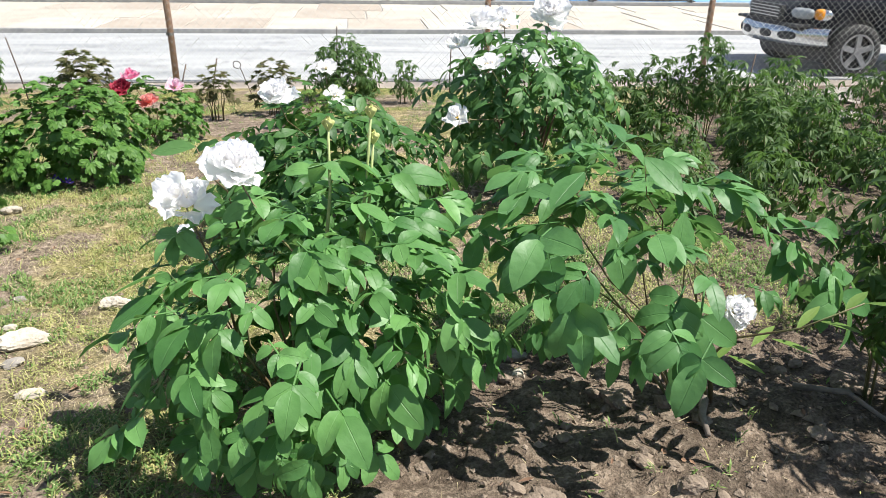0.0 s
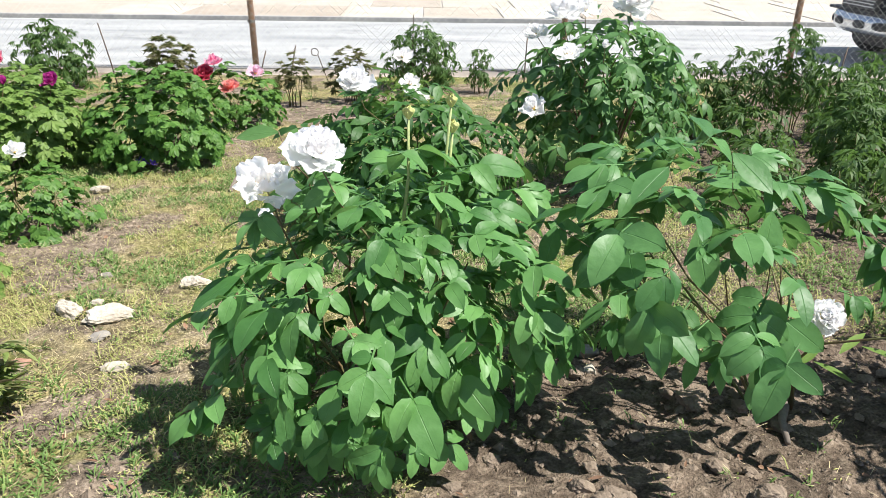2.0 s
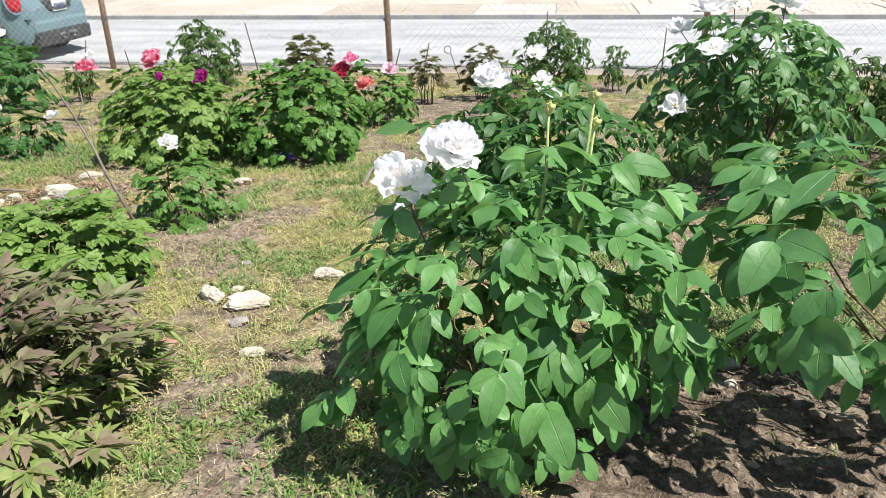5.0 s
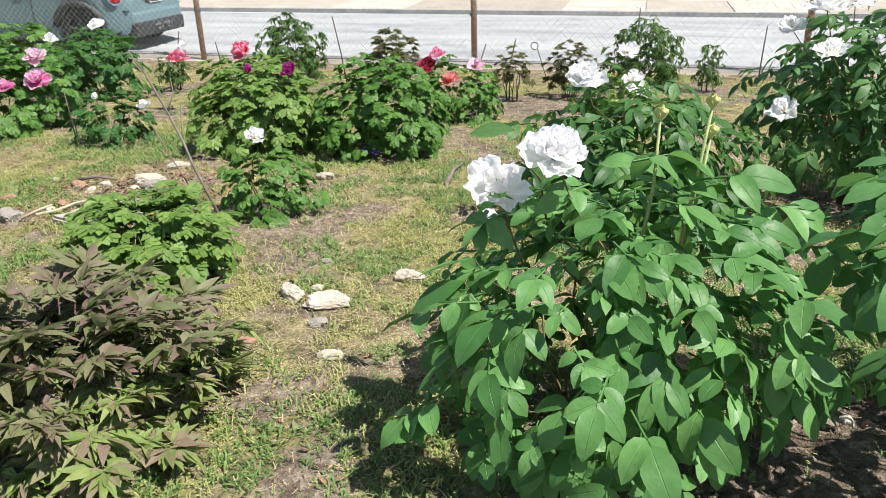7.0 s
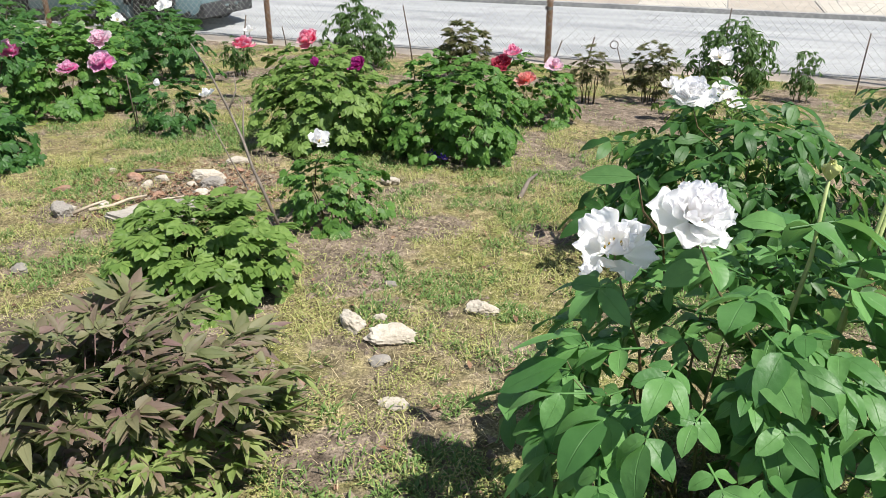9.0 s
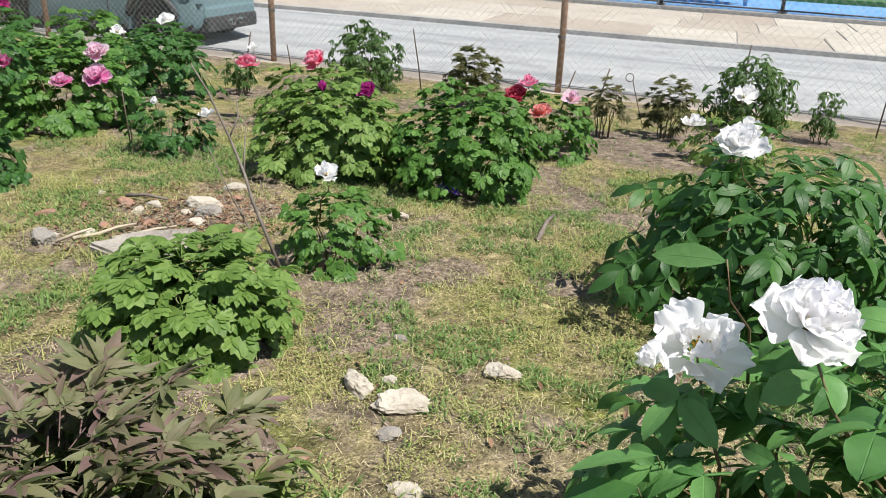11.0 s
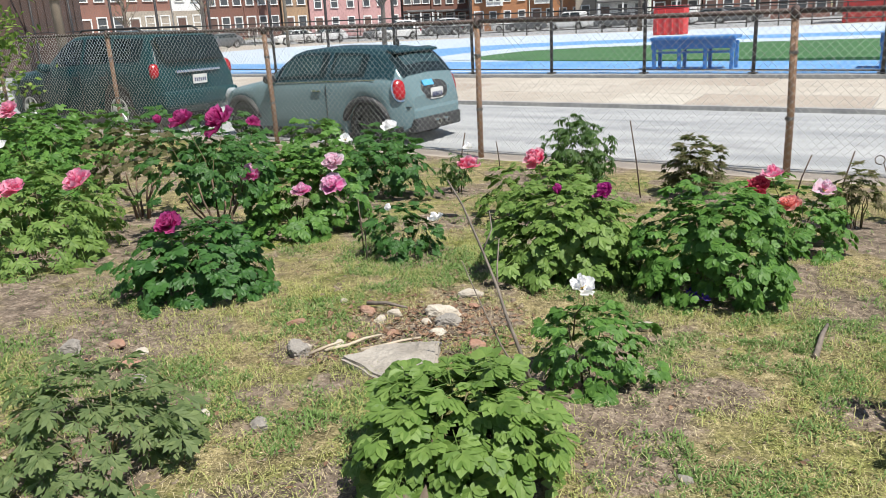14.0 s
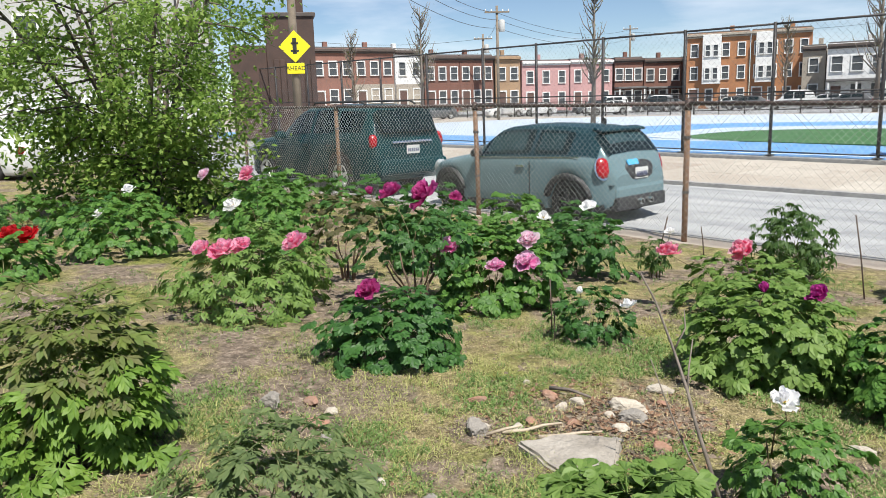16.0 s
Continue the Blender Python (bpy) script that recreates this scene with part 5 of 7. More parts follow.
def concrete_slab():
    bm = bmesh.new()
    outline = [(-0.20, -0.08), (-0.01, -0.13), (0.18, -0.16), (0.19, 0.06), (0.09, 0.24), (-0.05, 0.18), (-0.14, 0.09)]
    low = [bm.verts.new((x * 1.04, y * 1.04, -0.05)) for x, y in outline]
    top = [bm.verts.new((x, y, 0.055 + 0.01 * math.sin(i * 2.1))) for i, (x, y) in enumerate(outline)]
    bm.faces.new(top)
    for i in range(len(top)):
        j = (i + 1) % len(top)
        bm.faces.new((low[i], low[j], top[j], top[i]))
    bmesh.ops.recalc_face_normals(bm, faces=bm.faces[:])
    bmesh.ops.bevel(bm, geom=bm.edges[:], offset=0.012, segments=2, affect="EDGES")
    bmesh.ops.triangulate(bm, faces=bm.faces[:])
    bmesh.ops.subdivide_edges(bm, edges=bm.edges[:], cuts=5, use_grid_fill=True)
    for v in bm.verts:
        v.co += Vector((0.012 * noise.noise(v.co * 11), 0.012 * noise.noise(v.co * 11 + Vector((5, 0, 0))), 0.014 * noise.noise(v.co * 7) + 0.006 * noise.noise(v.co * 30)))
    ob = part("concrete_slab", bm, M_CONC)
    ob.matrix_world = pose(-2.56, 1.83, garden_z(-2.56, 1.83) - 0.016, 0, 0, 0)
    return tagged(ob, "broken pale concrete slab lying in the soil", "concrete slab")


concrete_slab()


def stick(points, r, material, label, name="stick"):
    pts = [(x, y, garden_z(x, y) + z) for x, y, z in points]
    ob = tube(name, pts, [r * (1 - 0.5 * i / (len(pts) - 1)) for i in range(len(pts))], material, None, 6)
    return tagged(ob, label, "stick")


stick([(-2.92, 1.83, 0.012), (-2.86, 1.92, 0.02), (-2.82, 1.99, 0.035), (-2.79, 2.08, 0.03)], 0.010, M_STICK, "bleached bare stick lying on rubble")
stick([(-2.77, 1.90, 0.02), (-2.70, 1.98, 0.03), (-2.65, 2.04, 0.035), (-2.60, 2.12, 0.03)], 0.009, M_STICK, "bleached bent stick lying beside the slab")
stick([(-2.93, 1.74, 0.02), (-2.87, 1.80, 0.05), (-2.82, 1.84, 0.07)], 0.009, M_STICK, "short bleached stick leaning on the slab")
stick([(-3.37, 0.39, 0.015), (-3.29, 0.49, 0.02), (-3.20, 0.58, 0.015)], 0.011, M_STICK, "bleached stick lying in the grass")
stick([(-2.34, 0.65, 0.012), (-2.31, 0.70, 0.018), (-2.28, 0.755, 0.012)], 0.010, M_STICK, "short bleached stick lying on bare soil")
stick([(-2.86, 0.99, 0.012), (-2.82, 1.0, 0.018), (-2.78, 1.01, 0.012)], 0.012, M_STICK, "short pale stick beside a low peony")
stick([(-3.14, 2.42, 0.02), (-3.02, 2.43, 0.04), (-2.90, 2.44, 0.03)], 0.011, M_TWIG, "dark twig on rubble")
stick([(-1.06, 2.76, 0.01), (-1.06, 2.95, 0.04), (-1.06, 3.15, 0.02)], 0.014, M_TWIG, "dark bark piece lying in the grass")
stick([(1.35, 0.62, 0.02), (1.46, 0.52, 0.04), (1.54, 0.42, 0.02)], 0.011, M_TWIG, "dead brown stalk on the bed")
stick([(1.04, 0.60, 0.0), (1.02, 0.53, 0.05), (0.99, 0.47, 0.035), (0.98, 0.40, 0.01)], 0.016, M_TWIG, "old woody stump curling out of the soil")


def bare_branch():
    root = thing("bare_branch", pose(-1.93, 1.92, garden_z(-1.93, 1.92)), "dead bare grey branch stuck in the soil", "branch")
    main = [(0, 0, -0.03), (-0.05, -0.03, 0.16), (-0.10, -0.04, 0.30), (-0.17, 0.02, 0.39), (-0.24, 0.04, 0.52), (-0.31, 0.02, 0.70), (-0.36, 0.0, 0.80)]
    tube("limb", main, [0.008, 0.0075, 0.007, 0.0065, 0.005, 0.004, 0.0028], M_TWIG, root, 6)
    tube("twig", [(-0.17, 0.02, 0.39), (-0.19, 0.06, 0.46), (-0.20, 0.10, 0.56)], [0.0045, 0.0035, 0.002], M_TWIG, root, 5)
    tube("twig", [(-0.24, 0.04, 0.52), (-0.22, 0.08, 0.60), (-0.25, 0.12, 0.66)], [0.004, 0.003, 0.002], M_TWIG, root, 5)
    tube("twig", [(-0.05, 0.02, -0.02), (-0.15, 0.0, 0.16), (-0.22, -0.02, 0.32), (-0.28, -0.05, 0.50)], [0.0045, 0.004, 0.003, 0.002], M_TWIG, root, 5)


bare_branch()


def stake(x, y, h, lean, label, r=0.0065):
    z = garden_z(x, y) if y < 7.3 else street_z(x)
    ob = tube("stake", [(0, 0, -0.1), (lean[0] * 0.5, lean[1] * 0.5, h * 0.5), (lean[0], lean[1], h)], [r, r, r * 0.9], M_IRON, None, 6)
    ob.matrix_world = pose(x, y, z)
    return tagged(ob, label, "stake", "garden stakes")


for x, y, h, lx in ((-2.84, 5.95, 0.67, -0.12), (-4.63, 5.76, 0.54, 0.12), (-4.75, 6.9, 0.30, -0.05), (-0.15, 6.75, 0.72, 0.03), (-1.7, 6.5, 0.38, 0.12), (-1.35, 6.3, 0.45, 0.10), (-3.79, 3.23, 0.38, -0.02), (-3.70, 3.14, 0.20, 0.0), (1.04, 6.9, 0.54, 0.02), (3.9, 6.0, 0.5, 0.06)):
    stake(x, y, h, (lx, 0), "thin rusty iron garden stake", 0.004 if y < 3.5 else 0.0065)


def wire_loop():
    pts = [(0, 0, 0), (-0.08, 0, 0.22), (-0.14, 0, 0.40)] + [(-0.17 + 0.035 * math.cos(a), 0, 0.43 + 0.035 * math.sin(a)) for a in np.linspace(-0.8, 5.2, 12)]
    ob = tube("wire_loop", pts, [0.004] * len(pts), M_IRON, None, 5)
    ob.matrix_world = pose(-0.9, 6.3, garden_z(-0.9, 6.3) - 0.03)
    tagged(ob, "thin iron plant support with a loop", "plant support")


wire_loop()


def plaque(x, y):
    bm = lathe([(0.001, -0.03), (0.16, -0.03), (0.165, 0.02), (0.15, 0.035), (0.001, 0.04)], 24)
    ob = part("stepping_stone", bm, M_ROCKG, smooth=False)
    ob.matrix_world = pose(x, y, garden_z(x, y) + 0.02)
    tagged(ob, "round grey stepping stone in the grass", "stepping stone")


plaque(4.3, 4.89)

# ---- leafy tree beside the street ----
def leafy_tree(x, y, h, crown, count, seed, label, material, trunks=5, leaf=0.055, name="tree"):
    """Several tapered trunks that fork into limbs and twigs, with many small leaves in loose clumps."""
    rnd = random.Random(seed)
    z0 = garden_z(x, y) if y < 7.3 else street_z(x)
    root = thing(name, pose(x, y, z0), label, "tree")
    v, f, tips = [], [], []
    for k in range(trunks):
        a = 2 * math.pi * k / trunks + rnd.uniform(-0.4, 0.4)
        spread = rnd.uniform(0.5, 1.0) * crown * 0.5
        p0 = Vector((math.cos(a) * 0.12, math.sin(a) * 0.12, -0.1))
        top = Vector((math.cos(a) * spread, math.sin(a) * spread, h * rnd.uniform(0.72, 1.0)))
        pts = [p0.lerp(top, t) + Vector((math.cos(a) * -0.10 * math.sin(t * 3.1) * crown * 0.5, math.sin(a) * -0.1 * math.sin(t * 3.1) * crown * 0.5, 0)) for t in (0, 0.2, 0.45, 0.7, 1)]
        r = 0.05 * h / 4
        tube_lists(pts, [r, r * 0.85, r * 0.6, r * 0.4, r * 0.12], 7, v, f)
        for j in range(15):
            t = rnd.uniform(0.10, 0.98)
            i = min(3, int(t * 4))
            s = pts[i].lerp(pts[i + 1], t * 4 - i)
            b = a + rnd.uniform(-1.9, 1.9)
            ln = rnd.uniform(0.35, 0.75) * crown * 0.42 * (1.0 - 0.3 * abs(t - 0.4))
            e = s + Vector((math.cos(b) * ln, math.sin(b) * ln, rnd.uniform(-0.45, 0.45) * ln))
            mid = s.lerp(e, 0.5) + Vector((0, 0, 0.08 * ln))
            tube_lists([s, mid, e], [r * 0.32, r * 0.2, r * 0.06], 5, v, f)
            for g in range(3):
                c = s.lerp(e, rnd.uniform(0.3, 1.0)) + Vector((rnd.uniform(-1, 1), rnd.uniform(-1, 1), rnd.uniform(-0.8, 1))) * 0.22 * crown / 4
                tips.append((c, rnd.uniform(0.07, 0.15) * crown / 4))
    part("trunk", from_lists("trunk", v, f, M_BARK), None, root)
    lv, lf = LeafVerts(), []
    for k in range(count):
        c, rad = tips[rnd.randrange(len(tips))]
        d = Vector((rnd.gauss(0, 1), rnd.gauss(0, 1), rnd.gauss(0, 0.8))) * rad
        m = Matrix.Translation(c + d) @ Euler((rnd.uniform(-1.2, 0.4), rnd.uniform(-0.7, 0.7), rnd.uniform(0, 6.28))).to_matrix().to_4x4()
        blade(lv, lf, m, leaf * rnd.uniform(0.7, 1.3), leaf * rnd.uniform(0.5, 0.75), 2, 0.3, 0.25, 0.45)
    crown_ob = part("crown", from_lists("crown", lv, lf, material), None, root)
    crown_ob["kind"] = "stuff"
    return root


leafy_tree(-13.0, 4.2, 5.0, 6.3, 27000, 11, "multi-stemmed young tree with light green spring leaves", L_TREE, 9, 0.095)
# out of view on the right, added only to shade the bed's end
leafy_tree(6.5, 3.3, 3.4, 3.4, 7000, 12, "unseen leafy tree added to shade the end of the bed", L_TREE, 6, 0.095)


def bare_tree(x, y, h, seed, leaves=0):
    rnd = random.Random(seed)
    root = thing("bare_tree", pose(x, y, 0.05), "slim upright tree with sparse spring twigs", "tree", "park trees")
    v, f = [], []
    tube_lists([(0, 0, -0.1), (0.05, 0, h * 0.4), (0, 0.05, h)], [0.02 * h, 0.013 * h, 0.002 * h], 7, v, f)
    lv, lf = [], []
    for k in range(60):
        t = rnd.uniform(0.25, 0.95)
        a = rnd.uniform(0, 6.28)
        ln = h * rnd.uniform(0.12, 0.3) * (1.15 - 0.7 * t)
        s = Vector((0.02, 0.02, h * t))
        e = s + Vector((math.cos(a) * ln * 0.62, math.sin(a) * ln * 0.62, ln))
        tube_lists([s, s.lerp(e, 0.5) + Vector((math.cos(a), math.sin(a), 0)) * ln * 0.12, e], [0.005 * h, 0.0035 * h, 0.001 * h], 5, v, f)
        for q in range(7):
            c = s.lerp(e, rnd.uniform(0.3, 1)) + Vector((rnd.uniform(-1, 1), rnd.uniform(-1, 1), rnd.uniform(-1, 1))) * 0.02 * h
            blade(lv, lf, Matrix.Translation(c) @ Euler((rnd.uniform(-1, 1), 0, rnd.uniform(0, 6.28))).to_matrix().to_4x4(), 0.016 * h, 0.011 * h, 2)
    part("trunk", from_lists("trunk", v, f, M_TWIG), None, root)
    c = part("crown", from_lists("crown", lv, lf, L_OLIVE), None, root)
    c["kind"] = "stuff"

# ---- vehicles ----
def car_lists(S, xs, ks, off=0.0, sides=(-1, 1), close=False):
    """A patch of the body's surface, on one or both sides, lifted by off."""
    v, f = [], []
    for s in sides:
        first = len(v)
        for x in xs:
            for k in ks:
                p = S(x, k)
                if off:
                    e = 0.01
                    du, dk = S(x + e, k) - S(x - e, k), S(x, k + e) - S(x, k - e)
                    nrm = du.cross(dk)
                    p = p - nrm.normalized() * off if nrm.length > 1e-9 else p
                v.append((p.x, p.y * s, p.z))
        w2 = len(ks)
        for i in range(len(xs) - 1):
            for j in range(w2 - 1):
                a = first + i * w2 + j
                q = (a, a + 1, a + w2 + 1, a + w2)
                f.append(q if s > 0 else q[::-1])
    return v, f


def weld(me):
    """Joins the two halves of a panel along the middle."""
    bm = bmesh.new()
    bm.from_mesh(me)
    bmesh.ops.remove_doubles(bm, verts=bm.verts[:], dist=0.0005)
    bm.to_mesh(me)
    bm.free()
    return me


def interp(table, x):
    for (x0, a), (x1, b) in zip(table, table[1:]):
        if x <= x1:
            t = (x - x0) / (x1 - x0)
            t = max(0.0, min(1.0, t))
            return a + (b - a) * t
    return table[-1][1]


def softly(table, x, d=0.06):
    return (interp(table, x - d) + 2 * interp(table, x) + interp(table, x + d)) / 4


def body_surface(L, belt, top, half, half_top, low, wheels, R):
    def S(x, k):
        hw, ht = softly(half, x), softly(half_top, x)
        zb, zt = softly(belt, x), softly(top, x)
        zl = interp(low, x)
        for xw, zw in wheels:
            if abs(x - xw) < R:
                zl = max(zl, zw + math.sqrt(R * R - (x - xw) ** 2))
        zb = max(zb, zl + 0.06)
        zt = max(zt, zb + 0.03)
        pts = [(0.0, zl), (hw * 0.93, zl), (hw * 0.985, zl + min(0.08, (zb - zl) * 0.3)), (hw, zl + (zb - zl) * 0.55), (hw * 0.985, zb - (zb - zl) * 0.12),
               (hw * 0.955, zb), (ht + 0.01, zt - min(0.07, (zt - zb) * 0.4)), (ht * 0.86, zt - 0.012), (0.0, zt + 0.012)]
        i = max(0, min(7, int(k)))
        t = k - i
        return Vector((x, pts[i][0] + (pts[i + 1][0] - pts[i][0]) * t, pts[i][1] + (pts[i + 1][1] - pts[i][1]) * t))
    return S


def wheel(root, x, y, z, R, width, rim, spokes, side):
    w = part("wheel", lathe([(R * 0.62, -width / 2), (R * 0.93, -width / 2), (R, -width * 0.33), (R, width * 0.33), (R * 0.93, width / 2), (R * 0.62, width / 2)], 32, "Y", True), M_TYRE, root, "black rubber tyre", True)
    w.matrix_local = pose(x, y, z)
    bm = lathe([(R * 0.60, -0.02), (R * 0.66, -0.02), (R * 0.66, 0.03), (R * 0.60, 0.03)], 32, "Y", True)
    for k in range(spokes):
        a = 360.0 * k / spokes
        box(bm, (0, 0, 0), (R * 0.20, 0.03, R * 0.60), 0.005, Matrix.Rotation(radians(a), 4, "Y") @ Matrix.Translation((0, 0, R * 0.33)))
    hub = lathe([(0.001, -0.03), (R * 0.15, -0.03), (R * 0.15, 0.03), (0.001, 0.04)], 16, "Y")
    me = bpy.data.meshes.new("hub")
    hub.to_mesh(me)
    hub.free()
    bm.from_mesh(me)
    rm = part("rim", bm, rim, w, "five-spoke metal rim")
    rm.matrix_local = pose(0, side * (width / 2 - 0.012), 0)
    # a black disc stands in for the shade behind the spokes
    dk = part("brake_shade", lathe([(0.001, -0.01), (R * 0.61, -0.01), (R * 0.61, 0.01), (0.001, 0.01)], 24, "Y"), M_PLAST, w)
    dk.matrix_local = pose(0, side * (width / 2 - 0.10), 0)


def car(name, label, m, paint, spec, roof_paint=None, rim=None, arch_trim=False, spokes=5):
    root = thing(name, m, label, "car", "cars along the street")
    L, R = spec["L"], spec["R"]
    wheels = [(spec["fw"], R), (spec["rw"], R)]
    S = body_surface(L, spec["belt"], spec["top"], spec["half"], spec["half_top"], spec["low"], wheels, R + 0.055)
    cuts = 30 if name == "parked_car" else 90
    xs = [L * i / cuts for i in range(cuts + 1)]
    ks = [0, 1, 1.5, 2, 2.5, 3, 3.5, 4, 4.5, 5, 5.33, 5.66, 6, 6.5, 7, 7.5, 8]
    v, f = car_lists(S, xs, ks)
    for end in (0, len(xs) - 1):
        for s in (0, 1):
            base = s * len(xs) * len(ks) + end * len(ks)
            f.append(tuple(range(base, base + len(ks))))
    body = part("body", weld(from_lists("body", v, f, paint)), None, root)
    body.modifiers.new("split", "EDGE_SPLIT").split_angle = radians(50)
    for (a, b, k0, k1) in spec["windows"]:
        xx = [a + (b - a) * i / 24 for i in range(25)]
        for s in (-1, 1):
            v, f = car_lists(S, xx, [k0, (k0 + k1) / 2, k1], 0.012, (s,))
            part("window", from_lists("window", v, f, M_CARDARK), None, root, "dark tinted window")
    for (a, b, k0, k1, nm, mt, lb) in spec["patches"]:
        xx = [a + (b - a) * i / 40 for i in range(41)]
        kk = sorted({k0 + (k1 - k0) * i / 4 for i in range(5)} | {float(k) for k in range(9) if k0 < k < k1})
        for pair in ([(-1, 1)] if k1 == 8 else [(-1,), (1,)]):
            v, f = car_lists(S, xx, kk, 0.008 if nm != "roof" else 0.009, pair)
            part(nm, weld(from_lists(nm, v, f, mt)), None, root, lb)
    # dark liners behind the wheels
    for xw, zw in wheels:
        ln = part("wheel_well", boxes(((xw, 0, zw + 0.12), (2 * R + 0.04, spec["half"][len(spec["half"]) // 2][1] * 1.72, 2 * R - 0.12), 0.02)), M_PLAST, root)
        for s in (-1, 1):
            wheel(root, xw, s * (spec["track"]), R, R, spec["tw"], rim or M_ALLOY, spokes, s)
            if arch_trim:
                pts, rad = [], []
                for i in range(17):
                    a = math.pi * (0.06 + 0.88 * i / 16)
                    px, pz = xw + math.cos(a) * (R + 0.075), zw + math.sin(a) * (R + 0.075)
                    pts.append((px, s * (S(px, 2.6).y + 0.004), pz))
                    rad.append(0.046)
                tube("arch_trim", pts, rad, M_PLAST, root, 6, "black plastic arch trim")
    return root, S


def blob(name, root, c, s, material, label="", rot=(0, 0, 0)):
    bm = bmesh.new()
    bmesh.ops.create_uvsphere(bm, u_segments=20, v_segments=12, radius=1.0)
    for q in bm.verts:
        q.co = Vector([math.copysign(abs(t) ** 0.75, t) for t in q.co])
    bmesh.ops.scale(bm, vec=s, verts=bm.verts)
    ob = part(name, bm, material, root, label, True)
    ob.matrix_local = pose(*c, *rot)
    return ob


def slabpart(name, root, c, s, material, label="", rot=(0, 0, 0), bevel=0.008):
    ob = part(name, boxes(((0, 0, 0), s, bevel)), material, root, label)
    ob.matrix_local = pose(*c, *rot)
    return ob


def plate(root, c, rz, wide=0.32, high=0.16):
    p = slabpart("number_plate", root, c, (0.012, wide, high), M_PLATE, "pale number plate", (0, 0, rz), 0.004)
    for k in range(6):
        slabpart("plate_mark", p, (0.008, -wide * 0.36 + k * wide * 0.145, -0.01), (0.004, wide * 0.09, high * 0.4), M_BARS, bevel=0.001)


CAR_Y = 9.10


def hatchback(x0):
    spec = dict(L=3.84, R=0.305, fw=0.66, rw=3.155, track=0.745, tw=0.20,
                belt=[(0, 0.60), (0.1, 0.70), (0.45, 0.80), (1.05, 0.88), (1.3, 0.90), (2.6, 0.93), (3.5, 0.95), (3.72, 0.90), (3.84, 0.62)],
                top=[(0, 0.66), (0.12, 0.76), (0.45, 0.86), (1.0, 0.95), (1.12, 0.98), (1.62, 1.32), (1.85, 1.38), (2.3, 1.40), (3.0, 1.375), (3.42, 1.32), (3.52, 1.25), (3.74, 0.97), (3.84, 0.66)],
                half=[(0, 0.50), (0.12, 0.68), (0.35, 0.80), (0.7, 0.855), (1.9, 0.865), (3.2, 0.865), (3.55, 0.80), (3.75, 0.70), (3.84, 0.58)],
                half_top=[(0, 0.42), (0.3, 0.66), (1.0, 0.74), (1.2, 0.68), (1.7, 0.60), (2.4, 0.60), (3.3, 0.58), (3.7, 0.66), (3.84, 0.5)],
                low=[(0, 0.24), (0.2, 0.18), (3.6, 0.18), (3.84, 0.30)],
                windows=[(1.42, 2.42, 5.12, 6.05), (2.50, 3.14, 5.12, 6.0)],
                patches=[(1.34, 3.60, 5.05, 6.2, "pillar", M_ROOFC, "black pillars round the windows"), (1.62, 3.46, 6.2, 8, "roof", M_ROOFC, "dark blue roof"), (1.16, 1.62, 6.1, 8, "windscreen", M_CARGLASS, "dark windscreen"),
                         (3.46, 3.71, 6.15, 8, "rear_window", M_CARDARK, "dark rear window"), (0.1, 3.7, 1.0, 1.9, "sill_trim", M_PLAST, "black lower trim")])
    root, S = car("hatchback_car", "small grey-green hatchback parked at the kerb", pose(x0, CAR_Y, street_z(x0 + 1.9) - 0.135), M_MINI, spec, rim=M_PLAST, arch_trim=True)
    # opaque glass: light seen through it is put in as a paler patch
    v, f = car_lists(S, [3.51 + 0.012 * i for i in range(10)], [7.15, 7.4, 7.7, 8.0], 0.014)
    part("rear_pane", weld(from_lists("rear_pane", v, f, M_CARGLASS)), None, root, "paler patch for light seen through the rear window")
    # glass lies over the black pillars
    for a, b, k0, k1 in ((1.52, 2.30, 5.24, 5.92), (2.56, 3.02, 5.26, 5.90)):
        xx = [a + (b - a) * i / 24 for i in range(25)]
        for s in (-1, 1):
            v, f = car_lists(S, xx, [k0, (k0 + k1) / 2, k1], 0.016, (s,))
            part("window", from_lists("window", v, f, M_CARGLASS), None, root, "dark tinted window")
    for s in (-1, 1):
        t = blob("tail_lamp", root, (3.665, s * 0.70, 0.80), (0.065, 0.10, 0.15), M_TAIL, "oval red tail lamp with pale rim", (0, -14, s * 32))
        tor = lathe([(0.100, -0.012), (0.124, -0.012), (0.124, 0.024), (0.100, 0.024)], 24, "Y", True)
        bmesh.ops.scale(tor, vec=(1, 1, 1.42), verts=tor.verts)
        r = part("lamp_rim", tor, M_CHROME, t, "pale chrome rim")
        r.matrix_local = pose(0.012, 0, 0, 0, 0, 90)
        blob("head_lamp", root, (0.20, s * 0.60, 0.70), (0.10, 0.11, 0.12), M_LENS, "round clear head lamp", (0, 20, 0))
        blob("mirror", root, (1.42, s * 0.94, 0.98), (0.08, 0.10, 0.07), M_PLAST, "black door mirror")
        slabpart("door_handle", root, (2.28, s * 0.872, 0.80), (0.17, 0.03, 0.03), M_CHROME, "chrome door handle")
        slabpart("door_seam", root, (2.46, s * 0.866, 0.60), (0.008, 0.012, 0.56), M_PLAST, bevel=0.001)
        slabpart("door_seam", root, (1.36, s * 0.862, 0.60), (0.008, 0.012, 0.50), M_PLAST, bevel=0.001)
        slabpart("belt_strip", root, (2.30, s * 0.832, 0.928), (2.1, 0.012, 0.016), M_CHROME, "thin chrome strip", (0, -1.2, 0), 0.002)
    slabpart("rear_bumper", root, (3.78, 0, 0.44), (0.16, 1.24, 0.22), M_MINI, "rounded rear bumper", bevel=0.06)
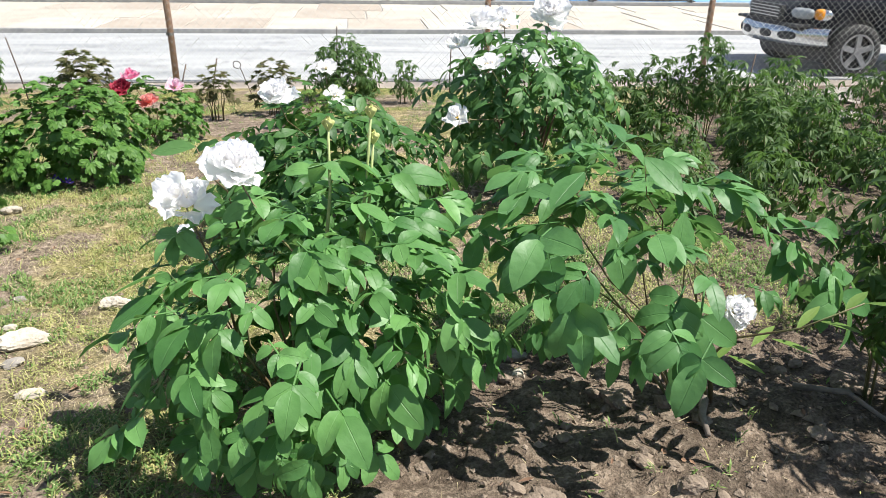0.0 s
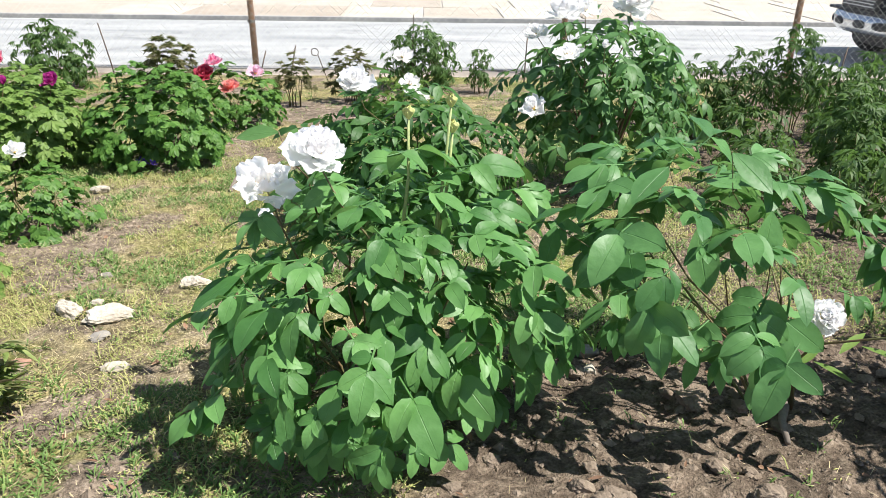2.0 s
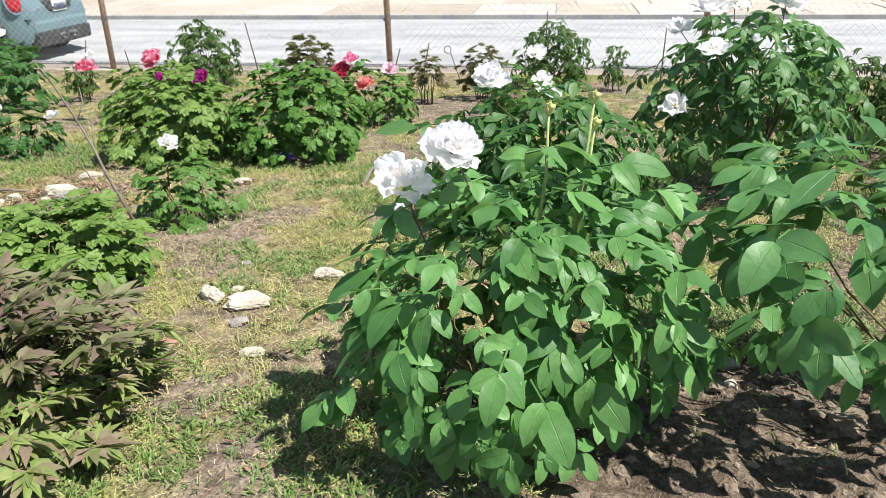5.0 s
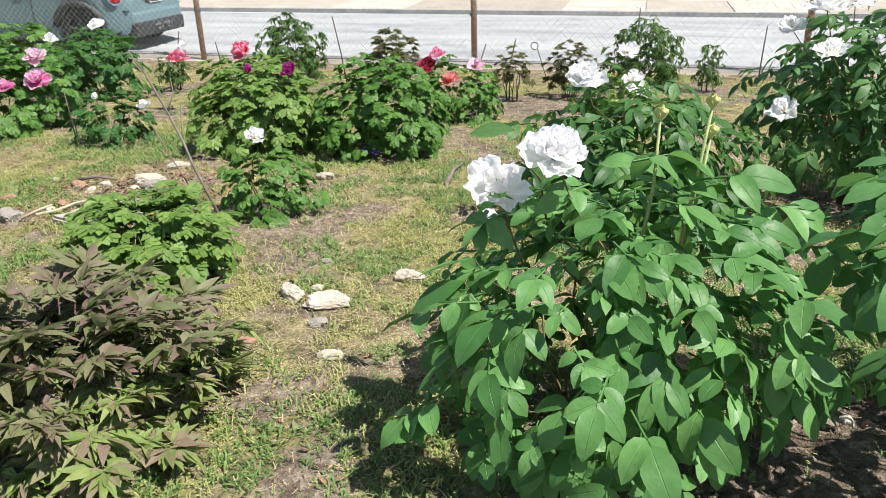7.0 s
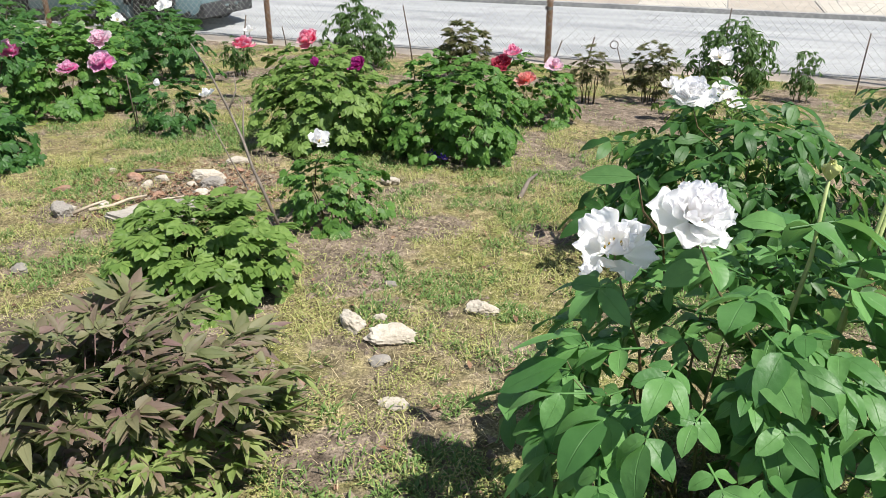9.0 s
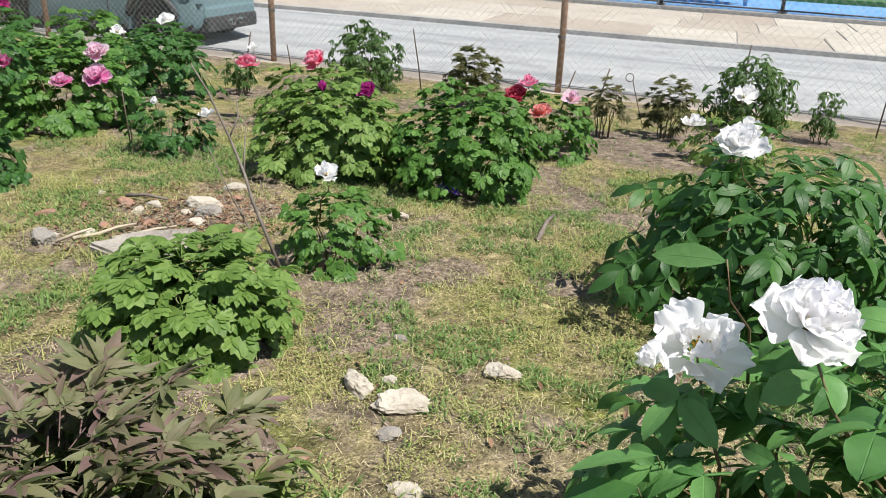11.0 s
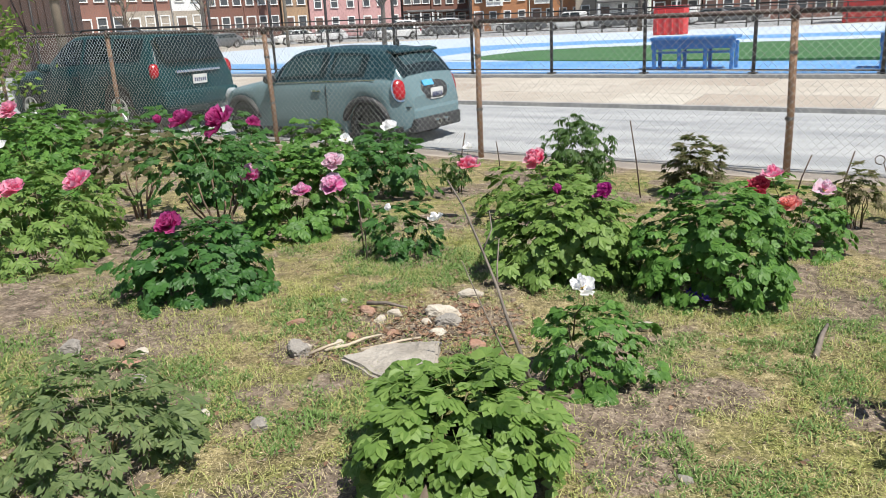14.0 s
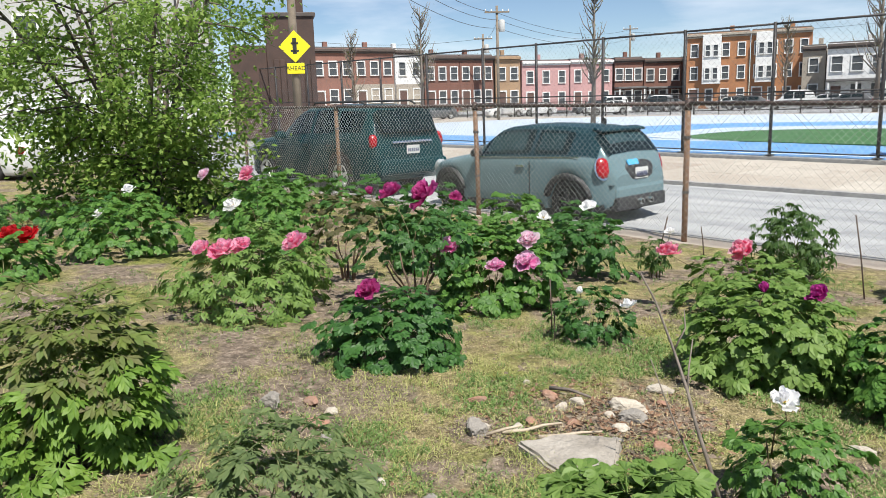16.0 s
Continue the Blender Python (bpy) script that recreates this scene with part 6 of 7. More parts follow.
    slabpart("diffuser", root, (3.80, 0, 0.29), (0.16, 1.22, 0.20), M_PLAST, "black lower bumper", bevel=0.03)
    for s in (-0.12, 0.12):
        e = part("exhaust", lathe([(0.035, -0.08), (0.042, -0.08), (0.042, 0.05), (0.035, 0.05)], 16, "Y", True), M_CHROME, root, "chrome exhaust tip")
        e.matrix_local = pose(3.88, s, 0.30, 0, 0, 90)
    blob("plate_recess", root, (3.795, 0, 0.745), (0.05, 0.36, 0.145), M_PLAST, "black oval plate recess", (0, -14, 0))
    plate(root, (3.850, 0, 0.70), 0)
    slabpart("sticker", root, (3.80, -0.16, 0.86), (0.02, 0.26, 0.09), M_STICKER, "bright blue sticker", (0, -30, 0), 0.003)
    slabpart("spoiler", root, (3.46, 0, 1.325), (0.17, 1.10, 0.04), M_ROOFC, "dark roof spoiler", (0, 12, 0), 0.015)
    slabpart("bumper_seam", root, (3.72, 0, 0.56), (0.20, 1.36, 0.008), M_PLAST, bevel=0.001)
    blob("antenna", root, (3.2, 0, 1.43), (0.03, 0.012, 0.05), M_PLAST)


def suv(x0):
    spec = dict(L=4.95, R=0.375, fw=0.98, rw=3.83, track=0.83, tw=0.25,
                belt=[(0, 0.75), (0.12, 0.92), (0.5, 1.02), (1.4, 1.08), (2.4, 1.12), (4.6, 1.16), (4.85, 1.10), (4.95, 0.8)],
                top=[(0, 0.80), (0.12, 0.98), (0.5, 1.08), (1.35, 1.17), (1.5, 1.22), (2.15, 1.66), (2.4, 1.73), (3.2, 1.77), (4.45, 1.73), (4.62, 1.66), (4.85, 1.18), (4.95, 0.84)],
                half=[(0, 0.66), (0.12, 0.82), (0.4, 0.93), (0.9, 0.97), (4.2, 0.98), (4.7, 0.93), (4.88, 0.86), (4.95, 0.78)],
                half_top=[(0, 0.6), (0.3, 0.78), (1.3, 0.84), (1.6, 0.78), (2.2, 0.70), (3.4, 0.70), (4.6, 0.68), (4.85, 0.78), (4.95, 0.7)],
                low=[(0, 0.36), (0.3, 0.27), (4.6, 0.27), (4.95, 0.40)],
                windows=[(1.95, 2.78, 5.15, 5.95), (2.86, 3.62, 5.15, 5.95), (3.70, 4.50, 5.15, 5.92)],
                patches=[(1.5, 2.12, 6.1, 8, "windscreen", M_CARDARK, "dark windscreen"), (4.62, 4.83, 6.1, 8, "rear_window", M_CARDARK, "dark rear window"),
                         (0.1, 4.8, 1.0, 2.0, "sill_trim", M_PLAST, "black lower trim")])
    root, S = car("suv_car", "large dark teal SUV parked at the kerb", pose(x0, CAR_Y + 0.05, street_z(x0 + 2.5) - 0.135), M_SUV, spec, arch_trim=False)
    for s in (-1, 1):
        blob("tail_lamp", root, (4.78, s * 0.825, 1.06), (0.085, 0.085, 0.135), M_TAIL, "tall red tail lamp", (0, -12, s * 25))
        blob("reverse_lamp", root, (4.80, s * 0.78, 0.97), (0.06, 0.07, 0.035), M_LENS, "clear lamp band")
        blob("head_lamp", root, (0.16, s * 0.78, 0.82), (0.14, 0.12, 0.09), M_LENS, "clear head lamp")
        blob("mirror", root, (1.85, s * 1.06, 1.17), (0.09, 0.12, 0.09), M_SUV, "teal door mirror")
        tube("roof_rail", [(2.5, s * 0.62, 1.75), (2.6, s * 0.62, 1.82), (4.2, s * 0.62, 1.81), (4.35, s * 0.62, 1.74)], [0.02] * 4, M_PLAST, root, 6, "black roof rail")
        for x in (2.82, 3.66):
            slabpart("door_seam", root, (x, s * 0.978, 0.75), (0.01, 0.012, 0.7), M_PLAST, bevel=0.001)
            slabpart("door_handle", root, (x - 0.14, s * 0.985, 0.98), (0.16, 0.03, 0.03), M_PLAST)
    for x in (2.9, 3.8):
        slabpart("cross_bar", root, (x, 0, 1.815), (0.06, 1.28, 0.025), M_PLAST, "black roof cross bar")
    slabpart("rear_bumper", root, (4.93, 0, 0.56), (0.20, 1.70, 0.30), M_SUV, "teal rear bumper", bevel=0.07)
    slabpart("tailgate_glass", root, (4.80, 0, 1.42), (0.06, 1.34, 0.48), M_CARDARK, "dark tailgate window", (0, -25, 0), 0.02)
    slabpart("garnish", root, (4.955, 0, 1.03), (0.04, 1.0, 0.05), M_CHROME, "chrome tailgate strip", (0, -14, 0), 0.01)
    plate(root, (4.97, 0, 0.88), 0)


def pickup(x0):
    spec = dict(L=5.6, R=0.355, fw=0.80, rw=4.25, track=0.87, tw=0.26,
                belt=[(0, 0.80), (0.15, 0.96), (0.5, 1.04), (1.4, 1.10), (3.4, 1.14), (5.5, 1.16), (5.6, 1.0)],
                top=[(0, 0.84), (0.15, 1.02), (0.5, 1.09), (1.4, 1.18), (1.6, 1.24), (2.2, 1.72), (2.5, 1.80), (3.3, 1.80), (3.55, 1.74), (3.75, 1.22), (5.5, 1.22), (5.6, 1.05)],
                half=[(0, 0.50), (0.10, 0.72), (0.25, 0.88), (0.5, 0.97), (5.4, 0.99), (5.6, 0.95)],
                half_top=[(0, 0.45), (0.12, 0.66), (0.3, 0.82), (1.4, 0.88), (1.7, 0.82), (2.3, 0.74), (3.4, 0.74), (3.8, 0.90), (5.6, 0.9)],
                low=[(0, 0.68), (0.30, 0.66), (0.36, 0.44), (5.2, 0.42), (5.6, 0.5)],
                windows=[(2.0, 2.75, 5.15, 5.9), (2.85, 3.5, 5.15, 5.9)],
                patches=[(1.62, 2.2, 6.1, 8, "windscreen", M_CARGLASS, "dark windscreen")])
    root, S = car("pickup_truck", "black pickup truck with chrome bumper parked beside the fence", pose(x0, CAR_Y + 0.40, street_z(x0 + 1) - 0.135), M_TRUCK, spec, rim=M_ALLOYD)
    # a broad chrome bumper that wraps round the corners
    def bumper_x(y):
        return -0.10 + 0.50 * (abs(y) / 0.99) ** 3.2

    v, f = [], []
    profile = [(0.08, -0.12), (0.0, -0.12), (-0.045, -0.08), (-0.055, 0.03), (-0.035, 0.10), (0.0, 0.12), (0.10, 0.12)]
    for i in range(33):
        y = -0.99 + 1.98 * i / 32
        for dx, dz in profile:
            v.append((bumper_x(y) + dx, y, dz))
    for i in range(32):
        for j in range(len(profile) - 1):
            q = i * len(profile) + j
            f.append((q, q + 1, q + 1 + len(profile), q + len(profile)))
    b = part("front_bumper", from_lists("front_bumper", v, f, M_CHROME), None, root, "broad chrome front bumper")
    b.matrix_local = pose(0, 0, 0.54)
    slabpart("valance", root, (0.34, 0, 0.42), (0.36, 1.50, 0.16), M_PLAST, "black lower valance", bevel=0.04)
    slabpart("bumper_top", root, (0.14, 0, 0.675), (0.34, 1.66, 0.04), M_PLAST, "black bumper top pad", bevel=0.015)
    for s in (-1, 1):
        for y in (0.26, 0.62):
            blob("bumper_slot", b, (bumper_x(y) - 0.035, s * y, 0.0), (0.035, 0.135, 0.055), M_PLAST, "dark bumper opening", (0, 0, -s * math.degrees(math.atan(1.6 * (y / 0.99) ** 2.2))))
        blob("head_lamp", root, (0.16, s * 0.66, 0.83), (0.11, 0.18, 0.078), M_LENS, "clear head lamp in a chrome surround", (0, 0, -s * 26))
        blob("turn_lamp", root, (0.28, s * 0.845, 0.83), (0.09, 0.07, 0.075), M_AMBER, "amber turn lamp", (0, 0, -s * 40))
        blob("lamp_surround", root, (0.235, s * 0.72, 0.82), (0.07, 0.28, 0.095), M_CHROME, "chrome lamp surround", (0, 0, -s * 32))
        blob("mirror", root, (2.05, s * 1.12, 1.22), (0.10, 0.12, 0.10), M_PLAST, "black door mirror")
        slabpart("side_strip", root, (2.9, s * 0.995, 0.72), (2.2, 0.02, 0.05), M_PLAST, bevel=0.008)
    g = slabpart("grille", root, (-0.02, 0, 0.82), (0.08, 0.86, 0.20), M_PLAST, "dark grille", bevel=0.02)
    for k in range(4):
        slabpart("grille_bar", g, (-0.03, 0, -0.06 + 0.04 * k), (0.03, 0.78, 0.012), M_ALLOY, bevel=0.004)


hatchback(-10.82)
suv(-17.1)
pickup(5.93)


def far_car(x, y, rz, paint, label, van=False, z=0.05):
    h = 1.9 if van else 1.45
    spec = dict(L=4.6, R=0.33, fw=0.85, rw=3.6, track=0.76, tw=0.22,
                belt=[(0, 0.62), (0.2, 0.80), (1.2, 0.92), (4.2, 0.98), (4.6, 0.7)],
                top=[(0, 0.68), (0.2, 0.86), (1.2, 0.98), (1.9, h - 0.08), (2.4, h), (3.6, h - 0.02), (4.3, 1.08 if not van else h - 0.1), (4.6, 0.78)],
                half=[(0, 0.66), (0.3, 0.86), (4.2, 0.88), (4.6, 0.76)], half_top=[(0, 0.5), (1.2, 0.76), (2.0, 0.64), (3.8, 0.64), (4.6, 0.7)],
                low=[(0, 0.32), (0.3, 0.2), (4.3, 0.2), (4.6, 0.36)], windows=[(1.7, 2.6, 5.1, 5.9), (2.7, 3.7, 5.1, 5.9)],
                patches=[(1.25, 1.9, 6.1, 8, "windscreen", M_CARGLASS, "dark windscreen")])
    root, S = car("parked_car", label, pose(x, y, z, 0, 0, rz), paint, spec)
    for s in (-1, 1):
        blob("tail_lamp", root, (4.5, s * 0.72, 0.8), (0.08, 0.1, 0.1), M_TAIL, "red tail lamp")
        blob("head_lamp", root, (0.12, s * 0.66, 0.7), (0.1, 0.12, 0.08), M_LENS, "clear head lamp")
    return root


# ---- far buildings ----
def window(root, x, z, wd, ht, frame_mat, depth=0.0):
    w = part("window", boxes(((x, -0.05 - depth, z + ht / 2 + 0.05), (wd + 0.24, 0.10, 0.12)), ((x, -0.06 - depth, z - ht / 2 - 0.05), (wd + 0.28, 0.16, 0.10)),
                             ((x - wd / 2 - 0.06, -0.05 - depth, z), (0.12, 0.10, ht)), ((x + wd / 2 + 0.06, -0.05 - depth, z), (0.12, 0.10, ht)),
                             ((x, -0.03 - depth, z), (wd, 0.05, 0.07))), frame_mat, root, "white painted window frame" if frame_mat is M_TRIMW else "")
    part("pane", boxes(((x, 0.0 - depth, z), (wd, 0.03, ht))), M_PANE, w)
    return w


def house(p0, p1, base, height, wall, cols, rows, label, ground_mat=None, cornice=M_TRIMD, frames=M_TRIMW, door=0, deep=9.0, parapet=0.0, porch=False, wh=1.45, ww=0.85, bay=None):
    """A row house whose front runs from p0 to p1."""
    a, b = Vector((*p0, 0)), Vector((*p1, 0))
    wide = (b - a).length
    rz = math.degrees(math.atan2(b.y - a.y, b.x - a.x))
    root = thing("row_house", pose(a.x, a.y, base, 0, 0, rz), label, "house", "houses beyond the park")
    part("wall", boxes(((wide / 2, deep / 2, height / 2), (wide, deep, height), 0.03)), wall, root)
    part("roof", boxes(((wide / 2, deep / 2, height + 0.08), (wide - 0.2, deep - 0.2, 0.16), 0.02)), M_ROOF, root)
    part("cornice", boxes(((wide / 2, -0.16, height - 0.22), (wide + 0.1, 0.36, 0.30), 0.04), ((wide / 2, -0.10, height - 0.48), (wide, 0.22, 0.16), 0.02)), cornice, root)
    storey = (height - 0.9) / rows
    if ground_mat:
        part("ground_floor", boxes(((wide / 2, -0.03, storey * 0.5), (wide - 0.02, 0.10, storey), 0.02)), ground_mat, root)
    for r in range(rows):
        z = storey * (r + 0.58)
        for c in range(cols):
            x = wide * (c + 0.5) / cols
            if r == 0 and c == door:
                d = part("door", boxes(((x, -0.06, 1.1), (0.95, 0.12, 2.2), 0.01)), M_DOOR, root)
                part("door_frame", boxes(((x - 0.55, -0.08, 1.15), (0.14, 0.14, 2.4)), ((x + 0.55, -0.08, 1.15), (0.14, 0.14, 2.4)), ((x, -0.08, 2.38), (1.24, 0.14, 0.16))), frames, d)
                part("step", boxes(((x, -0.5, 0.12), (1.3, 0.9, 0.3), 0.02)), M_KERB, root)
            else:
                window(root, x, z, ww, wh, frames, 0.05 if (r == 0 and ground_mat) else 0.0)
    if porch:
        part("porch_roof", boxes(((wide / 2, -0.9, storey * 0.98), (wide, 1.8, 0.25), 0.05)), M_ROOF, root, "dark porch roof")
        for x in (0.25, wide / 2, wide - 0.25):
            part("porch_post", boxes(((x, -1.65, storey * 0.45), (0.18, 0.18, storey * 0.9), 0.02)), M_TRIMW, root)
    if bay:
        bx, bw = bay
        for s in range(len(bx)):
            by = part("bay", boxes(((bx[s], -0.45, (storey + height) / 2), (bw, 0.9, height - storey - 0.5), 0.03)), M_TRIMW, root, "white painted bay front")
            for r in range(1, rows):
                for q in (-0.5, 0.5):
                    w = window(by, bx[s] + q * bw * 0.42, storey * (r + 0.55), 0.48, 1.25, M_TRIMW, 0.9)
    part("chimney", boxes(((wide * 0.7, deep * 0.5, height + 0.55), (0.5, 0.5, 1.0), 0.03)), wall, root)
    return root


def lerp2(a, b, t):
    return (a[0] + (b[0] - a[0]) * t, a[1] + (b[1] - a[1]) * t)


def terraces():
    g = 1.05
    a, b = (-72.9, 46.4), (-70.76, 56.2)
    for i in range(2):
        house(lerp2(a, b, i / 2), lerp2(a, b, (i + 1) / 2 - 0.004), g, 7.0, M_BRICK1, 3, 2, "two-storey red brick row house with white window frames", ground_mat=M_STONEW if i else None)
    house((-70.7, 56.3), (-70.2, 60.0), g, 6.9, M_WHITEW, 2, 2, "white painted row house", ground_mat=M_STONEW)
    a, b = (-70.1, 60.2), (-67.8, 69.6)
    for i in range(2):
        house(lerp2(a, b, i / 2), lerp2(a, b, (i + 1) / 2 - 0.004), 0.8, 6.5, M_BRICK2, 3, 2, "two-storey brown brick row house")
    house((-67.7, 69.8), (-66.1, 72.6), 0.6, 6.6, M_TAN, 2, 2, "narrow tan brick row house", cornice=M_TAN)
    house((-66.0, 72.8), (-63.6, 79.2), 0.4, 6.2, M_PINK, 3, 2, "pink painted row house", cornice=M_TRIMW)
    house((-63.5, 79.3), (-61.3, 85.3), 0.3, 6.4, M_PINK, 3, 2, "pink painted row house with white cornice", cornice=M_TRIMW)
    house((-61.1, 85.5), (-58.7, 88.4), 0.2, 6.6, M_BRICK2, 3, 2, "brown brick row house with porch", porch=True)
    house((-58.6, 88.5), (-55.5, 92.6), 0.2, 6.4, M_BRICK2, 3, 2, "dark brick row house with awnings", porch=True)
    house((-55.4, 92.7), (-52.0, 95.6), 0.2, 6.5, M_BRICK1, 2, 2, "red brick row house with pale parapet", cornice=M_TRIMW)
    house((-51.0, 86.0), (-44.6, 89.1), 0.1, 8.9, M_BRICK3, 4, 3, "three-storey orange brick house with white bays", cornice=M_STONEW, bay=([2.9], 2.1), ww=0.7)
    house((-44.5, 89.15), (-38.6, 92.0), 0.1, 8.9, M_BRICK3, 4, 3, "three-storey orange brick house with white bay fronts", cornice=M_STONEW, bay=([1.6], 2.1), ww=0.7)
    house((-38.2, 88.6), (-36.0, 89.4), 0.1, 6.6, M_STONEW, 1, 2, "narrow stone house behind a bare tree", door=9)
    house((-34.2, 85.2), (-28.9, 87.2), 0.0, 6.6, M_WHITEW, 3, 2, "white painted house with dark porch", porch=True, wh=1.5, ww=1.0)
    house((-28.6, 87.3), (-23.6, 88.9), 0.0, 6.6, M_BRICK2, 3, 2, "brown brick row house with white trim", porch=True)
    house((-23.4, 89.0), (-18.4, 90.4), 0.0, 6.6, M_BRICK1, 3, 2, "red brick row house with white trim")
    house((-18.2, 90.4), (-11.0, 91.5), 0.0, 6.8, M_BRICK1, 4, 2, "red brick row house with dark cornice")
    house((-10.8, 91.5), (-2.0, 92.5), 0.0, 7.0, M_BRICK2, 5, 2, "brown brick row house with dark cornice")


terraces()


def side_building():
    """A pale building with a dark wooden wall beside it, behind the leafy tree."""
    root = thing("pale_building", pose(-44, 14.0, 0.4, 0, 0, 62), "pale grey building with dark drain lines behind the tree", "building")
    part("wall", boxes(((-2, 4, 4.2), (16, 8, 8.4), 0.04)), M_GREYW, root)
    part("roof_edge", boxes(((-2, -0.05, 8.4), (16.2, 0.5, 0.35), 0.04)), M_WHITEW, root, "white roof edge")
    for k in range(7):
        part("bar", boxes(((0.2 + k * 0.85, -0.25, 4.0), (0.10, 0.10, 8.0))), M_BLACKP, root, "black steel upright")
    for k in range(2):
        window(root, -6 + 3.0 * k, 5.6, 1.0, 1.6, M_TRIMW)
    part("white_base", boxes(((-2, -0.12, 1.2), (15.5, 0.2, 2.2), 0.03)), M_WHITEW, root, "white painted lower wall")
    shed = thing("dark_wall_building", pose(-35.4, 19.6, 0.2, 0, 0, 60), "dark brown brick side wall of a house", "building")
    part("wall", boxes(((1.1, 4.0, 3.0), (2.4, 8.0, 6.0), 0.03)), M_DARKW, shed)
    part("lower_wall", boxes(((-1.0, 4.0, 2.3), (1.8, 7.9, 4.6), 0.03)), M_DARKW, shed)
    part("parapet", boxes(((1.1, 4.0, 6.06), (2.6, 8.2, 0.2), 0.03)), M_TRIMD, shed)
    for k in range(8):
        part("board", boxes(((0.05 + 0.3 * k, -0.06, 2.0), (0.24, 0.06, 3.8), 0.01)), M_DARKW, shed)
    part("chimney", boxes(((1.7, 3.0, 6.6), (0.5, 0.5, 1.2), 0.03)), M_DARKW, shed)


side_building()


# ---- poles, sign, park fittings ----
def utility_pole(x, y, h, label, wires=True, r=0.15, z=0.0):
    root = thing("utility_pole", pose(x, y, z, 0, 0, 50), label, "utility pole", "utility poles")
    tube("pole", [(0, 0, -0.2), (0.02, 0, h * 0.5), (0, 0, h)], [r, r * 0.9, r * 0.75], M_WOODP, root, 10)
    part("cross_arm", boxes(((0, -0.14, h - 0.55), (2.2, 0.12, 0.14), 0.01)), M_WOODP, root)
    for k in (-1.0, -0.5, 0.5, 1.0):
        c = part("insulator", lathe([(0.03, 0), (0.06, 0.03), (0.04, 0.08), (0.06, 0.12), (0.02, 0.18)], 10), M_TRIMW, root)
        c.matrix_local = pose(k, -0.14, h - 0.48)
    t = part("transformer", lathe([(0.001, 0), (0.26, 0.0), (0.28, 0.05), (0.28, 0.9), (0.2, 1.0), (0.001, 1.02)], 16), M_GREYW, root, "pale grey transformer can", True)
    t.matrix_local = pose(0.42, 0, h - 2.2)
    return root


utility_pole(-48.9, 50.4, 10.0, "wooden utility pole with cross arm and transformer")
utility_pole(-67.9, 99.0, 12.2, "distant wooden utility pole with cross arm", r=0.17)
utility_pole(-66.0, 66.0, 8.6, "wooden utility pole behind the row houses", z=1.0)


def wire(a, b, sag, r=0.018):
    a, b = Vector(a), Vector(b)
    pts = [a.lerp(b, t) - Vector((0, 0, sag * 4 * t * (1 - t))) for t in np.linspace(0, 1, 14)]
    ob = tube("overhead_wire", pts, [r] * len(pts), M_BLACKP, None, 4)
    tagged(ob, "thin dark overhead wire", "wire", "overhead wires")


for dz in (0.0, -0.6, -1.3):
    wire((-48.9, 50.4, 9.4 + dz), (-22.85, 13.3, 8.8 + dz), 0.9)
    wire((-48.9, 50.4, 9.4 + dz), (-67.9, 99.0, 11.6 + dz), 1.2)
wire((-67.9, 99.0, 11.2), (-12, 96, 10.2), 1.5)
wire((-66.0, 66.0, 9.1), (-48.9, 50.4, 8.6), 0.5)
wire((-66.0, 66.0, 9.1), (-74.0, 44.0, 9.0), 0.7)


def sign_pole(x, y):
    root = thing("sign_pole", pose(x, y, street_z(x) - 0.05), "thick wooden pole with yellow warning signs", "pole")
    tube("pole", [(0, 0, -0.2), (-0.02, 0.0, 4.0), (-0.05, 0, 9.5)], [0.15, 0.14, 0.11], M_WOODP, root, 12)
    turn = math.degrees(math.atan2(y + 0.44, x + 0.77)) - 90 + 180
    for nm, c, s, rot, mt, lb in (("sign_panel", 3.55, 0.72, 45, M_YELLOW, "yellow diamond warning sign with a black mark"),):
        p = part(nm, boxes(((0, 0, 0), (s, 0.02, s), 0.008)), mt, root, lb)
        p.matrix_local = pose(0.02, 0, c, 0, 0, turn) @ pose(0, 0.18, 0, 0, rot, 0)
        mark = part("sign_mark", boxes(((0, 0, 0.02), (0.13, 0.006, 0.50), 0.002), ((0, 0, -0.14), (0.26, 0.006, 0.06), 0.002), ((0.0, 0, 0.10), (0.24, 0.006, 0.06), 0.002)), M_BLACK, p)
        mark.matrix_local = pose(0, 0.014, 0, 0, -rot, 0)
    q = part("sign_plate", boxes(((0, 0, 0), (0.56, 0.02, 0.34), 0.008)), M_YELLOW, root, "yellow plate lettered AHEAD")
    q.matrix_local = pose(0.02, 0, 2.86, 0, 0, turn) @ pose(0, 0.18, 0)
    cu = bpy.data.curves.new("sign_text", "FONT")
    cu.body, cu.size, cu.extrude, cu.align_x, cu.align_y = "AHEAD", 0.19, 0.002, "CENTER", "CENTER"
    cu.materials.append(M_BLACK)
    t = new("sign_text", cu)
    t.parent = q
    t.matrix_local = pose(0, 0.014, 0, 90, 0, 180)
    return root


sign_pole(-22.85, 13.3)


def small_post(x, y, h, label):
    root = thing("street_post", pose(x, y, street_z(x)), label, "post")
    tube("pole", [(0, 0, -0.1), (0, 0, h)], [0.045, 0.045], M_GREYW, root, 8)
    part("band", boxes(((0, 0, h - 0.3), (0.22, 0.16, 0.5), 0.02)), M_BLUESTEEL, root)


small_post(-16.6, 12.9, 1.5, "grey steel post with a box beside the street")


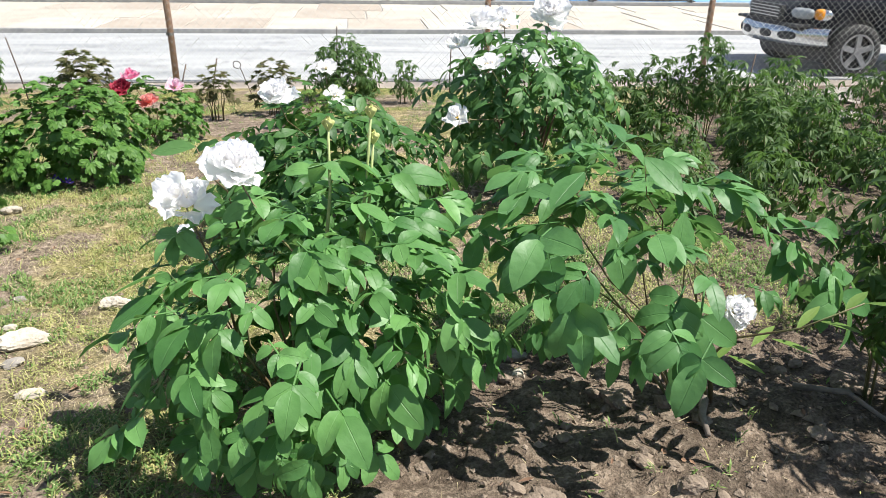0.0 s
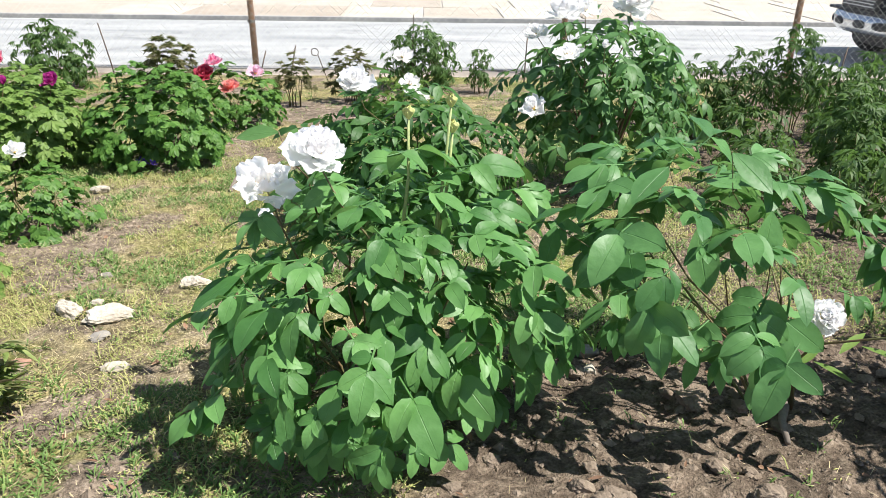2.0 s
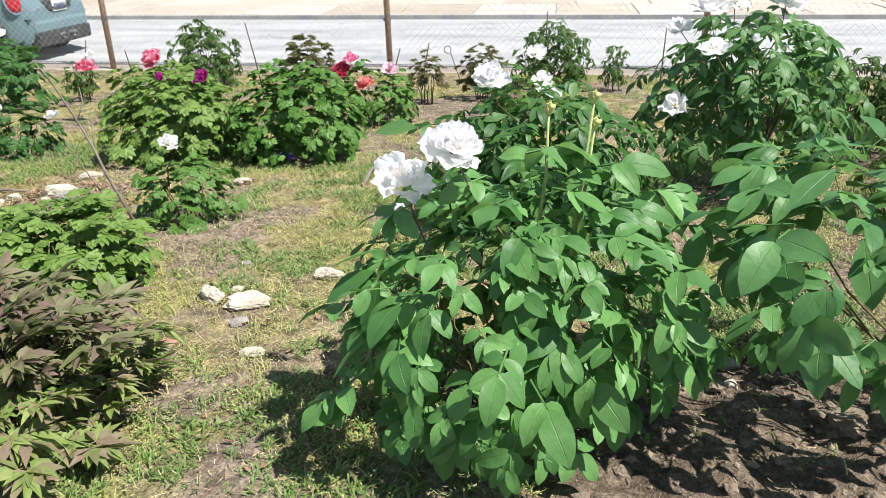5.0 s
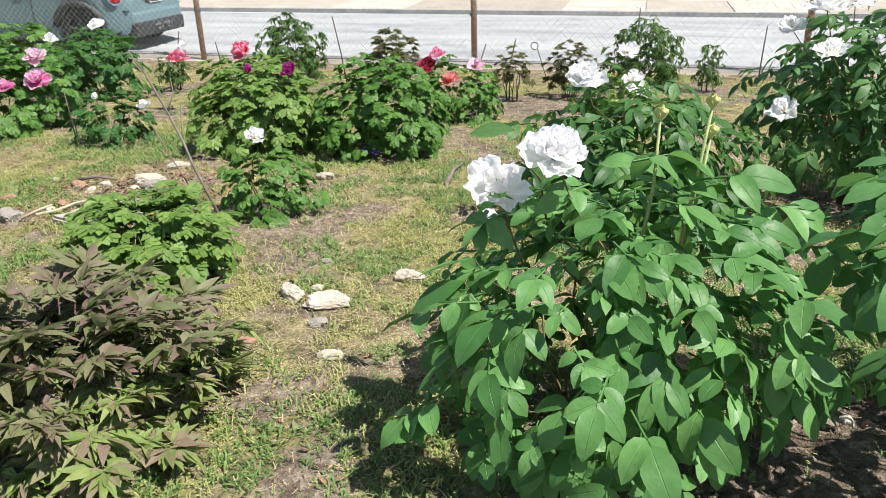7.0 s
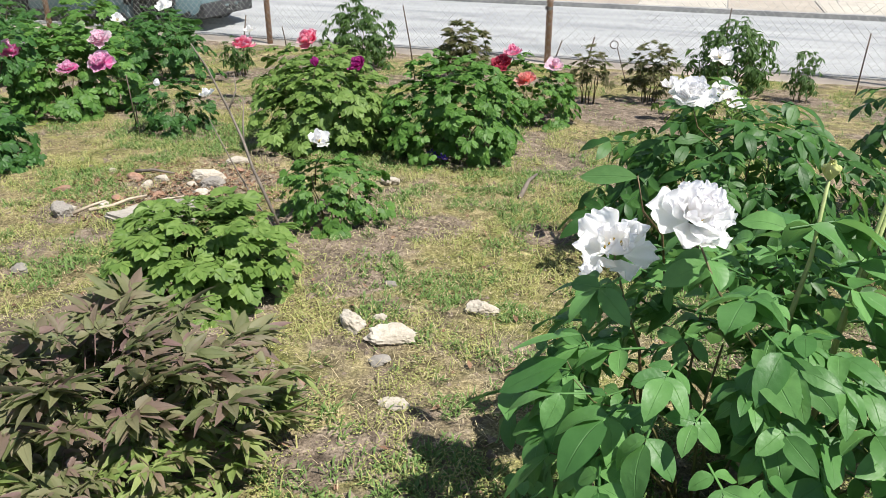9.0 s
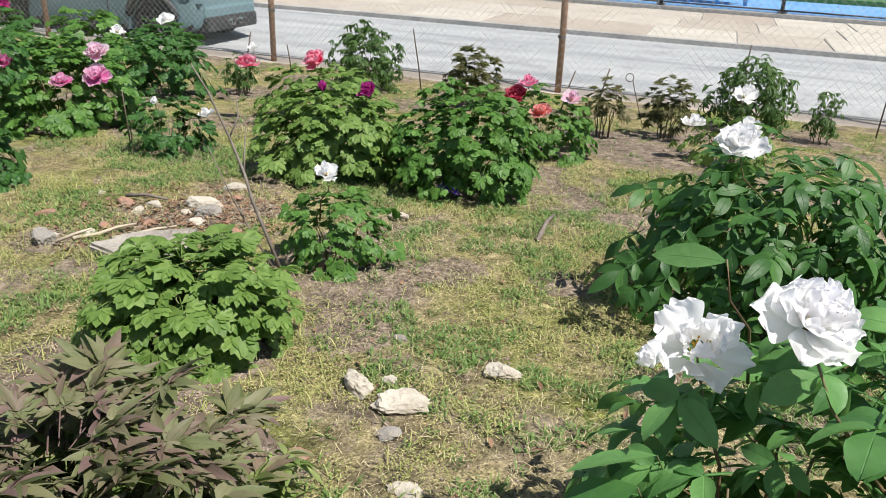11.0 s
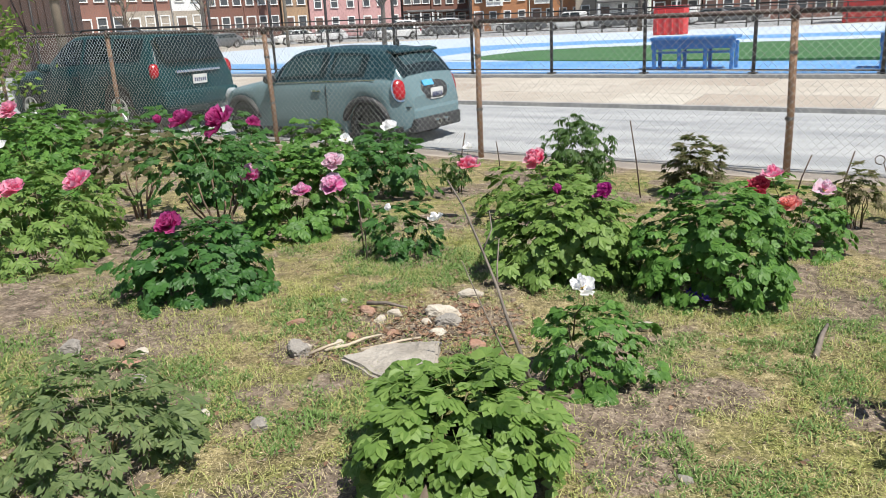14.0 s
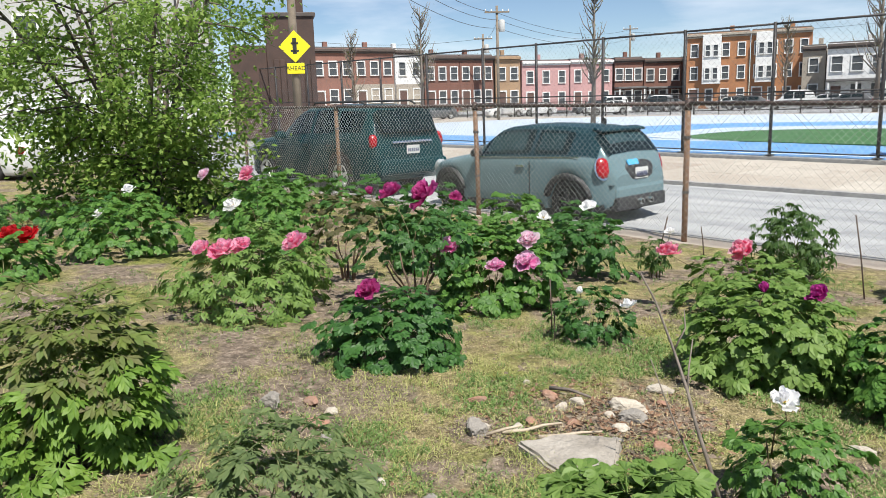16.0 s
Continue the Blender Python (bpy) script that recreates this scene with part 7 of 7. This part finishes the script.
def bench(x, y, wide):
    root = thing("track_bench", pose(x, y, street_z(x) + 0.03), "blue steel shelter bench beside the track", "bench", "benches beside the track")
    part("canopy", boxes(((0, 0.3, 0.80), (wide, 0.9, 0.08), 0.02), ((0, 0.0, 0.66), (wide, 0.06, 0.28), 0.01)), M_BLUESTEEL, root, "blue panel top")
    for k in range(4):
        for q in (0.0, 0.55):
            part("leg", boxes(((-wide / 2 + 0.08 + k * (wide - 0.16) / 3, q, 0.34), (0.09, 0.08, 0.70), 0.01)), M_BLUESTEEL, root)
    part("seat", boxes(((0, 0.3, 0.42), (wide - 0.2, 0.36, 0.05), 0.01)), M_BLUESTEEL, root)


bench(-6.35, 20.7, 2.2)
bench(-0.9, 20.7, 2.2)


def red_box(x, y, w2, h2, label, name="red_container"):
    root = thing(name, pose(x, y, 0.05), label, "container")
    part("box", boxes(((0, 0, h2 / 2), (w2, w2 * 0.6, h2), 0.06)), M_RED, root)
    part("lid", boxes(((0, 0, h2 + 0.08), (w2 * 1.04, w2 * 0.62, 0.16), 0.05)), M_RED, root)
    for k in range(4):
        part("rib", boxes(((-w2 * 0.36 + k * w2 * 0.24, -w2 * 0.31, h2 / 2), (0.10, 0.08, h2 * 0.9), 0.01)), M_RED, root)


red_box(-15.2, 49.0, 1.9, 1.6, "red metal container beyond the field")
red_box(-1.5, 66.0, 11.0, 3.4, "large red metal container beyond the field")
for i, (x, y, rz, p, lb, van) in enumerate([
        (-58, 58, 75, M_CARW, "white car parked far off below the houses", False), (-60, 66, 80, M_CARG, "grey car parked far off below the houses", False),
        (-55, 72, 60, M_CARW, "white van parked far off below the houses", True), (-51, 77, 50, M_CARG, "dark car parked far off below the houses", False),
        (-45, 80, 30, M_CARW, "white car parked far off beyond the field", False), (-38, 80, 15, M_CARW, "white van parked far off beyond the field", True),
        (-32, 79, 10, M_CARG, "grey car parked far off beyond the field", False), (-26, 79, 8, M_CARW, "white van parked beyond the field", True),
        (-20, 79, 5, M_CARG, "dark car parked beyond the field", False), (-62, 52, 80, M_CARG, "dark car parked below brick houses", False),
        (-48, 62, 60, M_CARW, "white car parked beside the park", False), (-42, 78, 20, M_CARG, "dark car parked beside a white one", False), (-35, 81, 12, M_CARW, "white car parked below orange brick", False), (-29, 80, 8, M_CARW, "white car parked below the white house", False), (-50, 73, 48, M_CARG, "dark van parked far off", True), (-57, 62, 75, M_CARW, "white car parked far off beside brick houses", False), (-54, 68, 65, M_CARG, "grey car parked far off beside the park", False), (-23, 80, 6, M_CARG, "grey car parked beyond the turf", False), (-26, 3.0, 30, M_CARW, "white car parked behind the leafy tree", False)]):
    far_car(x, y, rz, p, lb, van)

far_fence = thing("low_park_fence", pose(-40, 60, 0.05), "low dark fence along the far side of the park", "fence", kind="structure")
for k in range(34):
    part("post", boxes(((-26 + k * 2.2, 0.45 * (k - 12) * 0.25, 0.75), (0.09, 0.09, 1.5))), M_BLACKP, far_fence)
for z in (0.35, 1.0, 1.45):
    tube("rail", [(-26, 0.45 * -12 * 0.25, z), (-26 + 33 * 2.2, 0.45 * 21 * 0.25, z)], [0.04, 0.04], M_BLACKP, far_fence, 6)

far_mesh = chain_link(-26, 46.6, 0, lambda x: 0.05, lambda x: 1.75, 0.10, 0.011, "wire_mesh", M_WIRED, far_fence)
far_mesh.matrix_local = pose(0, -0.02, 0, 0, 0, 2.93)

bare_tree(-44.5, 37.5, 8.6, 3)
bare_tree(-31.5, 41.0, 9.2, 4)
bare_tree(-21.5, 62.0, 10.5, 5)
bare_tree(-58.0, 41.0, 8.0, 6)
bare_tree(-38.0, 84.0, 9.5, 7)

# ---- grass, weeds, straw, pebbles: uncountable, one object each ----
feet = [(o.matrix_world.translation.x, o.matrix_world.translation.y) for o in scene.objects if o.name.startswith("peony_shrub")]


def in_bed(x, y):
    """The bare dug bed in front of the two large peonies."""
    return y > -1.0 + 0.3 * math.sin(3 * x) and x > 0.02 + 0.55 * (y - 0.3) and y < 0.92 + 0.08 * math.sin(5 * x)


def foot_gap(x, y):
    return min((x - a) ** 2 + (y - b) ** 2 for a, b in feet) ** 0.5


# rubble and bare places: x, y, radius
BARE = [(-2.75, 2.25, 0.45), (-2.55, 2.5, 0.3), (-3.0, 1.8, 0.22), (-3.75, 1.38, 0.40), (-4.05, 1.5, 0.3), (-2.30, 0.75, 0.24), (-2.02, 0.88, 0.2), (-1.75, 0.95, 0.2), (-0.98, 0.62, 0.14), (-0.78, 0.30, 0.14), (-2.85, 1.35, 0.16), (-1.45, 1.55, 0.2), (-1.55, 1.75, 0.22), (-1.5, 1.95, 0.2), (-1.35, 2.2, 0.22), (-2.2, 1.0, 0.2), (-1.35, 0.75, 0.2),
        (-1.05, 0.55, 0.16), (-0.4, 3.1, 0.3), (-0.75, 5.0, 0.6), (0.3, 4.4, 0.45), (-2.9, 4.1, 0.4), (-3.4, 0.9, 0.2), (-3.1, 1.15, 0.16), (-0.85, 2.3, 0.18), (-3.9, 4.3, 0.4), (-5.3, 4.5, 0.4)]


def bareness(x, y):
    b = max(1.25 - math.hypot(x - a, y - c) / r for a, c, r in BARE)
    return max(0.0, min(1.0, max(b, 1.15 - foot_gap(x, y) / 0.42)))


def scatter(count, area, dense, make, seed):
    rnd = random.Random(seed)
    v, f = [], []
    x0, x1, y0, y1 = area
    done = 0
    while done < count:
        # nearer the path the cover is thicker
        x, y = rnd.uniform(x0, x1), y0 + (y1 - y0) * rnd.random() ** 1.1
        done += 1
        # thinning out towards the rim of the plot
        rim = min(1.0, (y - y0) / 1.4, (x - x0) / 1.2, (x1 - x) / 0.8 + 0.15)
        if rnd.random() < dense(x, y) * rim:
            make(v, f, rnd, x, y, garden_z(x, y))
    return v, f


def green_share(x, y):
    return 0.14 + 1.1 * noise.noise(Vector((x * 0.9, y * 0.9, 11.0))) + 1.7 * noise.noise(Vector((x * 2.9, y * 2.9, 3.0))) + 0.8 * noise.noise(Vector((x * 8.0, y * 8.0, 6.0)))


def grass_density(x, y):
    if in_bed(x, y):
        return 0.015
    d = max(0.0, min(1.0, 1.7 * green_share(x, y) + 0.06))
    g = foot_gap(x, y)
    return d * (0.25 if g < 0.33 else 1.0) * (1 - 0.8 * bareness(x, y)) * (0.35 if y > 5.0 else 1.0)


def weed_density(x, y):
    if in_bed(x, y):
        return 0.01
    s = 0.02 + 3.8 * noise.noise(Vector((x * 1.4 + 7, y * 1.4, 21.0))) + 2.6 * noise.noise(Vector((x * 4.6, y * 4.6, 8.0))) + 0.5 * smooth01(2.0, 0.2, y) + 0.7 * smooth01(0.8, 0.3, math.hypot(x - 0.4, y - 1.6))
    return max(0.02, min(1.0, s)) * (1 - 0.8 * bareness(x, y))


def straw_density(x, y):
    s = 0.5 - 1.2 * noise.noise(Vector((x * 0.9, y * 0.9, 11.0)))
    return max(0.05, min(1.0, s)) * (0.12 if in_bed(x, y) else 1.0)


def one_blade(v, f, rnd, x, y, z):
    a, h = rnd.uniform(0, 6.28), rnd.uniform(0.010, 0.040)
    w2, lean = rnd.uniform(0.0010, 0.0026), rnd.uniform(0.4, 1.6) * h
    c, s = math.cos(a), math.sin(a)
    n0 = len(v)
    v.extend([(x - s * w2, y + c * w2, z - 0.004), (x + s * w2, y - c * w2, z - 0.004), (x + c * lean * 0.4 + s * w2 * 0.8, y + s * lean * 0.4 - c * w2 * 0.8, z + h * 0.6),
              (x + c * lean * 0.4 - s * w2 * 0.8, y + s * lean * 0.4 + c * w2 * 0.8, z + h * 0.6), (x + c * lean, y + s * lean, z + h)])
    f.extend([(n0, n0 + 1, n0 + 2, n0 + 3), (n0 + 3, n0 + 2, n0 + 4)])


def one_weed(v, f, rnd, x, y, z):
    """A small tuft of narrow pointed leaves that lean outwards."""
    for k in range(6):
        a, L, w2 = rnd.uniform(0, 6.28), rnd.uniform(0.012, 0.034), rnd.uniform(0.0016, 0.0034)
        ox, oy = x + rnd.uniform(-0.014, 0.014), y + rnd.uniform(-0.014, 0.014)
        c, s, up = math.cos(a), math.sin(a), rnd.uniform(0.25, 1.1) * L
        n0 = len(v)
        v.extend([(ox, oy, z), (ox + c * L * 0.5 - s * w2, oy + s * L * 0.5 + c * w2, z + up * 0.8), (ox + c * L, oy + s * L, z + up), (ox + c * L * 0.5 + s * w2, oy + s * L * 0.5 - c * w2, z + up * 0.75)])
        f.append((n0, n0 + 1, n0 + 2, n0 + 3))


def one_mat(v, f, rnd, x, y, z):
    for k in range(4):
        a, r = rnd.uniform(0, 6.28), rnd.uniform(0.0030, 0.0075)
        ox, oy, oz = x + rnd.uniform(-0.022, 0.022), y + rnd.uniform(-0.022, 0.022), z + rnd.uniform(0.003, 0.024)
        c, s, t = math.cos(a) * r, math.sin(a) * r, rnd.uniform(-0.6, 0.8) * r
        n0 = len(v)
        v.extend([(ox, oy, oz), (ox + c * 0.9 - s * 0.35, oy + s * 0.9 + c * 0.35, oz + t), (ox + c * 2.0, oy + s * 2.0, oz + t * 0.6), (ox + c * 0.9 + s * 0.35, oy + s * 0.9 - c * 0.35, oz + t * 0.8)])
        f.append((n0, n0 + 1, n0 + 2, n0 + 3))


def one_straw(v, f, rnd, x, y, z):
    a, L, w2 = rnd.uniform(0, 6.28), rnd.uniform(0.008, 0.032), rnd.uniform(0.0004, 0.0009)
    c, s = math.cos(a), math.sin(a)
    z1, z2 = z + rnd.uniform(0.006, 0.022), z + rnd.uniform(0.006, 0.03)
    n0 = len(v)
    v.extend([(x - s * w2, y + c * w2, z1), (x + s * w2, y - c * w2, z1), (x + c * L + s * w2, y + s * L - c * w2, z2), (x + c * L - s * w2, y + s * L + c * w2, z2)])
    f.append((n0, n0 + 1, n0 + 2, n0 + 3))


def one_dead_leaf(v, f, rnd, x, y, z):
    m = Matrix.Translation((x, y, z + 0.008)) @ Euler((rnd.uniform(-0.4, 0.4), rnd.uniform(-0.6, 0.6), rnd.uniform(0, 6.28))).to_matrix().to_4x4()
    blade(v, f, m, rnd.uniform(0.012, 0.038), rnd.uniform(0.007, 0.018), 3, -0.4, 0.5)


def one_pebble(v, f, rnd, x, y, z):
    r = rnd.uniform(0.003, 0.010) * (2.2 if rnd.random() < 0.10 else 1.0)
    n0 = len(v)
    for dx, dy, dz in ((1, 0, 0), (0, 1, 0), (-1, 0, 0), (0, -1, 0), (0, 0, 0.8), (0, 0, -0.6)):
        v.append((x + (dx + rnd.uniform(-.35, .35)) * r, y + (dy + rnd.uniform(-.35, .35)) * r, z + (dz + 0.1) * r))
    for k in range(4):
        f.append((n0 + k, n0 + (k + 1) % 4, n0 + 4))
        f.append((n0 + (k + 1) % 4, n0 + k, n0 + 5))


YARD = (-8.6, 4.2, -2.4, 7.25)


NEAR = (-4.9, 1.9, -0.6, 4.4)


def litter(name, count, dense, make, seed, material, label, category, smooth=False):
    """Two thirds of a kind lie in the part of the yard that the path passes nearest."""
    v, f = scatter(count // 3, YARD, dense, make, seed)
    v2, f2 = scatter(count * 2 // 3, NEAR, dense, make, seed + 50)
    f.extend(tuple(i + len(v) for i in q) for q in f2)
    ob = new(name, from_lists(name, v + v2, f, material, smooth))
    tagged(ob, label, category, kind="stuff")


layer = ground.data.attributes.new("bare", "FLOAT", "POINT")
layer.data.foreach_set("value", [bareness(v.co.x, v.co.y) if -8 < v.co.x < 5 and -1 < v.co.y < 7.4 else 0.0 for v in ground.data.vertices])
litter("mat_plants", 135000, grass_density, one_mat, 6, L_MAT, "low yellow-green mat of small leaves in worn patches", "weeds")
litter("grass", 140000, grass_density, one_blade, 1, L_GRASS, "thin yellow-green grass in worn patches", "grass")
litter("weeds", 105000, weed_density, one_weed, 2, L_WEED, "low green clover-like weeds in patches", "weeds")
litter("straw", 150000, straw_density, one_straw, 3, L_STRAW, "dry straw and dead grass on the soil", "straw")
litter("leaf_litter", 120000, lambda x, y: max(0.0, 1.1 - math.hypot(x + 2.7, y - 2.25) / 0.62) if math.hypot(x + 2.7, y - 2.25) < 0.6 else 0.012, one_dead_leaf, 4, L_DEAD, "dead brown leaves scattered over the soil", "leaf litter")
litter("pebbles", 44000, lambda x, y: 1.0 if in_bed(x, y) else 0.2 + 0.8 * bareness(x, y), one_pebble, 5, M_CLOD, "small soil crumbs and pebbles", "pebbles")
pave()
